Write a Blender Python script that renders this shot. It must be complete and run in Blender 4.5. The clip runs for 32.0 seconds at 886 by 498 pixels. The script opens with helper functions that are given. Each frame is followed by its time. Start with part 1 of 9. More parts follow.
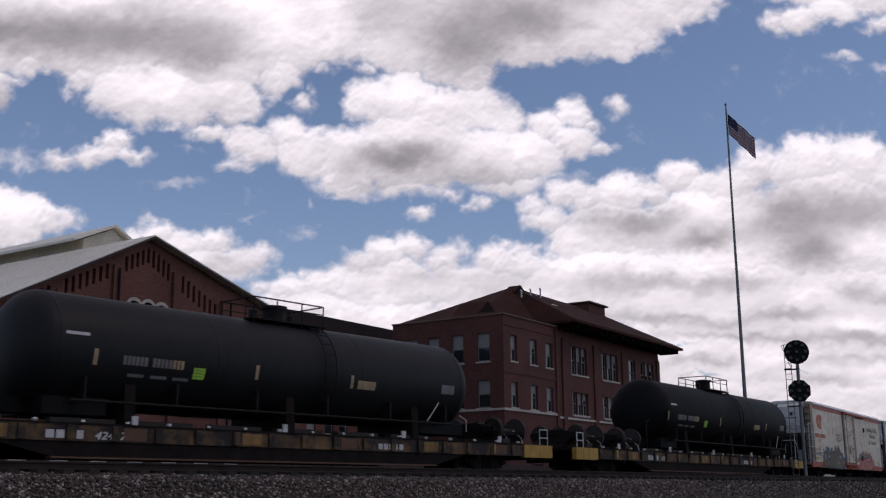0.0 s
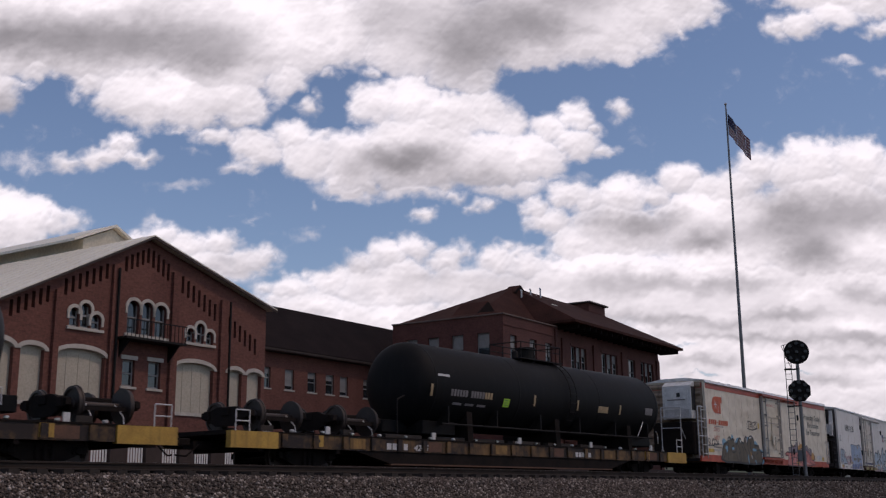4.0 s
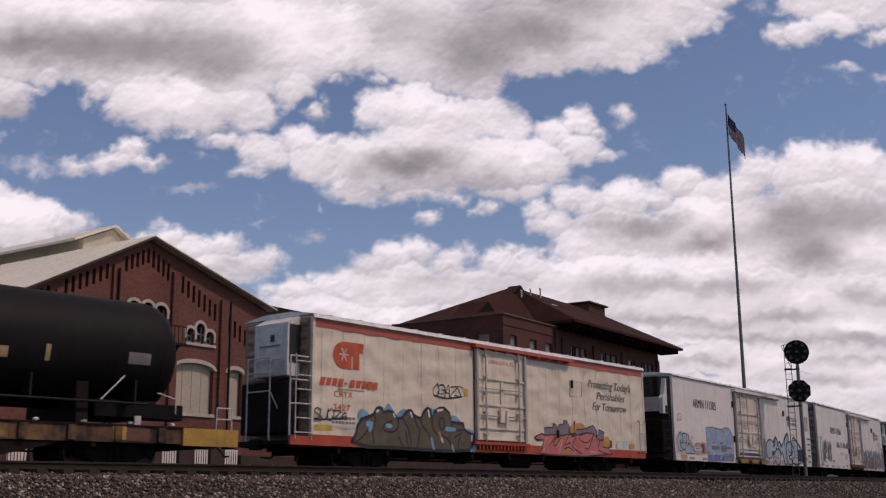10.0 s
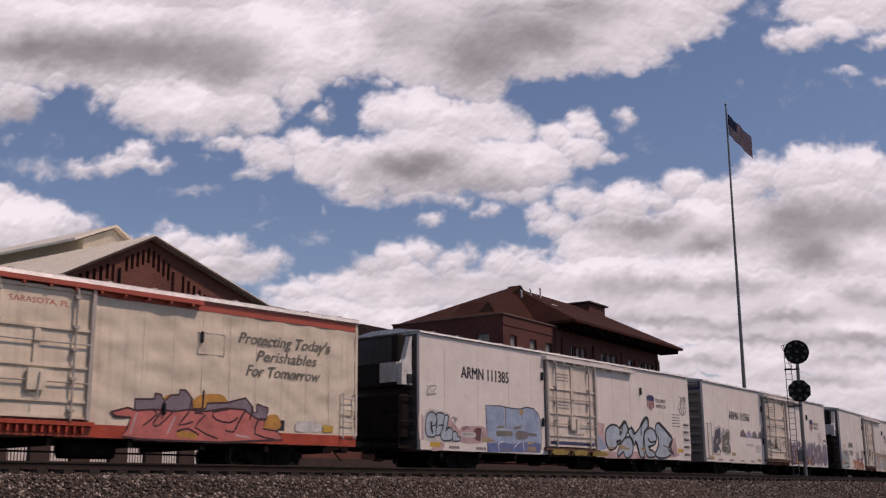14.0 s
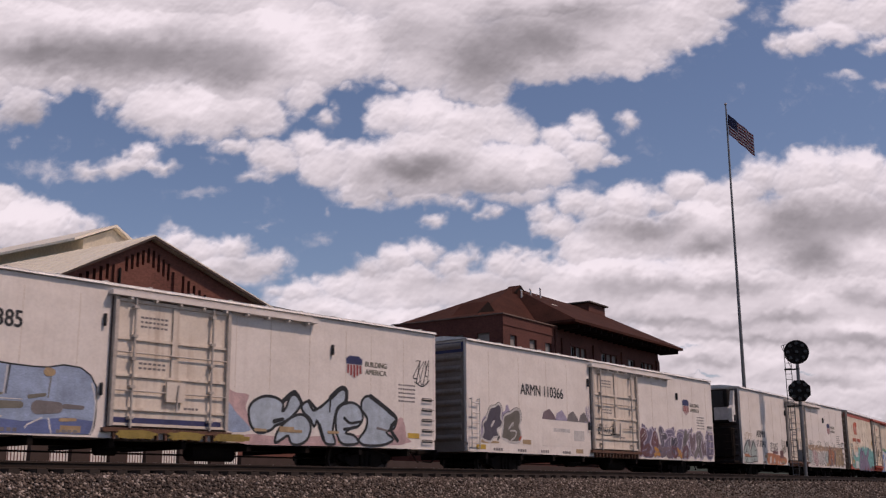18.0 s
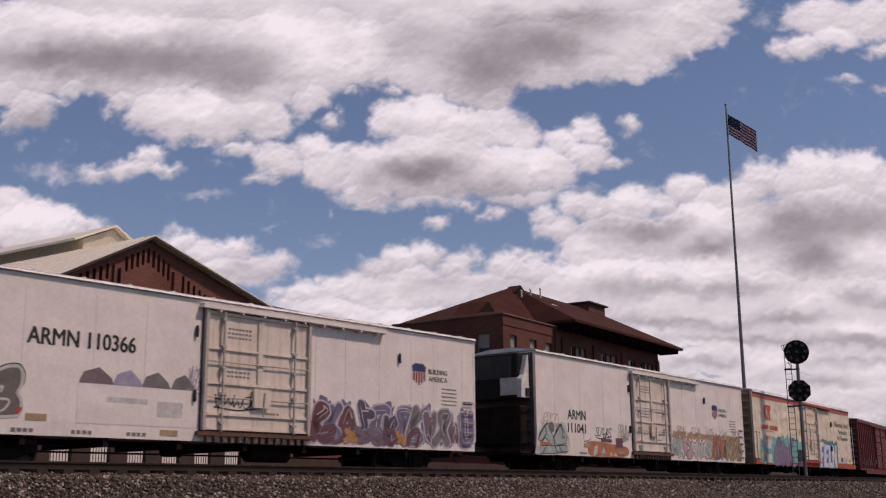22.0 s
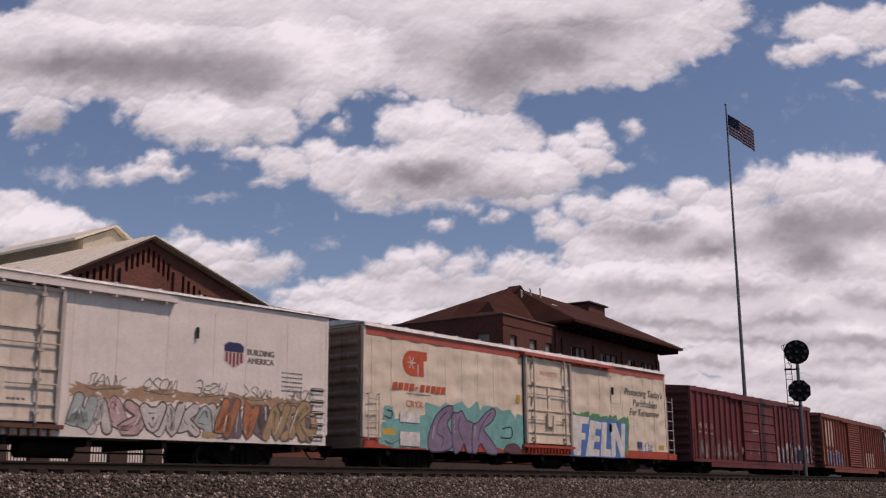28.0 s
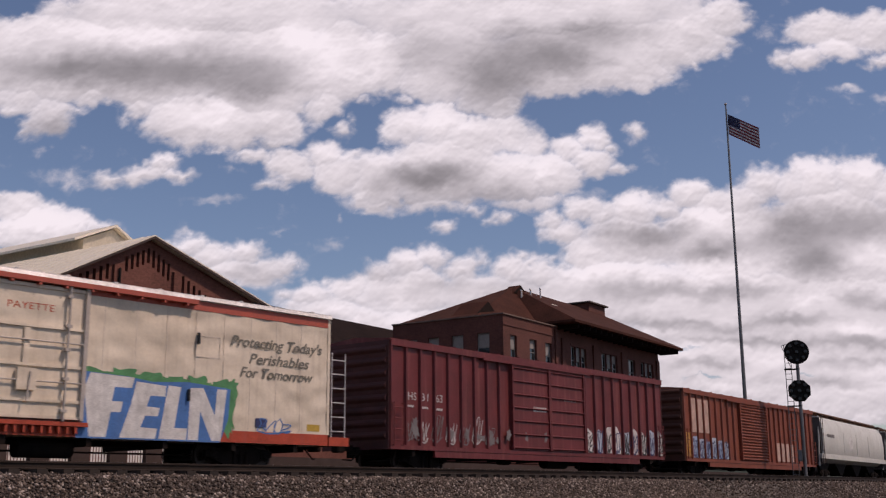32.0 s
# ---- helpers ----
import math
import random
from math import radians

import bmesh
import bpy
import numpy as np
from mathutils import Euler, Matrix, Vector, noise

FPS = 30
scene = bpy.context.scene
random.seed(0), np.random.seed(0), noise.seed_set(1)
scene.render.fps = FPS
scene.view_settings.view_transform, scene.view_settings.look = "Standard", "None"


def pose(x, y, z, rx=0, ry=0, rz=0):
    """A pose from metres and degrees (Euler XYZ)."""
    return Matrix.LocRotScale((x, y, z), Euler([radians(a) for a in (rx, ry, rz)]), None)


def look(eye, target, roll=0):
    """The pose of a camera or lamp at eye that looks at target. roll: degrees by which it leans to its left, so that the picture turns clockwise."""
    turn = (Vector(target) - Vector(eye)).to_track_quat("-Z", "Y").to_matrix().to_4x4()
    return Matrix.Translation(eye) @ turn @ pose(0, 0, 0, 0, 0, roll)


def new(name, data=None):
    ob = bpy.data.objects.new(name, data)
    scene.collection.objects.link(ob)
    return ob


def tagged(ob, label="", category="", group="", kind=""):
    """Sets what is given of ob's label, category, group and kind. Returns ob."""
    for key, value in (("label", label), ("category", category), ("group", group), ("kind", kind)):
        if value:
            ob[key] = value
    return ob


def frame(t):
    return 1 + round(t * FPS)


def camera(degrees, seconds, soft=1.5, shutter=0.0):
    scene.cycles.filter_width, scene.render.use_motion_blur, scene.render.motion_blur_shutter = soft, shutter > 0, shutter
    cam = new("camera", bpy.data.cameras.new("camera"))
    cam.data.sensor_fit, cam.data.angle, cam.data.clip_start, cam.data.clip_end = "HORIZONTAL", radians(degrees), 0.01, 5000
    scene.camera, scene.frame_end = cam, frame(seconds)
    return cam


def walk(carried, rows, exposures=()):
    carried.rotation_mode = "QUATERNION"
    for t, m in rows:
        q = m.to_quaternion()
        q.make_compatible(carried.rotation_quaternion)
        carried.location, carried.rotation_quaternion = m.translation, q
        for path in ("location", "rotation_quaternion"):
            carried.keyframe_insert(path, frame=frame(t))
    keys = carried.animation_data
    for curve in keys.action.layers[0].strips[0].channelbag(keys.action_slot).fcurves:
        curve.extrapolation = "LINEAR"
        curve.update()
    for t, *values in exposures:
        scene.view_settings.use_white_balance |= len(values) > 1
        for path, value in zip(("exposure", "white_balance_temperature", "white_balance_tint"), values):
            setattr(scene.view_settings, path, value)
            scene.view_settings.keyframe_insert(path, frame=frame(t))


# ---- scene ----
# Plan: x runs along the track at the camera's foot, y away from it, z up, the camera at the origin.
# The train curves away on a radius of about 363 m; rail tops lie 0.62 above the lens.
EYE = (0.0, 0.0, 0.0)
YAW, PITCH, ROLL = radians(46.1247), radians(12.5947), -0.3945
AHEAD = (math.sin(YAW) * math.cos(PITCH), math.cos(YAW) * math.cos(PITCH), math.sin(PITCH))
cam = camera(44.15, 32.0, soft=1.25, shutter=0.3)
STAND = look(EYE, AHEAD, ROLL)
EXPOSURES = ((0.0, 0.10, 6500, 20), (7.0, 0.06, 6550, 20), (12.0, -0.14, 6620, 24), (20.0, -0.19, 6640, 25), (28.0, -0.22, 6640, 24), (32.0, -0.14, 6600, 23))
walk(cam, ((0.0, STAND), (32.0, STAND)), EXPOSURES)

# ---- light ----
SUN_TO = Vector((0.30, -0.50, 0.81)).normalized()
world = bpy.data.worlds.new("sky")
scene.world = world
world.use_nodes = True
wn = world.node_tree
wn.nodes.clear()
sky = wn.nodes.new("ShaderNodeTexSky")
sky.sky_type, sky.sun_disc = "NISHITA", False
sky.sun_elevation = math.asin(SUN_TO.z)
sky.sun_rotation = math.atan2(SUN_TO.x, SUN_TO.y)
sky.air_density, sky.dust_density, sky.ozone_density = 1.0, 0.5, 2.2
sky_back = wn.nodes.new("ShaderNodeBackground")
sky_back.inputs["Strength"].default_value = 0.088
sky_out = wn.nodes.new("ShaderNodeOutputWorld")
wn.links.new(sky.outputs[0], sky_back.inputs[0])
wn.links.new(sky_back.outputs[0], sky_out.inputs[0])
sun = new("sun", bpy.data.lights.new("sun", "SUN"))
sun.data.energy, sun.data.angle, sun.data.color = 2.6, radians(2.0), (1.0, 0.80, 0.63)
sun.matrix_world = look((0, 0, 60), Vector((0, 0, 60)) - SUN_TO)

# ---- track and train geometry ----
KAP, NEAR_SIDE = 0.002756, 24.965
RAIL = 0.62
HALF = 1.53


def along(s, off=0.0, z=0.0, turn=0.0):
    """Pose on the curve: s metres along it, off metres away from the train's near side."""
    a = KAP * s
    return pose(math.sin(a) / KAP - off * math.sin(a), NEAR_SIDE + (1 - math.cos(a)) / KAP + off * math.cos(a), z, 0, 0, math.degrees(a) + turn)


RUN = (-34.84, -26.20, -17.66, -8.95, 0.0, 9.03, 18.01, 27.29, 36.81, 46.41, 56.19, 66.09, 76.22, 86.49, 96.96, 107.65, 118.55)


def run(t):
    """How far the train has gone at t seconds, counted from 8 s."""
    i = int(min(max(t // 2, 0), 15))
    u = t / 2 - i
    m = np.gradient(np.array(RUN))
    return ((2 * u ** 3 - 3 * u * u + 1) * RUN[i] + (u ** 3 - 2 * u * u + u) * m[i]
            + (3 * u * u - 2 * u ** 3) * RUN[i + 1] + (u ** 3 - u * u) * m[i + 1])


BA = radians(10.4)
E1, E2 = Vector((math.cos(BA), math.sin(BA), 0)), Vector((-math.sin(BA), math.cos(BA), 0))


def bpose(a, c, z=0.0, turn=0.0):
    """Pose in the buildings' frame: a along their fronts, c away from the track."""
    p = E1 * a + E2 * c
    return pose(p.x, p.y, z, 0, 0, math.degrees(BA) + turn)


# ---- mesh helpers ----
def box(bm, x0, x1, y0, y1, z0, z1, bevel=0.0):
    vs = [bm.verts.new(v) for v in ((x0, y0, z0), (x1, y0, z0), (x1, y1, z0), (x0, y1, z0), (x0, y0, z1), (x1, y0, z1), (x1, y1, z1), (x0, y1, z1))]
    fs = [bm.faces.new([vs[i] for i in f]) for f in ((0, 3, 2, 1), (4, 5, 6, 7), (0, 1, 5, 4), (1, 2, 6, 5), (2, 3, 7, 6), (3, 0, 4, 7))]
    if bevel:
        es = list({e for f in fs for e in f.edges})
        bmesh.ops.bevel(bm, geom=es, offset=bevel, segments=1, affect="EDGES", profile=0.5)
    return fs


def prism(bm, outline, y0, y1, axis="y"):
    """A closed outline of (x, z) swept from y0 to y1 (axis y), or of (y, z) swept in x (axis x)."""
    def put(p, d):
        return (p[0], d, p[1]) if axis == "y" else (d, p[0], p[1])
    a = [bm.verts.new(put(p, y0)) for p in outline]
    b = [bm.verts.new(put(p, y1)) for p in outline]
    n = len(outline)
    bm.faces.new(a)
    bm.faces.new(b[::-1])
    for i in range(n):
        bm.faces.new((a[i], b[i], b[(i + 1) % n], a[(i + 1) % n]))


def rod(bm, p, q, r, n=8, r2=None):
    p, q = Vector(p), Vector(q)
    d = (q - p).normalized()
    u = d.orthogonal().normalized()
    w = d.cross(u)
    r2 = r if r2 is None else r2
    rings = []
    for c, rr in ((p, r), (q, r2)):
        rings.append([bm.verts.new(c + (u * math.cos(2 * math.pi * i / n) + w * math.sin(2 * math.pi * i / n)) * rr) for i in range(n)])
    for i in range(n):
        bm.faces.new((rings[0][i], rings[0][(i + 1) % n], rings[1][(i + 1) % n], rings[1][i]))
    bm.faces.new(rings[0][::-1])
    bm.faces.new(rings[1])


def lathe(bm, profile, axis="x", n=24, centre=(0, 0, 0)):
    """A closed solid of revolution: profile of (along, radius) round an axis through centre."""
    rings = []
    for a, r in profile:
        ring = []
        for i in range(n):
            t = 2 * math.pi * i / n
            c, s = r * math.cos(t), r * math.sin(t)
            v = {"x": (a, c, s), "y": (c, a, s), "z": (c, s, a)}[axis]
            ring.append(bm.verts.new(Vector(v) + Vector(centre)))
        rings.append(ring)
    for k in range(len(rings) - 1):
        for i in range(n):
            bm.faces.new((rings[k][i], rings[k][(i + 1) % n], rings[k + 1][(i + 1) % n], rings[k + 1][i]))
    bm.faces.new(rings[0][::-1])
    bm.faces.new(rings[-1])


def part(name, bm, material, parent=None, label="", smooth=False, at=None):
    """Links a bmesh as one mesh object under a thing or a part."""
    bmesh.ops.recalc_face_normals(bm, faces=bm.faces[:])
    me = bpy.data.meshes.new(name)
    bm.to_mesh(me)
    bm.free()
    me.materials.append(material)
    if smooth:
        me.polygons.foreach_set("use_smooth", [True] * len(me.polygons))
        me.set_sharp_from_angle(angle=radians(38))
    ob = new(name, me)
    if parent is not None:
        ob.parent = parent
    if at is not None:
        ob.matrix_basis = at
    if label:
        ob["label"] = label
    return ob


def share(name, me, parent, m):
    ob = new(name, me)
    ob.parent = parent
    ob.matrix_basis = m
    return ob


def thing(name, m, label, category, group="", kind=""):
    ob = new(name)
    ob.matrix_basis = m
    ob.empty_display_size = 0.2
    return tagged(ob, label, category, group, kind)


def one(name, fn, material, parent=None, label="", smooth=False, at=None):
    bm = bmesh.new()
    fn(bm)
    return part(name, bm, material, parent, label, smooth, at)


def slab(name, dims, material, parent=None, label="", bevel=0.0, at=None):
    bm = bmesh.new()
    box(bm, *dims, bevel)
    return part(name, bm, material, parent, label, at=at)


# ---- materials ----
def surf(name, base, other=None, scale=3.0, fine=60.0, rough=0.6, metal=0.0, bump=0.0, mix=(0.35, 0.7), grain=0.12, stretch=(1, 1, 1), each=0.0, streak=None, spec=0.5, dent=0.0):
    """A worn surface: base colour, patches of another, fine grain, vertical streaks and relief, all in metres of the object."""
    m = bpy.data.materials.new(name)
    m.use_nodes = True
    nt = m.node_tree
    N, L = nt.nodes, nt.links
    b = N["Principled BSDF"]
    other = other or tuple(c * 0.65 for c in base)
    tc = N.new("ShaderNodeTexCoord")
    mp = N.new("ShaderNodeMapping")
    mp.inputs["Scale"].default_value = stretch
    L.new(tc.outputs["Object"], mp.inputs[0])
    info = N.new("ShaderNodeObjectInfo")
    big = N.new("ShaderNodeTexNoise")
    big.noise_dimensions = "4D"
    big.inputs["Scale"].default_value, big.inputs["Detail"].default_value, big.inputs["Roughness"].default_value = scale, 6, 0.65
    L.new(mp.outputs[0], big.inputs["Vector"])
    wmul = N.new("ShaderNodeMath")
    wmul.operation, wmul.inputs[1].default_value = "MULTIPLY", 37.0
    L.new(info.outputs["Random"], wmul.inputs[0])
    L.new(wmul.outputs[0], big.inputs["W"])
    ramp = N.new("ShaderNodeMapRange")
    ramp.inputs[1].default_value, ramp.inputs[2].default_value = mix
    L.new(big.outputs["Fac"], ramp.inputs[0])
    mx = N.new("ShaderNodeMix")
    mx.data_type = "RGBA"
    mx.inputs[6].default_value, mx.inputs[7].default_value = (*base, 1), (*other, 1)
    L.new(ramp.outputs[0], mx.inputs[0])
    colour = mx.outputs[2]
    if streak:
        sm = N.new("ShaderNodeMapping")
        sm.inputs["Scale"].default_value = (5.0, 5.0, 0.28)
        L.new(tc.outputs["Object"], sm.inputs[0])
        sn = N.new("ShaderNodeTexNoise")
        sn.inputs["Scale"].default_value, sn.inputs["Detail"].default_value = 1.3, 4
        L.new(sm.outputs[0], sn.inputs["Vector"])
        sr = N.new("ShaderNodeMapRange")
        sr.inputs[1].default_value, sr.inputs[2].default_value, sr.inputs[4].default_value = 0.52, 0.75, streak[3]
        L.new(sn.outputs["Fac"], sr.inputs[0])
        sx = N.new("ShaderNodeMix")
        sx.data_type = "RGBA"
        sx.inputs[7].default_value = (*streak[:3], 1)
        L.new(sr.outputs[0], sx.inputs[0])
        L.new(colour, sx.inputs[6])
        colour = sx.outputs[2]
    gn = N.new("ShaderNodeTexNoise")
    gn.inputs["Scale"].default_value, gn.inputs["Detail"].default_value = fine, 3
    L.new(mp.outputs[0], gn.inputs["Vector"])
    gr = N.new("ShaderNodeMapRange")
    gr.inputs[1].default_value, gr.inputs[2].default_value, gr.inputs[3].default_value, gr.inputs[4].default_value = 0.3, 0.7, 1 - grain, 1 + grain
    L.new(gn.outputs["Fac"], gr.inputs[0])
    gain = gr.outputs[0]
    if each:
        er = N.new("ShaderNodeMapRange")
        er.inputs[3].default_value, er.inputs[4].default_value = 1 - each, 1 + each
        L.new(info.outputs["Random"], er.inputs[0])
        em = N.new("ShaderNodeMath")
        em.operation = "MULTIPLY"
        L.new(gain, em.inputs[0])
        L.new(er.outputs[0], em.inputs[1])
        gain = em.outputs[0]
    hs = N.new("ShaderNodeHueSaturation")
    L.new(gain, hs.inputs["Value"])
    L.new(colour, hs.inputs["Color"])
    L.new(hs.outputs[0], b.inputs["Base Color"])
    rr = N.new("ShaderNodeMapRange")
    rr.inputs[3].default_value, rr.inputs[4].default_value = max(0.02, rough - 0.12), min(1, rough + 0.12)
    L.new(big.outputs["Fac"], rr.inputs[0])
    L.new(rr.outputs[0], b.inputs["Roughness"])
    b.inputs["Metallic"].default_value = metal
    b.inputs["Specular IOR Level"].default_value = spec
    if dent:
        # broad shallow waves in the sheet
        dm = N.new("ShaderNodeMapping")
        dm.inputs["Rotation"].default_value = (0, 0.5, 0)
        dm.inputs["Scale"].default_value = (1.5, 1.0, 2.4)
        L.new(tc.outputs["Object"], dm.inputs[0])
        dn = N.new("ShaderNodeTexNoise")
        dn.inputs["Scale"].default_value, dn.inputs["Detail"].default_value, dn.inputs["Roughness"].default_value = 0.8, 0.6, 0.4
        L.new(dm.outputs[0], dn.inputs["Vector"])
        db = N.new("ShaderNodeBump")
        db.inputs["Strength"].default_value, db.inputs["Distance"].default_value = 1.0, dent
        L.new(dn.outputs["Fac"], db.inputs["Height"])
        L.new(db.outputs[0], b.inputs["Normal"])
    if bump:
        bp_ = N.new("ShaderNodeBump")
        bp_.inputs["Strength"].default_value, bp_.inputs["Distance"].default_value = 0.6, bump
        L.new(gn.outputs["Fac"], bp_.inputs["Height"])
        L.new(bp_.outputs[0], b.inputs["Normal"])
    return m


WHITE = surf("white_paint", (0.83, 0.78, 0.73), (0.72, 0.67, 0.62), 0.7, 14, 0.5, grain=0.05, streak=(0.46, 0.36, 0.29, 0.13), dent=0.03)
CREAM = surf("cream_paint", (0.80, 0.71, 0.57), (0.68, 0.59, 0.46), 0.7, 14, 0.5, grain=0.05, streak=(0.42, 0.33, 0.24, 0.3), dent=0.10)
RED_TRIM = surf("red_trim_paint", (0.50, 0.10, 0.06), (0.36, 0.09, 0.06), 1.2, 20, 0.5)
OXIDE = surf("oxide_red_paint", (0.165, 0.024, 0.026), (0.10, 0.018, 0.02), 0.9, 20, 0.55, streak=(0.30, 0.10, 0.08, 0.4))
ORANGE = surf("faded_orange_paint", (0.25, 0.062, 0.030), (0.17, 0.040, 0.022), 0.9, 20, 0.6, streak=(0.18, 0.06, 0.03, 0.5))
GREY_HOPPER = surf("pale_grey_paint", (0.66, 0.67, 0.63), (0.54, 0.55, 0.51), 0.7, 16, 0.5, streak=(0.3, 0.28, 0.25, 0.3))
BLACK = surf("black_tank_paint", (0.0045, 0.0044, 0.005), (0.009, 0.0085, 0.0085), 0.8, 24, 0.62, streak=(0.016, 0.015, 0.014, 0.35), spec=0.14)
DUSTY_BLACK = surf("dusty_tank_paint", (0.010, 0.0098, 0.0105), (0.018, 0.0175, 0.018), 0.7, 24, 0.55, streak=(0.006, 0.006, 0.006, 0.5), spec=0.22)
IRON = surf("black_iron", (0.008, 0.007, 0.007), (0.016, 0.012, 0.010), 3, 40, 0.7, spec=0.25)
YELLOW = surf("worn_yellow_paint", (0.20, 0.105, 0.032), (0.018, 0.010, 0.008), 1.1, 20, 0.7, mix=(0.36, 0.56), streak=(0.020, 0.012, 0.009, 0.9))
BRIGHT_SILL = surf("brighter_worn_yellow", (0.34, 0.19, 0.05), (0.10, 0.05, 0.02), 2.0, 20, 0.7, streak=(0.04, 0.02, 0.012, 0.7))
PLATE_YELLOW = surf("strong_yellow_paint", (0.52, 0.31, 0.05), (0.36, 0.20, 0.035), 2.5, 20, 0.6, streak=(0.10, 0.05, 0.02, 0.5))
STEEL_RAIL = surf("rail_steel", (0.035, 0.025, 0.02), (0.02, 0.015, 0.012), 2, 30, 0.75, spec=0.2)
SHINE = surf("bright_steel", (0.55, 0.53, 0.50), (0.4, 0.38, 0.36), 5, 40, 0.28, metal=1.0)
DARK_ROOF = surf("brown_roof_tile", (0.075, 0.030, 0.022), (0.045, 0.021, 0.017), 0.6, 8, 0.9, grain=0.2, spec=0.08)
WING_ROOF = surf("tarred_wing_roof", (0.026, 0.018, 0.017), (0.018, 0.013, 0.013), 0.6, 8, 0.95, spec=0.05)
CLERESTORY = surf("pale_clerestory_boards", (0.62, 0.57, 0.46), (0.52, 0.48, 0.39), 0.5, 8, 0.7)
METAL_ROOF = surf("pale_metal_roof", (0.86, 0.80, 0.66), (0.78, 0.72, 0.60), 0.5, 8, 0.4, spec=0.5)
STONE = surf("pale_stone", (0.55, 0.50, 0.43), (0.42, 0.38, 0.33), 1.5, 20, 0.8)
PANEL = surf("beige_infill_panel", (0.50, 0.44, 0.34), (0.42, 0.37, 0.29), 0.8, 16, 0.6)
POLE = surf("grey_painted_steel", (0.19, 0.19, 0.195), (0.13, 0.13, 0.13), 2, 20, 0.45, metal=0.4)
# ---- paint on the cars: flat shapes lying a few millimetres proud of the side ----
PAINTS = {}


def paint(name, rgb, rough=0.5):
    if name not in PAINTS:
        PAINTS[name] = surf(name + "_paint", rgb, tuple(c * 0.6 for c in rgb), 2.6, 26, rough, grain=0.16, streak=(*(c * 0.5 + 0.06 for c in rgb), 0.4))
    return PAINTS[name]


def smooth_line(pts, closed=False, n=5):
    """A Catmull-Rom curve through (x, z) points."""
    out = []
    m = len(pts)
    for i in range(m if closed else m - 1):
        p0 = pts[(i - 1) % m] if closed or i else pts[0]
        p1, p2 = pts[i], pts[(i + 1) % m]
        p3 = pts[(i + 2) % m] if closed or i + 2 < m else pts[-1]
        for k in range(n):
            t = k / n
            out.append(tuple(0.5 * ((2 * b) + (c - a) * t + (2 * a - 5 * b + 4 * c - d) * t * t + (3 * b - a - 3 * c + d) * t ** 3) for a, b, c, d in zip(p0, p1, p2, p3)))
    if not closed:
        out.append(pts[-1])
    return out


def ribbon(bm, pts, width, y):
    """A flat brush stroke with round ends; width may be one number or (start, end)."""
    w0, w1 = width if isinstance(width, tuple) else (width, width)
    n = len(pts)
    left, right = [], []
    for i, (x, z) in enumerate(pts):
        a, b = pts[max(i - 1, 0)], pts[min(i + 1, n - 1)]
        dx, dz = b[0] - a[0], b[1] - a[1]
        l = math.hypot(dx, dz) or 1
        w = (w0 + (w1 - w0) * i / max(n - 1, 1)) / 2
        left.append((x - dz / l * w, z + dx / l * w))
        right.append((x + dz / l * w, z - dx / l * w))
    L = [bm.verts.new((x, y, z)) for x, z in left]
    R = [bm.verts.new((x, y, z)) for x, z in right]
    for i in range(n - 1):
        bm.faces.new((L[i], R[i], R[i + 1], L[i + 1]))
    for (x, z), w, a, b in ((pts[0], w0, L[0], R[0]), (pts[-1], w1, R[-1], L[-1])):
        pa = math.atan2(a.co.z - z, a.co.x - x)
        cap = [bm.verts.new((x + math.cos(pa + math.pi * k / 6) * w / 2, y, z + math.sin(pa + math.pi * k / 6) * w / 2)) for k in range(1, 6)]
        bm.faces.new([a, *cap, b])


def flat_shape(bm, pts, y):
    bm.faces.new([bm.verts.new((x, y, z)) for x, z in pts])


def rect(x0, x1, z0, z1):
    return [(x0, z0), (x1, z0), (x1, z1), (x0, z1)]


def cloud_shape(x0, x1, z0, z1, rng, rough=0.25, n=26):
    """A ragged sprayed patch."""
    cx, cz, rx, rz = (x0 + x1) / 2, (z0 + z1) / 2, (x1 - x0) / 2, (z1 - z0) / 2
    pts = []
    for i in range(n):
        a = 2 * math.pi * i / n
        k = 1 + rng.uniform(-rough, rough * 0.4)
        c, s = math.cos(a), math.sin(a)
        c, s = math.copysign(abs(c) ** 0.6, c), math.copysign(abs(s) ** 0.6, s)
        pts.append((cx + c * rx * k, max(cz + s * rz * k, z0 - 0.02)))
    return smooth_line(pts, True, 3)


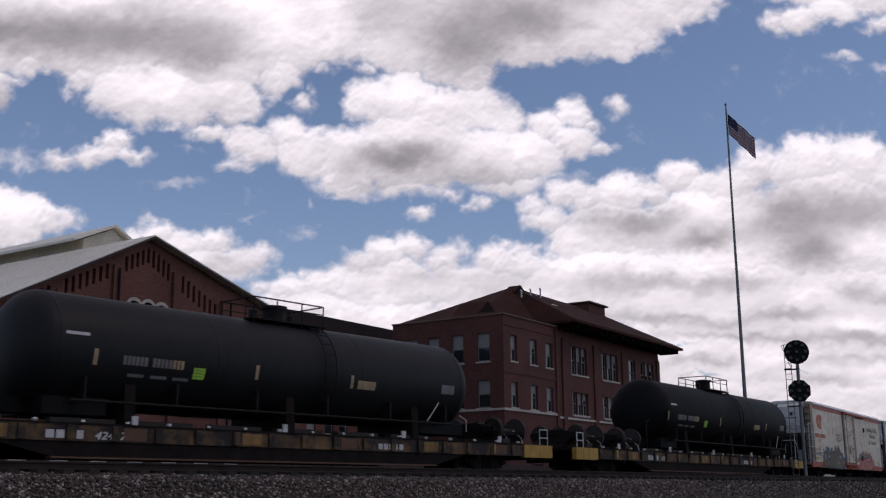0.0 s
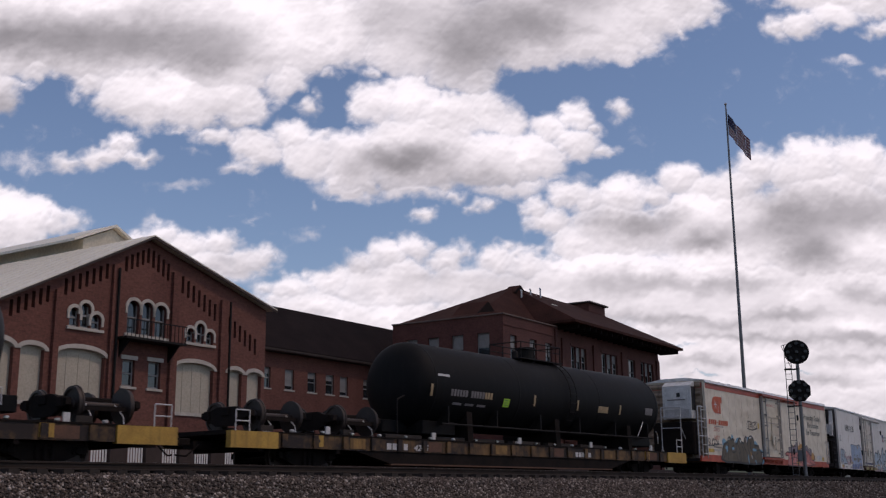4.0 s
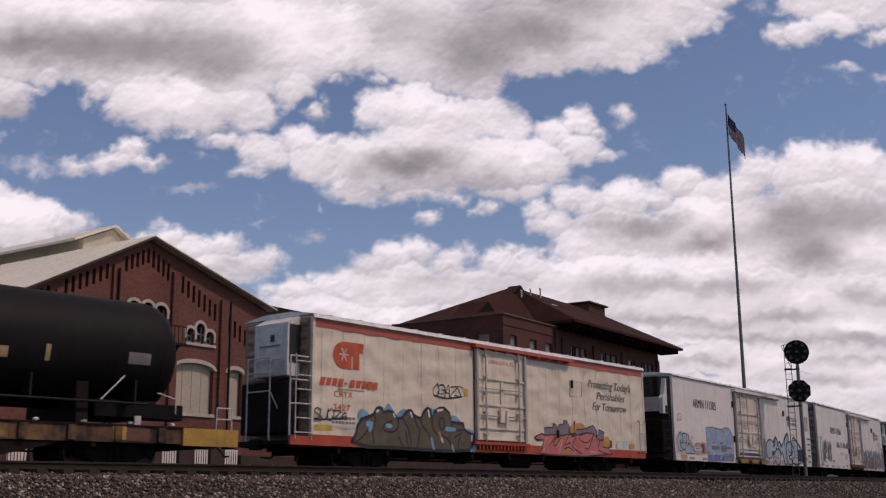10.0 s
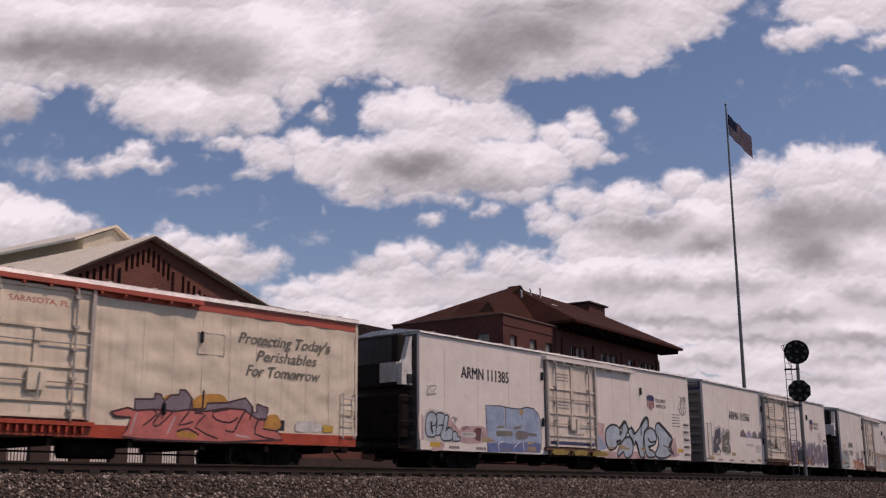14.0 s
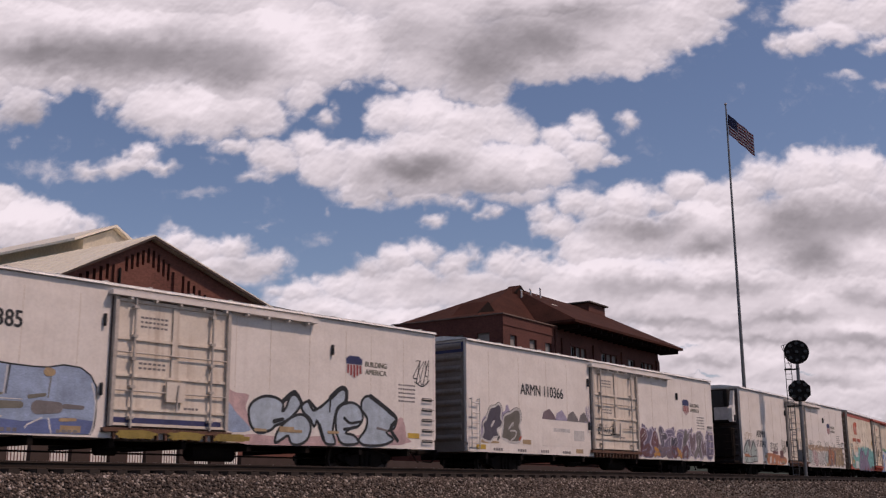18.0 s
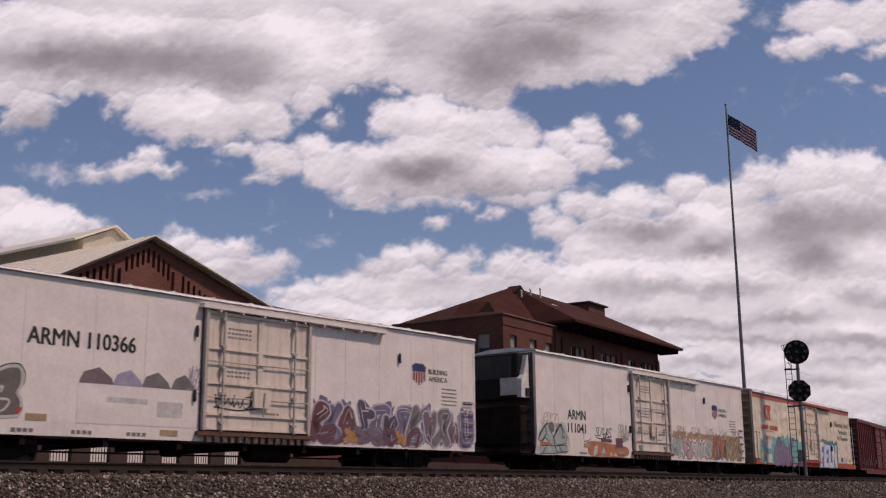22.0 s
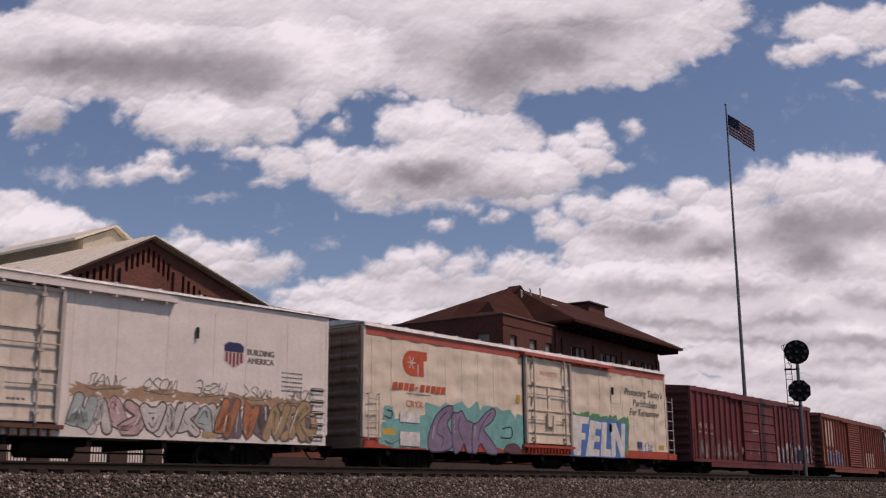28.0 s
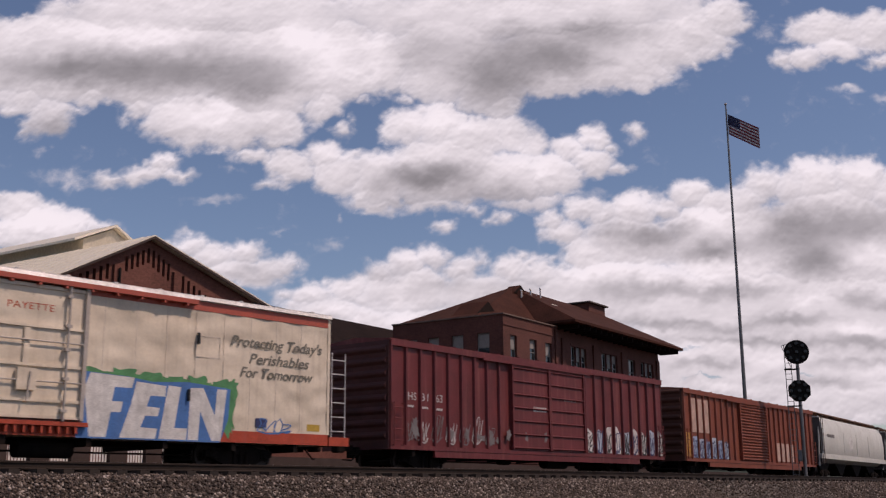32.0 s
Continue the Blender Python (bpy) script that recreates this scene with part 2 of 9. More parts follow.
GLYPHS = (
    (((0.9, 0.85), (0.45, 1.0), (0.12, 0.74), (0.5, 0.5), (0.88, 0.26), (0.5, 0.02), (0.08, 0.16)),),
    (((0.08, 0.0), (0.18, 0.98), (0.5, 0.42), (0.8, 1.0), (0.95, 0.0)),),
    (((0.92, 0.88), (0.4, 0.98), (0.12, 0.5), (0.35, 0.04), (0.95, 0.12)), ((0.2, 0.5), (0.72, 0.54))),
    (((0.5, 1.0), (0.1, 0.6), (0.3, 0.04), (0.8, 0.1), (0.92, 0.6), (0.5, 1.0)),),
    (((0.1, 0.0), (0.14, 1.0), (0.85, 0.05), (0.92, 1.0)),),
    (((0.12, 1.0), (0.1, 0.25), (0.45, 0.0), (0.88, 0.3), (0.9, 1.0)),),
    (((0.08, 0.0), (0.5, 1.0), (0.95, 0.0)), ((0.26, 0.36), (0.74, 0.36))),
    (((0.15, 0.0), (0.18, 1.0), (0.85, 0.85), (0.25, 0.5), (0.95, 0.0)),),
    (((0.0, 0.2), (0.3, 0.9), (0.5, 0.3), (0.75, 0.95), (1.0, 0.15)),),
    (((0.1, 0.9), (0.6, 0.75), (0.3, 0.35), (0.95, 0.05)), ((0.5, 0.6), (1.0, 1.0))),
    (((0.05, 0.1), (0.4, 0.55), (0.1, 0.95), (0.8, 0.9), (0.6, 0.4), (1.0, 0.1)),),
    (((0.0, 0.95), (0.9, 0.95), (0.1, 0.08), (1.0, 0.08)),),
)


def mural(parent, label, ground, letters, lines, lift=0.006, sharp=False, heavy=1.0):
    """Wall writing: sprayed ground patches, letters with a rim each, then single strokes, each layer a hair above the last."""
    y = -HALF - lift
    g = parent
    def put(name, bm, mat):
        nonlocal g, y
        ob = part(name, bm, mat, g, label if g is parent else "")
        if g is parent:
            g = ob
        y -= 0.0005
    for k, (mat, pts) in enumerate(ground):
        bm = bmesh.new()
        flat_shape(bm, smooth_line(list(pts), True, 3), y)
        put("graffiti" if g is parent else "sprayed_patch", bm, mat)
    for fill, rim_mat, rim, pts in letters:
        edge = list(pts) if sharp else smooth_line(list(pts), True, 3)
        bm = bmesh.new()
        flat_shape(bm, edge, y)
        put("graffiti" if g is parent else "letter_fill", bm, fill)
        bm = bmesh.new()
        ribbon(bm, edge + edge[:1], rim * heavy, y)
        put("letter_rim", bm, rim_mat)
    for mat, width, pts in lines:
        bm = bmesh.new()
        ribbon(bm, smooth_line(list(pts), False, 2 if sharp else 4) if len(pts) > 2 else list(pts), (width * heavy, width * heavy * 0.8), y)
        put("stroke", bm, mat)
    return g


def wild(parent, side, x0, x1, z0, z1, n, fills, edge, line, mist=None, mist_grow=(0.1, 0.1), sharp=0.5, seed=1, label="", lift=0.006, rim=0.06):
    """A dense painted piece: broad interlocked letters with rims, inner lines and light flecks."""
    rng = random.Random(seed)
    y = -side - lift
    g = parent
    if mist:
        m = max(2, int((x1 - x0) / 0.9))
        for k in range(m):
            a = x0 + (x1 - x0) * k / m - mist_grow[0]
            b = x0 + (x1 - x0) * (k + 1) / m + mist_grow[0]
            bm = bmesh.new()
            flat_shape(bm, cloud_shape(a, b, z0 + 0.03, z1 + mist_grow[1] * rng.uniform(0.2, 1.2), rng, 0.35), y - k * 0.0002)
            ob = part("sprayed_patch" if k else "graffiti", bm, mist, g, "" if k else label)
            if not k:
                g = ob
        y -= 0.0025
    w, h = (x1 - x0) / n, z1 - z0
    thick = min(w * 0.50, h * 0.30)
    lo, hi = z0 + thick * 0.5 + rim, z1 - thick * 0.3 - rim
    first = None
    kinds = [rng.randrange(len(GLYPHS)) for _ in range(n)]
    order = list(range(n))
    rng.shuffle(order)
    for d, k in enumerate(order):
        angular = rng.random() < sharp
        strokes = []
        lean = rng.uniform(-0.15, 0.35)
        wide = w * rng.uniform(1.0, 1.45)
        x = x0 + w * (k + 0.5) - wide / 2
        x = min(max(x, x0 + thick * 0.3), x1 - wide - thick * 0.1)
        top = hi - rng.uniform(0, 0.16) * h
        mu, mv = rng.choice((-1, 1)), rng.choice((-1, 1))
        for s in GLYPHS[kinds[k]]:
            s = [(0.5 + mu * (u - 0.5), 0.5 + mv * (v - 0.5)) for u, v in s]
            pts = [(x + wide * (0.08 + u * 0.84) + lean * (v - 0.5) * h + rng.uniform(-0.13, 0.13) * w, lo + v * (top - lo) + rng.uniform(-0.09, 0.09) * h) for u, v in s]
            pts = [(px_, max(lo, pz_)) for px_, pz_ in pts]
            strokes.append(pts if angular else [(px_, max(lo, pz_)) for px_, pz_ in smooth_line(pts, False, 5)])
        ends = [s[-1] for s in strokes] + [strokes[0][0]]
        yk = y - d * 0.0008
        bm = bmesh.new()
        spikes = []
        for ex, ez in ends:
            if rng.random() < 0.35 + 0.4 * sharp:
                spikes.append([(ex, ez), (ex + rng.choice((-1, 1)) * rng.uniform(0.15, 0.4) * w, max(lo, ez + rng.uniform(-0.05, 0.2) * h))])
        for j, s in enumerate(strokes):
            ribbon(bm, s, thick + rim * 2, yk - j * 0.00004)
        for s in spikes:
            ribbon(bm, s, (thick * 0.8 + rim * 2, rim * 0.6), yk - 0.00012)
        ob = part("graffiti", bm, edge, g, label if first is None and not mist else "")
        if first is None:
            first = ob
            if not mist:
                g = ob
        bm = bmesh.new()
        for j, s in enumerate(strokes):
            ribbon(bm, s, (thick * rng.uniform(0.9, 1.05), thick * rng.uniform(0.8, 1.05)), yk - 0.0003 - j * 0.00004)
        for s in spikes:
            ribbon(bm, s, (thick * 0.75, 0.01), yk - 0.00042)
        part("letter_fill", bm, fills[d % len(fills)], g)
        bm = bmesh.new()
        for j, s in enumerate(strokes):
            c = s[len(s) // 3: len(s) * 2 // 3 + 2]
            if len(c) > 1:
                o = rng.uniform(-0.22, 0.22) * thick
                ribbon(bm, [(px_ + o, pz_ + o * 0.5) for px_, pz_ in c], (min(0.035, thick * 0.14), 0.012), yk - 0.00052 - j * 0.00004)
        part("inner_line", bm, edge, g)
        bm = bmesh.new()
        s = strokes[0]
        a = rng.randrange(0, max(1, len(s) // 2))
        c = [(px_ - thick * 0.28, pz_ + thick * 0.28) for px_, pz_ in s[a:a + max(2, len(s) // 4)]]
        if len(c) > 1:
            ribbon(bm, c, min(0.035, thick * 0.15), yk - 0.00066)
            part("highlight", bm, line, g)
        else:
            bm.free()
    return g


def scribble(parent, side, x0, x1, z0, z1, mat, loops=5, width=0.03, seed=3, label="black marker scribble", lift=0.005):
    """A looping hand-drawn tag with an underline."""
    rng = random.Random(seed)
    bm = bmesh.new()
    w, h = (x1 - x0) / loops, z1 - z0
    lift_k = 0
    for k in range(loops):
        size = rng.uniform(0.65, 1.1)
        foot = z0 + h * (1 - size) * rng.random()
        mu, mv = rng.choice((-1, 1)), rng.choice((-1, 1))
        for s in GLYPHS[rng.randrange(len(GLYPHS))]:
            s = [(0.5 + mu * (u - 0.5), 0.5 + mv * (v - 0.5)) for u, v in s]
            pts = [(x0 + w * (k - 0.12 + u * 1.2) + 0.22 * (v - 0.5) * h + rng.uniform(-0.08, 0.08) * w, foot + v * size * h + rng.uniform(-0.05, 0.05) * h) for u, v in s]
            ribbon(bm, smooth_line(pts, False, 4), (width, width * 0.65), -side - lift - lift_k * 0.00005)
            lift_k += 1
    cx = rng.uniform(x0, x1)
    ribbon(bm, smooth_line([(x0, z0 + 0.1 * (z1 - z0)), (cx, z0 - 0.05 * (z1 - z0)), (x1, z0 + 0.2 * (z1 - z0))], False, 5), width, -side - lift - 0.0008)
    return part("graffiti_tag", bm, mat, parent, label)


def lettering(parent, side, text, x, z, size, mat, width=None, shear=0.0, bold=0.0, lift=0.005, label=""):
    """Words in the built-in face on the near side, left end at x, foot at z; bold ones are laid over themselves a little apart."""
    cu = bpy.data.curves.new("lettering", "FONT")
    cu.body, cu.size, cu.shear = text, size, shear
    cu.resolution_u = 3
    tmp = bpy.data.objects.new("lettering", cu)
    scene.collection.objects.link(tmp)
    bpy.context.view_layer.update()
    me = bpy.data.meshes.new_from_object(tmp.evaluated_get(bpy.context.evaluated_depsgraph_get()))
    bpy.data.objects.remove(tmp)
    xs = [v.co.x for v in me.vertices]
    lo = min(xs)
    k = (width - 4 * bold) / (max(xs) - lo) if width else 1.0
    pts = [v.co.copy() for v in me.vertices]
    polys = [tuple(p.vertices) for p in me.polygons]
    co, faces = [], []
    for i, (dx, dz) in enumerate(((0, 0), (2, 0), (4, 0), (2, 1), (2, -1)) if bold else ((0, 0),)):
        faces += [tuple(n + len(co) for n in p) for p in polys]
        co += [((p.x - lo) * k + x + dx * bold, -side - lift - i * 0.0001, p.y + z + dz * bold) for p in pts]
    bpy.data.meshes.remove(me)
    me = bpy.data.meshes.new("lettering")
    me.from_pydata(co, [], faces)
    me.materials.append(mat)
    ob = new("lettering", me)
    ob.parent = parent
    if label:
        ob["label"] = label
    return ob


def patch(name, parent, side, pts, mat, label="", lift=0.004):
    bm = bmesh.new()
    flat_shape(bm, pts, -side - lift)
    return part(name, bm, mat, parent, label)


def bars(parent, side, x0, x1, z, h, mat, n, lift=0.0045, label="row of small unreadable stencilled marks", seed=2):
    """Unreadable writing as short plain bars."""
    rng = random.Random(seed)
    bm = bmesh.new()
    w = (x1 - x0) / n
    for k in range(n):
        flat_shape(bm, rect(x0 + w * k + w * 0.1, x0 + w * (k + rng.uniform(0.75, 0.92)), z, z + h), -side - lift)
    ob = part("stencilled_line", bm, mat, parent, label)
    ob["kind"] = "stuff"
    return ob

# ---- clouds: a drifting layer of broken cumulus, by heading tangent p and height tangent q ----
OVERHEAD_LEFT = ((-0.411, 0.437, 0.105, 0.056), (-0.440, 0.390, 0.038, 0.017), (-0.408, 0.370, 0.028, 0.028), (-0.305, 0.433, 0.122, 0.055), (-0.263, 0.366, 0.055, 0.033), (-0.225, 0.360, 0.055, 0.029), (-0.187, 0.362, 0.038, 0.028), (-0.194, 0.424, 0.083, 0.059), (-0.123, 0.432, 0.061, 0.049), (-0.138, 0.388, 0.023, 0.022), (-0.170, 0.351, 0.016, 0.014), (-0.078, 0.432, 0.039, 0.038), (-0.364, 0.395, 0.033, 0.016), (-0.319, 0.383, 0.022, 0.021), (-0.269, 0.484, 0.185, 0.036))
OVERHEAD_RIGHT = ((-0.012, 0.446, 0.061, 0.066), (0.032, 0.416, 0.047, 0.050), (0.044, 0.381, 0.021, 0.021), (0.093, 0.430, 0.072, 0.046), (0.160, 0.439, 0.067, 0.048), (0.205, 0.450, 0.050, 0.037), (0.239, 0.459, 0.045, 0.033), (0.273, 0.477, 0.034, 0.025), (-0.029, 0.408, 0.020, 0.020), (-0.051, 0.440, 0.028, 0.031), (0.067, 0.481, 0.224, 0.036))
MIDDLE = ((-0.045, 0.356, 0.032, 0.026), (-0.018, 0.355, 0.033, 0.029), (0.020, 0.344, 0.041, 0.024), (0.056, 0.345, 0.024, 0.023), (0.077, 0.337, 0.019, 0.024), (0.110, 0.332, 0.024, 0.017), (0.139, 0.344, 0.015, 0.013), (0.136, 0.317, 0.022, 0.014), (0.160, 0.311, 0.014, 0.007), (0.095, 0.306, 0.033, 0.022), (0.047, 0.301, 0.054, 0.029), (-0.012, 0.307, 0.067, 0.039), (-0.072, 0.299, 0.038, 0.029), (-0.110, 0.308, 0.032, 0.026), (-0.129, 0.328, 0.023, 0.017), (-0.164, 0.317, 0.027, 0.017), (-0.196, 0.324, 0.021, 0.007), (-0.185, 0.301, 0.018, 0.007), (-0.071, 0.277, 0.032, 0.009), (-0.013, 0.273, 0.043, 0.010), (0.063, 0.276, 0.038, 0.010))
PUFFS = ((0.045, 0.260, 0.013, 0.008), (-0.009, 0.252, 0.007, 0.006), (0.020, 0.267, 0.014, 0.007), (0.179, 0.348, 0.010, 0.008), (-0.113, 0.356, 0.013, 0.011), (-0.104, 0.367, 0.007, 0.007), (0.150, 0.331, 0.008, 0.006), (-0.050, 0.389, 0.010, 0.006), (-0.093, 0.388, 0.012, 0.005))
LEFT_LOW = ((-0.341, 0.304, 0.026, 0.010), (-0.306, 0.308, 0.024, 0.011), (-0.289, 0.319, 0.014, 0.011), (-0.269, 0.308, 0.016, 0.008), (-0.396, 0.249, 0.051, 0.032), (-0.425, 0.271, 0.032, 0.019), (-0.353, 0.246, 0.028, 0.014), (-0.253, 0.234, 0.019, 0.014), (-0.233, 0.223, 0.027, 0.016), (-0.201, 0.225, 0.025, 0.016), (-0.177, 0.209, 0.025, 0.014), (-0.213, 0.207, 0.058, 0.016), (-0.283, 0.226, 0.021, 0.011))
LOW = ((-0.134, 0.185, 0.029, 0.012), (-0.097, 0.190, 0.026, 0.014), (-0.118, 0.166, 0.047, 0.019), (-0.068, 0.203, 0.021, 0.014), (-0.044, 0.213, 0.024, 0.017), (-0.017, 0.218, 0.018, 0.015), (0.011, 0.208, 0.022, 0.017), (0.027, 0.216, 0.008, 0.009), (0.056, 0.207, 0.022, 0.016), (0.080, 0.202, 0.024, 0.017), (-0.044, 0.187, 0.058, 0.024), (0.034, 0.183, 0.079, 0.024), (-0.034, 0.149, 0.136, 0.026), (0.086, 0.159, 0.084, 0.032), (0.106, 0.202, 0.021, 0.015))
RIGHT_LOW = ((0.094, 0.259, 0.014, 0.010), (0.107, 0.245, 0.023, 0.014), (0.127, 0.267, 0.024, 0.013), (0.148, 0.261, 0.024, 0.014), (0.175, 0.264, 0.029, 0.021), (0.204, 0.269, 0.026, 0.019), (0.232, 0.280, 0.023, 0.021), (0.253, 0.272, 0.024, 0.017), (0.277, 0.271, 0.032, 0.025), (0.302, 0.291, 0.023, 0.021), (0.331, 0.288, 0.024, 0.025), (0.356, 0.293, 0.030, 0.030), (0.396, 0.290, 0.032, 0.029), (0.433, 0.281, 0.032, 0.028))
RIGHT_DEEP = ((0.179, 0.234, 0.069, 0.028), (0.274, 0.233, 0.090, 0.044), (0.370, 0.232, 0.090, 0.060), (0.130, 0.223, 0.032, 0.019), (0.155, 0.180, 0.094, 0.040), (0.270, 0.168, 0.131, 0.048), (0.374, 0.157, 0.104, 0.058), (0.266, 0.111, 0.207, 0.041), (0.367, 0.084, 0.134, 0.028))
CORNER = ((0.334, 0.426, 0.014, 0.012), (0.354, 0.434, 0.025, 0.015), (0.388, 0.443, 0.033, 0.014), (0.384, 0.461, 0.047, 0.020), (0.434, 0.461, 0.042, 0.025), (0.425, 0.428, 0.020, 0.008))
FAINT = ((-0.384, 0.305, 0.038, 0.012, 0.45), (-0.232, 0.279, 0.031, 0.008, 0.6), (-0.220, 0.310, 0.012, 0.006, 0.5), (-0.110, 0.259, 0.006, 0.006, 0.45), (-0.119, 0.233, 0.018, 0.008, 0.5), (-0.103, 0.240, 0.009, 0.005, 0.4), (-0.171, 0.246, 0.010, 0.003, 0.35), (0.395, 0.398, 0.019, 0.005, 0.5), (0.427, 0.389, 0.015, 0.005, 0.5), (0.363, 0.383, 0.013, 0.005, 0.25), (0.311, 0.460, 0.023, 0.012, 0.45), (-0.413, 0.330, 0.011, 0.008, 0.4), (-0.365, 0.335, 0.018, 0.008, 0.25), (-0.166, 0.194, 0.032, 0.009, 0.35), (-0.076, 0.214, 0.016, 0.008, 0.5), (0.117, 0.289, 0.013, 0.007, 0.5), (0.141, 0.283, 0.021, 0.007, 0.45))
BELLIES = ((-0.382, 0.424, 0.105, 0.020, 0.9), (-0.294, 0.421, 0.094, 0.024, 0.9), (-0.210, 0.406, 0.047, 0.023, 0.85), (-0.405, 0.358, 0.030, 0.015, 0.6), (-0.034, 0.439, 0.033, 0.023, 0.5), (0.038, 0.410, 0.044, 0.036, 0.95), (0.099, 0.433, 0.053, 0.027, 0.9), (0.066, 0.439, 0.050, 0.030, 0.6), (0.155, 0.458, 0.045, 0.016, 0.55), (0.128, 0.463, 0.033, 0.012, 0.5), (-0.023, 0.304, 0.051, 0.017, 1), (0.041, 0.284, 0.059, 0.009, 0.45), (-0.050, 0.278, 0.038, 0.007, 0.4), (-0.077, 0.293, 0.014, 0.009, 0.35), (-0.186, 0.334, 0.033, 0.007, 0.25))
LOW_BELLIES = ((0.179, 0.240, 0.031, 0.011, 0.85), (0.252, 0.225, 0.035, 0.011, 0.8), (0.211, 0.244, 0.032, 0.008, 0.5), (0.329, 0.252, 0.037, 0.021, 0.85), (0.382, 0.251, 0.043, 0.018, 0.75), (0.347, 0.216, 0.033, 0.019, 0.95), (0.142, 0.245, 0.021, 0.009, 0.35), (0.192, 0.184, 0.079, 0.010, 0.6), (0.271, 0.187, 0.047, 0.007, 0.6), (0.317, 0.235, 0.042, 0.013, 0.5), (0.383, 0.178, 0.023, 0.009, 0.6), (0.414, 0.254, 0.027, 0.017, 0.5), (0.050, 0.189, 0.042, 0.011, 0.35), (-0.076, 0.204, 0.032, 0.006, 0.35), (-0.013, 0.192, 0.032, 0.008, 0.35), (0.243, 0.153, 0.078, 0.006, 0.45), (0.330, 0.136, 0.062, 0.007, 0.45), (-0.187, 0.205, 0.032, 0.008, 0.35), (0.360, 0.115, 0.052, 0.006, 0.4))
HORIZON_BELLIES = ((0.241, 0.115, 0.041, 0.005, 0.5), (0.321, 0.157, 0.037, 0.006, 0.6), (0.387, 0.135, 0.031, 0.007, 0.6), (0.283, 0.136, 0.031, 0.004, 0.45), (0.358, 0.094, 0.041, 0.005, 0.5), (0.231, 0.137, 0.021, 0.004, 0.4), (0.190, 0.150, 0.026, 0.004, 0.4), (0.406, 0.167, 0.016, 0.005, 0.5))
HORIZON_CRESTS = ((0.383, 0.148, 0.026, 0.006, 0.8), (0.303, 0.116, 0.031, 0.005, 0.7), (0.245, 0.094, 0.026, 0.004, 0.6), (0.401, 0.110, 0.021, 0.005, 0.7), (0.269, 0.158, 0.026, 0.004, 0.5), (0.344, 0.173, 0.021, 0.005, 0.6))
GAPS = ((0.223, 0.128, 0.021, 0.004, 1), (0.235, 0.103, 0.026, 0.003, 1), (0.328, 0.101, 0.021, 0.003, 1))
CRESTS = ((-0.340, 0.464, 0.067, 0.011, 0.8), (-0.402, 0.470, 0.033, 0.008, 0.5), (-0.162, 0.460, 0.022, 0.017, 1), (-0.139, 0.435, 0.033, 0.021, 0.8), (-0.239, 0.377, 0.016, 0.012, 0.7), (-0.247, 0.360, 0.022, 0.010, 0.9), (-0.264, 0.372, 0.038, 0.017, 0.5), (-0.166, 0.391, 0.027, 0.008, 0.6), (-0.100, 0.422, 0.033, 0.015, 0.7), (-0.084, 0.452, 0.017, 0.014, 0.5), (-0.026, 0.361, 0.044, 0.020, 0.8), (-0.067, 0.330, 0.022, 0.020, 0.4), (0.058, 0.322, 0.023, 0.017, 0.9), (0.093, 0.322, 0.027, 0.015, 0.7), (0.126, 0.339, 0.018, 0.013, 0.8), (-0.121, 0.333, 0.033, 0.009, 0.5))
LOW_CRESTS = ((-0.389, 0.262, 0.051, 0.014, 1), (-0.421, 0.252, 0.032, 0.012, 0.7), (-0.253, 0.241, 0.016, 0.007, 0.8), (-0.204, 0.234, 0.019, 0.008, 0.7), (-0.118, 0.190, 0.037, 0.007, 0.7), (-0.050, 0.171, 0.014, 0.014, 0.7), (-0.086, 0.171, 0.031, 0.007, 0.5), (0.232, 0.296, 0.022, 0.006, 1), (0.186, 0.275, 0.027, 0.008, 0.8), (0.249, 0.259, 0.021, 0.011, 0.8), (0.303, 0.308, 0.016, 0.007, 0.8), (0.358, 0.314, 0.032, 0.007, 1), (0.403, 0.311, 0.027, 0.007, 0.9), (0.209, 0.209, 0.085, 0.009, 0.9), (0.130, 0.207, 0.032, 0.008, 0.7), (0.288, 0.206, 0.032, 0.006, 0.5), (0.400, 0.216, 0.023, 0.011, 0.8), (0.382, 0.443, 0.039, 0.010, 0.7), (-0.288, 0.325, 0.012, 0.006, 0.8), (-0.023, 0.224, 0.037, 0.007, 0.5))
CLOUD_H, OVERHEAD_H = 250.0, 2600.0


def lattice_noise(x, y, seed, octaves=4, gain=0.55):
    """Fractal value noise about zero."""
    table = np.random.default_rng(seed).random((256, 256)) * 2 - 1
    total, size, norm = np.zeros(np.shape(x)), 1.0, 0.0
    for k in range(octaves):
        u, v = x * 2 ** k + 17.3 * k, y * 2 ** k + 9.1 * k
        i, j = np.floor(u).astype(int), np.floor(v).astype(int)
        fu, fv = u - i, v - j
        fu, fv = fu * fu * (3 - 2 * fu), fv * fv * (3 - 2 * fv)
        a, b = table[i % 256, j % 256], table[(i + 1) % 256, j % 256]
        c, d = table[i % 256, (j + 1) % 256], table[(i + 1) % 256, (j + 1) % 256]
        total += size * ((a + (b - a) * fu) * (1 - fv) + (c + (d - c) * fu) * fv)
        norm += size
        size *= gain
    return total / norm


def heaped_noise(x, y, seed, octaves=4, gain=0.5):
    """Rounded heaps with sharp creases between them, about zero."""
    total, size, norm = np.zeros(np.shape(x)), 1.0, 0.0
    for k in range(octaves):
        total += size * (1 - 2.6 * np.abs(lattice_noise(x * 2 ** k, y * 2 ** k, seed + k, 1)))
        norm += size
        size *= gain
    return total / norm


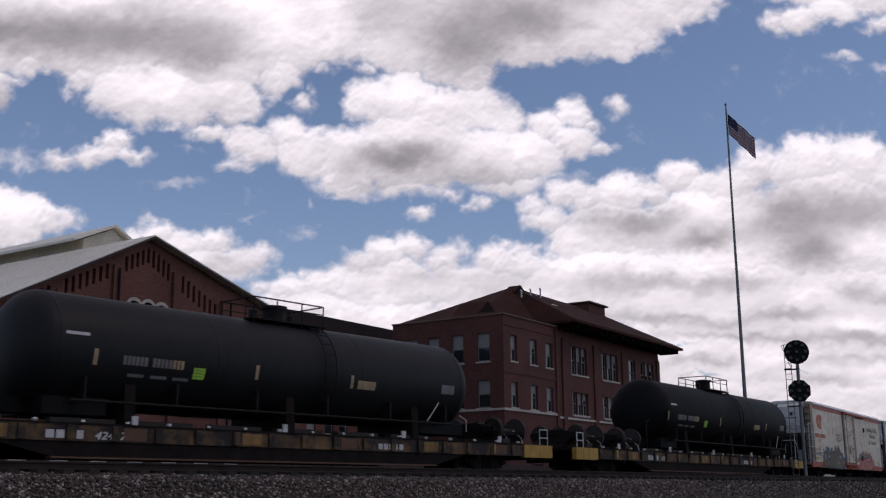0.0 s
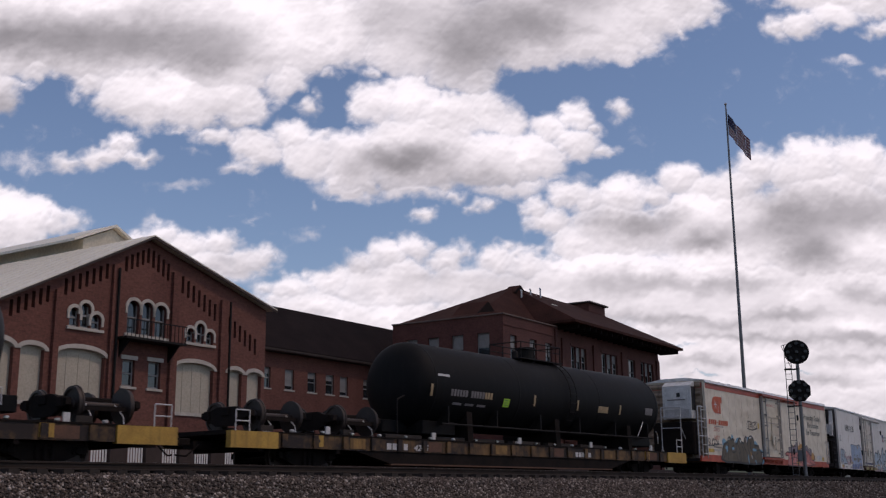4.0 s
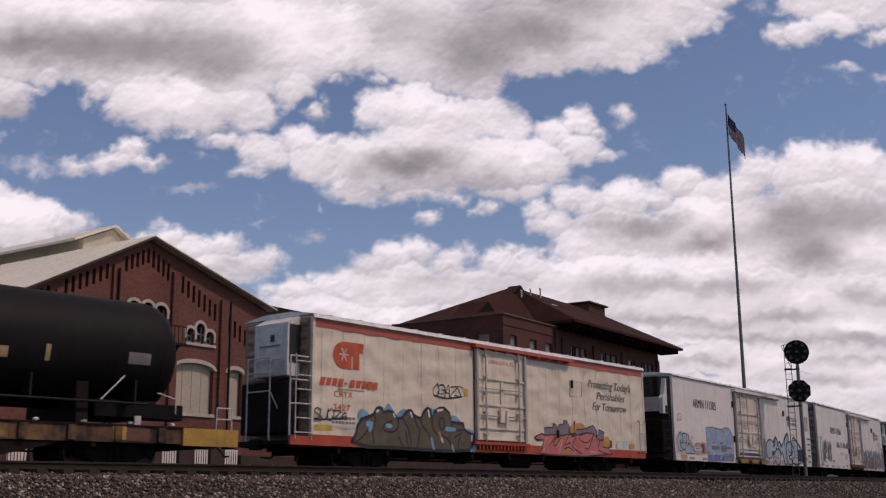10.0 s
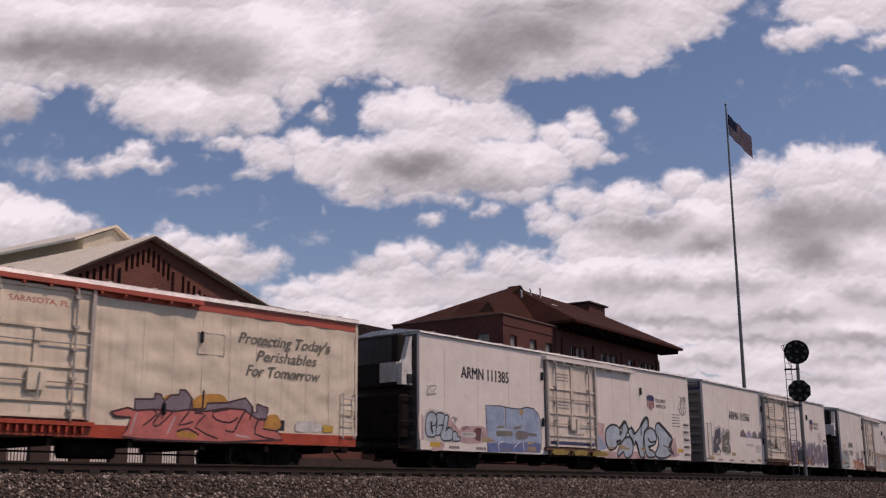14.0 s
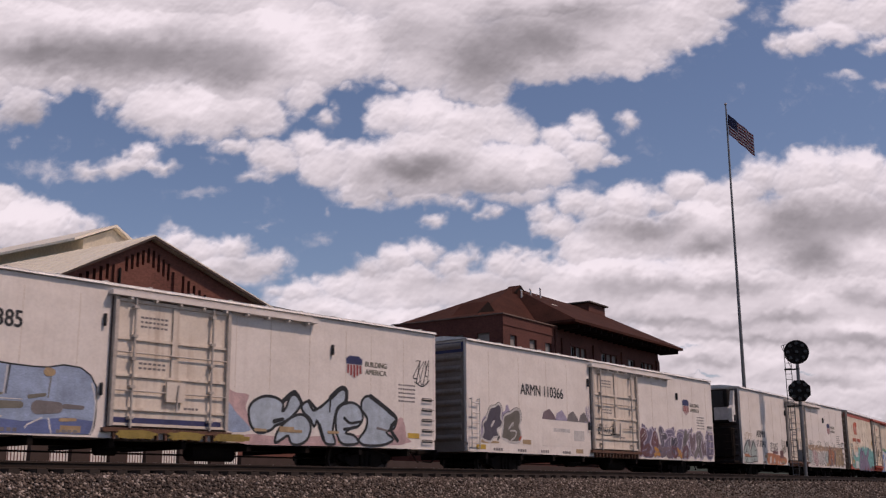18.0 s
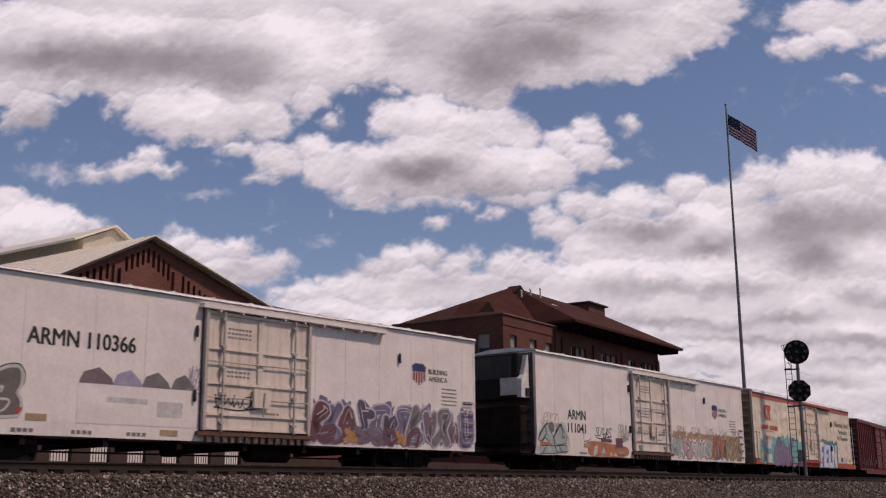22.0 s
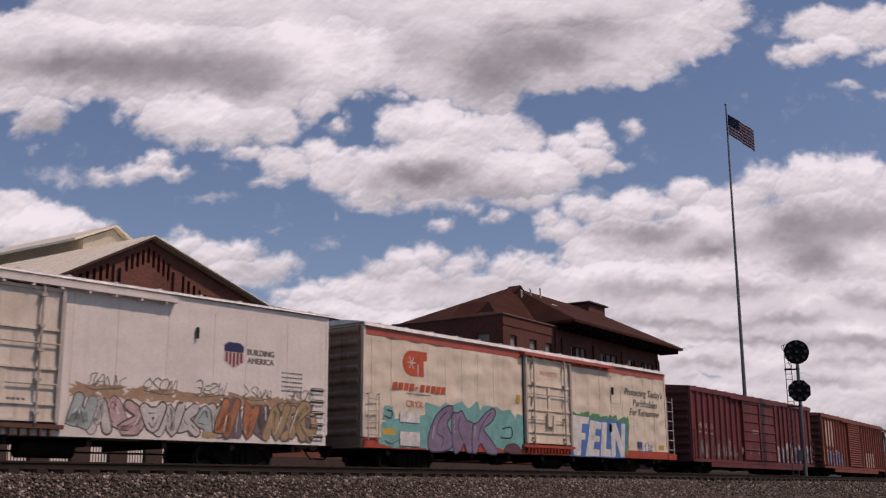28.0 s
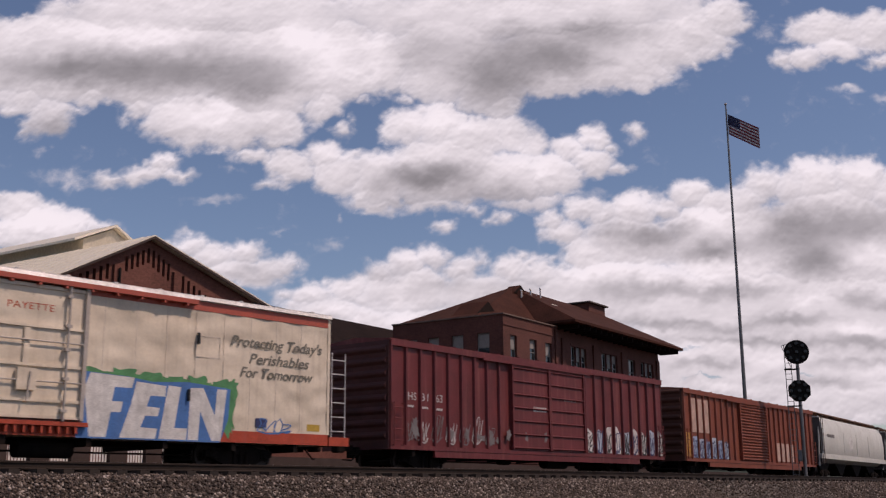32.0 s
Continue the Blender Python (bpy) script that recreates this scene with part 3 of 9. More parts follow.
def cloud_depth(masses, p, q):
    """Depth inside the nearest of a set of ellipses."""
    best = np.full(p.shape, -0.2)
    for cp, cq, rp, rq in masses:
        r = np.sqrt(((p - cp) / rp) ** 2 + ((q - cq) / rq) ** 2)
        best = np.maximum(best, (1 - r) * min(rp, rq * 1.5))
    return best


def cloud_tone(masses, p, q):
    """Soft patches with a strength each, laid over one another, 0 to 1."""
    rest = np.ones(p.shape)
    for cp, cq, rp, rq, w in masses:
        rest *= 1 - w * np.exp(-1.1 * (((p - cp) / rp) ** 2 + ((q - cq) / rq) ** 2) ** 1.25)
    return 1 - rest


def sheet_object(name, co, nr, nc, values, flow, material):
    idx = np.arange(nr * nc).reshape(nr, nc)
    faces = np.stack([idx[:-1, :-1], idx[:-1, 1:], idx[1:, 1:], idx[1:, :-1]], -1).reshape(-1, 4)
    me = bpy.data.meshes.new(name)
    me.vertices.add(nr * nc)
    me.vertices.foreach_set("co", co.ravel())
    me.loops.add(faces.size)
    me.loops.foreach_set("vertex_index", faces.ravel())
    me.polygons.add(len(faces))
    me.polygons.foreach_set("loop_start", np.arange(len(faces)) * 4)
    me.update(calc_edges=True)
    for key, data in values:
        me.attributes.new(key, "FLOAT", "POINT").data.foreach_set("value", data.ravel())
    me.attributes.new("flow", "FLOAT_VECTOR", "POINT").data.foreach_set("vector", flow.ravel())
    me.materials.append(material)
    ob = new(name, me)
    ob.matrix_basis = pose(0, 0, 0, 0, 0, -math.degrees(YAW))
    return ob


def cloud_material():
    m = bpy.data.materials.new("cumulus")
    m.use_nodes = True
    nt = m.node_tree
    N, L = nt.nodes, nt.links
    N.clear()

    def attr(name):
        a = N.new("ShaderNodeAttribute")
        a.attribute_name = name
        return a

    def calc(op, a, b=None):
        n = N.new("ShaderNodeMath")
        n.operation = op
        for i, v in enumerate((a, b)):
            if v is None:
                continue
            if isinstance(v, (int, float)):
                n.inputs[i].default_value = v
            else:
                L.new(v, n.inputs[i])
        return n.outputs[0]

    def ramp(v, a, b, lo=0.0, hi=1.0):
        n = N.new("ShaderNodeMapRange")
        n.interpolation_type = "SMOOTHSTEP"
        n.inputs[1].default_value, n.inputs[2].default_value, n.inputs[3].default_value, n.inputs[4].default_value = a, b, lo, hi
        L.new(v, n.inputs[0])
        return n.outputs[0]

    def billow(shift, scale, detail=9, rough=0.58, warp=0.0, stretch=(1, 1, 1)):
        mp = N.new("ShaderNodeMapping")
        mp.inputs["Location"].default_value = shift
        mp.inputs["Scale"].default_value = stretch
        L.new(attr("flow").outputs["Vector"], mp.inputs[0])
        n = N.new("ShaderNodeTexNoise")
        n.inputs["Scale"].default_value, n.inputs["Detail"].default_value, n.inputs["Roughness"].default_value, n.inputs["Distortion"].default_value = scale, detail, rough, warp
        L.new(mp.outputs[0], n.inputs["Vector"])
        return calc("SUBTRACT", n.outputs["Fac"], 0.5)

    wisp = billow((0, 0, 0.3), 13.0, 7, 0.60, 0.4)
    curl = billow((3.0, 1.0, 2.0), 34.0, 5, 0.62, 0.6)
    edge = calc("ADD", attr("cover").outputs["Fac"], calc("ADD", calc("MULTIPLY", wisp, EDGE_WISP), calc("MULTIPLY", curl, EDGE_CURL)))
    alpha = calc("MULTIPLY", ramp(edge, -0.55, 0.85), ramp(edge, -0.3, 2.2, 0.86, 1.0))
    sep = N.new("ShaderNodeSeparateXYZ")
    L.new(attr("flow").outputs["Vector"], sep.inputs[0])
    # long flat layers towards the horizon
    bands = billow((0, 0, 0), 9.0, 7, 0.58, 0.0, (1.0, 1.9, 1.0))
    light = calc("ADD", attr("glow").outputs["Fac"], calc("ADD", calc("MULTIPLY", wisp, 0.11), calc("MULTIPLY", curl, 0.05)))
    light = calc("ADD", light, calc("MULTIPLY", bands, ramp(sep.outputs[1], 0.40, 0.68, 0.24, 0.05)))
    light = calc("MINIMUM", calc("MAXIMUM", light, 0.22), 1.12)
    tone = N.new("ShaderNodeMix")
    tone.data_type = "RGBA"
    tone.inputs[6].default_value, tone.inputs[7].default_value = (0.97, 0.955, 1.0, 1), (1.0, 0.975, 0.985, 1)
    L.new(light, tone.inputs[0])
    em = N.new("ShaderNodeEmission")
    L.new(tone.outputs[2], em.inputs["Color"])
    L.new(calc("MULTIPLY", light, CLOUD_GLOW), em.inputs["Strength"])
    tr = N.new("ShaderNodeBsdfTransparent")
    mx = N.new("ShaderNodeMixShader")
    L.new(alpha, mx.inputs[0])
    L.new(tr.outputs[0], mx.inputs[1])
    L.new(em.outputs[0], mx.inputs[2])
    out = N.new("ShaderNodeOutputMaterial")
    L.new(mx.outputs[0], out.inputs["Surface"])
    return m


def cloud_sheet():
    fine = np.linspace(-0.56, 0.56, 760)
    ps = np.concatenate([np.linspace(-3.0, -0.58, 14), fine, np.linspace(0.58, 3.0, 14)])
    qs = np.concatenate([np.linspace(0.058, 0.54, 380), np.linspace(0.55, 0.70, 8)])
    P, Q = np.meshgrid(ps, qs)
    # the outlines wander round their masses
    wp = P + 0.010 * lattice_noise(P * 34, Q * 40, 3, 4) + 0.005 * lattice_noise(P * 120, Q * 130, 5, 3)
    wq = Q + 0.008 * lattice_noise(P * 34 + 50, Q * 40, 4, 4) + 0.004 * lattice_noise(P * 120 + 50, Q * 130, 6, 3)
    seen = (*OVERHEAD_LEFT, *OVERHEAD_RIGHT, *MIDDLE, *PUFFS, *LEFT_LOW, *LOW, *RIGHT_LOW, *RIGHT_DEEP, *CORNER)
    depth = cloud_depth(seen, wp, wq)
    heap = heaped_noise(P * 20, Q * 26, 20, 4, 0.5)
    thin = cloud_tone(FAINT, wp, wq)
    cover = np.clip(depth / 0.011, -1.8, 3.0) + 0.55 * heap
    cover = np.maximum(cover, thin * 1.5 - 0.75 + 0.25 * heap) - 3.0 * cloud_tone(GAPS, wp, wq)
    beyond = np.clip((np.maximum(np.abs(P) - 0.46, 0) + np.maximum(Q - 0.515, 0)) * 7, 0, 1)
    outer = 0.2 + 1.6 * lattice_noise(P * 5, Q * 5, 9, 4)
    cover = cover + (outer - cover) * beyond
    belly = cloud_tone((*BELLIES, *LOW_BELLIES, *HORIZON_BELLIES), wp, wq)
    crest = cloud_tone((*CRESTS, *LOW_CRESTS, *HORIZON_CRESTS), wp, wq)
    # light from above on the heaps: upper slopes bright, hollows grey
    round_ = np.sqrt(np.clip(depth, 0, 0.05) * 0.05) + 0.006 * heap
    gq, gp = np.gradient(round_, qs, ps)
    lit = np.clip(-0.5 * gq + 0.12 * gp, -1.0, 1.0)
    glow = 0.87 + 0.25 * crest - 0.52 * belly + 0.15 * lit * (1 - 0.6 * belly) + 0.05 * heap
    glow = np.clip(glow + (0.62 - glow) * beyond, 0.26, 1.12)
    shrink = np.minimum(1, 4700 / (np.hypot(P, 1) / Q * CLOUD_H))
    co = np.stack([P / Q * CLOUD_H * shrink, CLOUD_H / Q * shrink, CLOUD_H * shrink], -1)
    flow = np.stack([P * 2.1, Q * 2.5, P * 0], -1)
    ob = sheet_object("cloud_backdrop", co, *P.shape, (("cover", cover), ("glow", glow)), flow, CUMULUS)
    return tagged(ob, "broken white and grey cumulus clouds drifting across blue sky", "sky", "", "structure")


def overhead_field(x, y):
    """How thick the broken layer overhead and behind is, by metres across and along the view."""
    return 0.5 + 4.0 * lattice_noise(x / 1500 + OVERHEAD_SHIFT[0], y / 1500 + OVERHEAD_SHIFT[1], 31, 3, 0.4)


def overhead_sheet():
    """An unseen layer of broken cloud overhead and behind, added to dim the sun; it drifts off it in the first seconds.
    """
    xs, ys = np.linspace(-6500, 6500, 150), np.linspace(-6500, OVERHEAD_H / 0.70, 130)
    X, Y = np.meshgrid(xs, ys)
    cover = overhead_field(X, Y)
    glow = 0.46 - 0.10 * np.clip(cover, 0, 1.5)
    co = np.stack([X, Y, X * 0 + OVERHEAD_H], -1)
    flow = np.stack([X / 9000, 1.5 + Y / 9000, X * 0 + 5.0], -1)
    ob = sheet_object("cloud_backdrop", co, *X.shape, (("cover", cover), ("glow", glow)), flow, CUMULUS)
    return tagged(ob, "broken grey cumulus clouds drifting overhead, out of view, set to dim the sun", "sky", "", "structure")


CLOUD_GLOW, EDGE_WISP, EDGE_CURL = 0.86, 1.5, 1.0
# Shift chosen so that the unseen layer covers the sun at the start.
OVERHEAD_SHIFT = (109.3976, 73.4021)
CUMULUS = cloud_material()
CLOUDS = cloud_sheet()
OVERHEAD = overhead_sheet()


# ---- more materials for the place ----
def brick_surface(name, base, other, mortar):
    m = surf(name, base, other, 0.35, 7, 0.85, grain=0.18)
    nt = m.node_tree
    N, L = nt.nodes, nt.links
    hs = [n for n in N if n.type == "HUE_SAT"][0]
    b = N["Principled BSDF"]
    tc = N.new("ShaderNodeTexCoord")
    sp = N.new("ShaderNodeSeparateXYZ")
    L.new(tc.outputs["Object"], sp.inputs[0])
    ad = N.new("ShaderNodeMath")
    L.new(sp.outputs[0], ad.inputs[0])
    L.new(sp.outputs[1], ad.inputs[1])
    cb = N.new("ShaderNodeCombineXYZ")
    L.new(ad.outputs[0], cb.inputs[0])
    L.new(sp.outputs[2], cb.inputs[1])
    br = N.new("ShaderNodeTexBrick")
    br.inputs["Scale"].default_value = 1.0
    br.inputs["Brick Width"].default_value, br.inputs["Row Height"].default_value = 0.215, 0.075
    br.inputs["Mortar Size"].default_value = 0.008
    br.inputs["Color1"].default_value, br.inputs["Color2"].default_value, br.inputs["Mortar"].default_value = (1, 1, 1, 1), (0.72, 0.70, 0.70, 1), (*mortar, 1)
    L.new(cb.outputs[0], br.inputs["Vector"])
    mu = N.new("ShaderNodeMix")
    mu.data_type, mu.blend_type = "RGBA", "MULTIPLY"
    mu.inputs[0].default_value = 1.0
    L.new(hs.outputs[0], mu.inputs[6])
    L.new(br.outputs["Color"], mu.inputs[7])
    L.new(mu.outputs[2], b.inputs["Base Color"])
    return m


BRICKWORK = brick_surface("red_brickwork", (0.195, 0.075, 0.053), (0.135, 0.050, 0.037), (0.88, 0.84, 0.84))
DEPOT_BRICK = brick_surface("dark_red_brickwork", (0.150, 0.052, 0.038), (0.10, 0.036, 0.028), (0.88, 0.84, 0.84))
GLASS = bpy.data.materials.new("window_glass")
GLASS.use_nodes = True
_g = GLASS.node_tree.nodes["Principled BSDF"]
_g.inputs["Base Color"].default_value = (0.02, 0.025, 0.028, 1)
_g.inputs["Roughness"].default_value, _g.inputs["Specular IOR Level"].default_value = 0.06, 0.8
SASH = surf("painted_sash", (0.26, 0.25, 0.24), (0.2, 0.19, 0.18), 3, 30, 0.5)
BLIND = surf("drawn_window_blind", (0.30, 0.29, 0.27), (0.24, 0.23, 0.22), 2, 20, 0.7)
CAP_STONE = surf("weathered_brown_stone", (0.20, 0.14, 0.115), (0.13, 0.09, 0.075), 1.5, 20, 0.85)
# Black-brown eave timber; the small gable faces take their shade from it too.
EAVE_WOOD = surf("eave_timber_and_gable_shade", (0.022, 0.014, 0.012), (0.016, 0.011, 0.010), 2, 20, 0.9, spec=0.1)
DARK_WOOD = surf("dark_eave_boards", (0.055, 0.035, 0.03), (0.04, 0.027, 0.022), 2, 20, 0.8)
EARTH = surf("gravelly_earth", (0.105, 0.09, 0.077), (0.065, 0.055, 0.045), 0.4, 14, 0.95, grain=0.3, bump=0.02)

TIE = surf("creosoted_timber", (0.022, 0.016, 0.013), (0.042, 0.033, 0.028), 4, 30, 0.9)
# Near-black so that the colour itself carries the shade below the train.
DARK_BED = surf("shaded_track_bed", (0.030, 0.023, 0.019), (0.014, 0.011, 0.010), 3, 24, 0.95, grain=0.4, bump=0.03, spec=0.1)
FENCE_WHITE = surf("white_fence_paint", (0.78, 0.77, 0.74), (0.68, 0.67, 0.64), 2, 20, 0.5)
HOOD = surf("glossy_lamp_hood", (0.05, 0.048, 0.046), (0.035, 0.034, 0.033), 4, 40, 0.3)
LENS_GLASS = surf("unlit_signal_lens", (0.30, 0.27, 0.22), (0.2, 0.18, 0.14), 8, 40, 0.15)

STONES = bpy.data.materials.new("crushed_stone")
STONES.use_nodes = True
_n, _l = STONES.node_tree.nodes, STONES.node_tree.links
_geo = _n.new("ShaderNodeNewGeometry")
_cr = _n.new("ShaderNodeValToRGB")
_cr.color_ramp.elements[0].color = (0.016, 0.011, 0.009, 1)
_cr.color_ramp.elements[1].color = (0.44, 0.38, 0.33, 1)
_e = _cr.color_ramp.elements.new(0.45)
_e.color = (0.062, 0.043, 0.033, 1)
_e = _cr.color_ramp.elements.new(0.85)
_e.color = (0.145, 0.11, 0.088, 1)
_l.new(_geo.outputs["Random Per Island"], _cr.inputs[0])
_sn = _n.new("ShaderNodeTexNoise")
_sn.inputs["Scale"].default_value = 45.0
_sm = _n.new("ShaderNodeMapRange")
_sm.inputs[3].default_value, _sm.inputs[4].default_value = 0.6, 1.35
_l.new(_sn.outputs["Fac"], _sm.inputs[0])
_sh = _n.new("ShaderNodeHueSaturation")
_l.new(_sm.outputs[0], _sh.inputs["Value"])
_l.new(_cr.outputs[0], _sh.inputs["Color"])
_l.new(_sh.outputs[0], _n["Principled BSDF"].inputs["Base Color"])
_n["Principled BSDF"].inputs["Roughness"].default_value = 0.85


def cut(ob, fn):
    """Takes the solids that fn makes out of a mesh object."""
    bm = bmesh.new()
    fn(bm)
    bmesh.ops.recalc_face_normals(bm, faces=bm.faces[:])
    me = bpy.data.meshes.new("opening")
    bm.to_mesh(me)
    bm.free()
    tool = new("opening", me)
    tool.matrix_world = ob.matrix_basis if ob.parent is None else ob.parent.matrix_basis @ ob.matrix_basis
    mod = ob.modifiers.new("openings", "BOOLEAN")
    mod.operation, mod.solver, mod.object = "DIFFERENCE", "EXACT", tool
    bpy.context.view_layer.update()
    done = bpy.data.meshes.new_from_object(ob.evaluated_get(bpy.context.evaluated_depsgraph_get()))
    ob.modifiers.clear()
    ob.data = done
    bpy.data.objects.remove(tool)


# ---- ground: one sheet to the horizon, raised under the tracks ----
def ground_height(off):
    steps = ((-60.0, -1.2), (-8.6, -1.15), (-7.6, -0.62), (-5.75, 0.25), (-5.2, 0.35), (-4.6, 0.40), (-3.9, 0.44), (3.9, 0.45), (4.6, 0.28), (60.0, 0.3))
    if off <= steps[0][0]:
        return steps[0][1]
    for (a, za), (b, zb) in zip(steps, steps[1:]):
        if off <= b:
            return za + (zb - za) * (off - a) / (b - a)
    return steps[-1][1]


def build_ground():
    offs = [-1500, -400, -120, -60, -30, -15, -8.6, -7.6, -6.7, -5.75, -5.2, -4.6, -3.9, -2.4, 0, 1.5, 3.9, 4.6, 9, 20, 60, 150, 320]
    ss = [-560, -420, -250, -120] + [i * 6 - 60 for i in range(56)] + [300, 340, 420, 560]
    co = []
    for s in ss:
        for o in offs:
            p = along(s, min(o, 300)).translation
            co.append((p.x, p.y + (o + 1500 < 0.1) * 0, ground_height(o)))
    n = len(offs)
    faces = [(i * n + j, (i + 1) * n + j, (i + 1) * n + j + 1, i * n + j + 1) for i in range(len(ss) - 1) for j in range(n - 1)]
    # the far country round it
    me = bpy.data.meshes.new("ground")
    me.from_pydata(co, [], faces)
    me.materials.append(EARTH)
    tagged(new("ground", me), "grey brown gravelly ground raised under the tracks", "ground", "", "structure")
    bm = bmesh.new()
    lathe(bm, ((-3.0, 4600.0), (-1.6, 4600.0)), "z", 48)
    part("ground", bm, EARTH)


build_ground()


def build_ballast():
    """A shoulder of loose crushed stone in front of the near track, and a thinner spread between the rails."""
    rng = np.random.default_rng(4)
    count = 110000
    near = rng.random(count) < 0.95
    s = np.where(rng.random(count) < 0.55, rng.uniform(3, 34, count), rng.uniform(20, 150, count))
    off = np.where(near, rng.uniform(-7.15, -4.72, count), rng.uniform(-4.5, 0.7, count))
    size = rng.uniform(0.018, 0.050, count) * np.where(s > 45, 1.35, 1.0)
    a = KAP * s
    x = np.sin(a) / KAP - off * np.sin(a)
    y = NEAR_SIDE + (1 - np.cos(a)) / KAP + off * np.cos(a)
    z = np.interp(off, [-7.6, -5.75, -5.2, -4.6, -3.9, 3.9], [-0.62, 0.26, 0.36, 0.41, 0.45, 0.45]) + rng.uniform(-0.01, 0.035, count) * near
    base = np.array([(1, 0, 0), (-1, 0, 0), (0, 1, 0), (0, -1, 0), (0, 0, 1), (0, 0, -1)], float)
    tri = np.array([(0, 2, 4), (2, 1, 4), (1, 3, 4), (3, 0, 4), (2, 0, 5), (1, 2, 5), (3, 1, 5), (0, 3, 5)])
    v = base[None] * rng.uniform(0.6, 1.35, (count, 6, 1)) + rng.normal(0, 0.22, (count, 6, 3))
    turn = rng.uniform(0, 6.28, count)
    c, sn = np.cos(turn)[:, None], np.sin(turn)[:, None]
    v = np.stack([v[..., 0] * c - v[..., 1] * sn, v[..., 0] * sn + v[..., 1] * c, v[..., 2] * 0.8], -1) * size[:, None, None]
    v += np.stack([x, y, z], -1)[:, None, :]
    f = tri[None] + (np.arange(count) * 6)[:, None, None]
    me = bpy.data.meshes.new("ballast")
    me.vertices.add(count * 6)
    me.vertices.foreach_set("co", v.ravel())
    nf = count * 8
    me.loops.add(nf * 3)
    me.loops.foreach_set("vertex_index", f.ravel().astype(np.int32))
    me.polygons.add(nf)
    me.polygons.foreach_set("loop_start", np.arange(0, nf * 3, 3, dtype=np.int32))
    me.update(calc_edges=True)
    me.materials.append(STONES)
    tagged(new("ballast", me), "loose grey and brown crushed stone ballast beside the rails", "ballast", "", "stuff")


build_ballast()


def build_bed():
    """A dark sheet under the rails, with the shade below the train in its colour."""
    bm = bmesh.new()
    last = None
    for i in range(70):
        row = [bm.verts.new(along(-60 + i * 5.0, o).translation + Vector((0, 0, ground_height(o) + 0.012))) for o in (-4.85, -4.6, -3.9, -2.4, 0, 1.5, 3.3)]
        if last:
            for k in range(6):
                bm.faces.new((last[k], last[k + 1], row[k + 1], row[k]))
        last = row
    tagged(part("track_bed", bm, DARK_BED), "dark track bed under the rails, shade below the train in its colour", "track bed", "", "structure")


build_bed()


def build_track(name, middle, top=RAIL):
    """Two rails on timber ties."""
    track = thing(name, pose(0, 0, 0), "rusty steel rails on dark timber ties in ballast", "railway track", "", "structure")
    shape = ((-0.075, -0.16), (0.075, -0.16), (0.075, -0.145), (0.012, -0.125), (0.010, -0.05), (0.036, -0.038), (0.036, -0.006), (0.026, 0.0), (-0.026, 0.0), (-0.036, -0.006), (-0.036, -0.038), (-0.010, -0.05), (-0.012, -0.125), (-0.075, -0.145))
    for side in (-0.755, 0.755):
        bm = bmesh.new()
        last = None
        for i in range(86):
            m = along(-50 + i * 4.0, middle + side, top)
            ring = [bm.verts.new(m @ Vector((0, u, w))) for u, w in shape]
            if last:
                for k in range(len(shape)):
                    bm.faces.new((last[k], last[(k + 1) % len(shape)], ring[(k + 1) % len(shape)], ring[k]))
            last = ring
        part("rail", bm, STEEL_RAIL, track, "rusty steel rail with a worn bright head")
        bm = bmesh.new()
        last = None
        for i in range(86):
            m = along(-50 + i * 4.0, middle + side, top + 0.003)
            ring = [bm.verts.new(m @ Vector((0, u, 0))) for u in (-0.018, 0.022)]
            if last:
                bm.faces.new((last[0], ring[0], ring[1], last[1]))
            last = ring
        part("running_band", bm, SHINE, track)
    bm = bmesh.new()
    for i in range(430):
        m = along(-20 + i * 0.55 + random.uniform(-0.03, 0.03), middle, top - 0.16)
        vs = len(bm.verts)
        w = random.uniform(1.26, 1.34)
        box(bm, -0.11, 0.11, -w, w, -0.17, -0.003)
        bm.verts.ensure_lookup_table()
        for v in bm.verts[vs:]:
            v.co = m @ v.co
    ties = part("timber_ties", bm, TIE, track)
    ties["kind"] = "stuff"
    bm = bmesh.new()
    for i in range(220):
        for side in (-0.755, 0.755):
            m = along(-2 + i * 0.55, middle + side, top - 0.16)
            vs = len(bm.verts)
            box(bm, -0.09, 0.09, -0.17, 0.17, -0.002, 0.018)
            bm.verts.ensure_lookup_table()
            for v in bm.verts[vs:]:
                v.co = m @ v.co
    part("tie_plates", bm, STEEL_RAIL, track)["kind"] = "stuff"


build_track("railway_track_near", -3.87, RAIL + 0.035)
build_track("railway_track_train", HALF)


# ---- freight house with the gabled brick front ----
GC, RA, RZ = 40.0, 34.85, 12.10


def rake(a):
    return RZ - 0.517 * (RA - a) if a < RA else RZ - 0.280 * (a - RA)


def arch(a0, a1, z0, spring, rise, n=10):
    mid, half = (a0 + a1) / 2, (a1 - a0) / 2
    return [(a0, z0), (a1, z0)] + [(mid + half * math.cos(math.pi * i / n), spring + rise * math.sin(math.pi * i / n)) for i in range(n + 1)]


def hood(a0, a1, spring, rise, w, n=10):
    """The ring of an arched hood round an opening's head."""
    mid, half = (a0 + a1) / 2, (a1 - a0) / 2
    inner = [(mid + half * math.cos(math.pi * i / n), spring + rise * math.sin(math.pi * i / n)) for i in range(n + 1)]
    outer = [(mid + (half + w) * math.cos(math.pi * i / n), spring + (rise + w) * math.sin(math.pi * i / n)) for i in range(n + 1)]
    return inner, outer


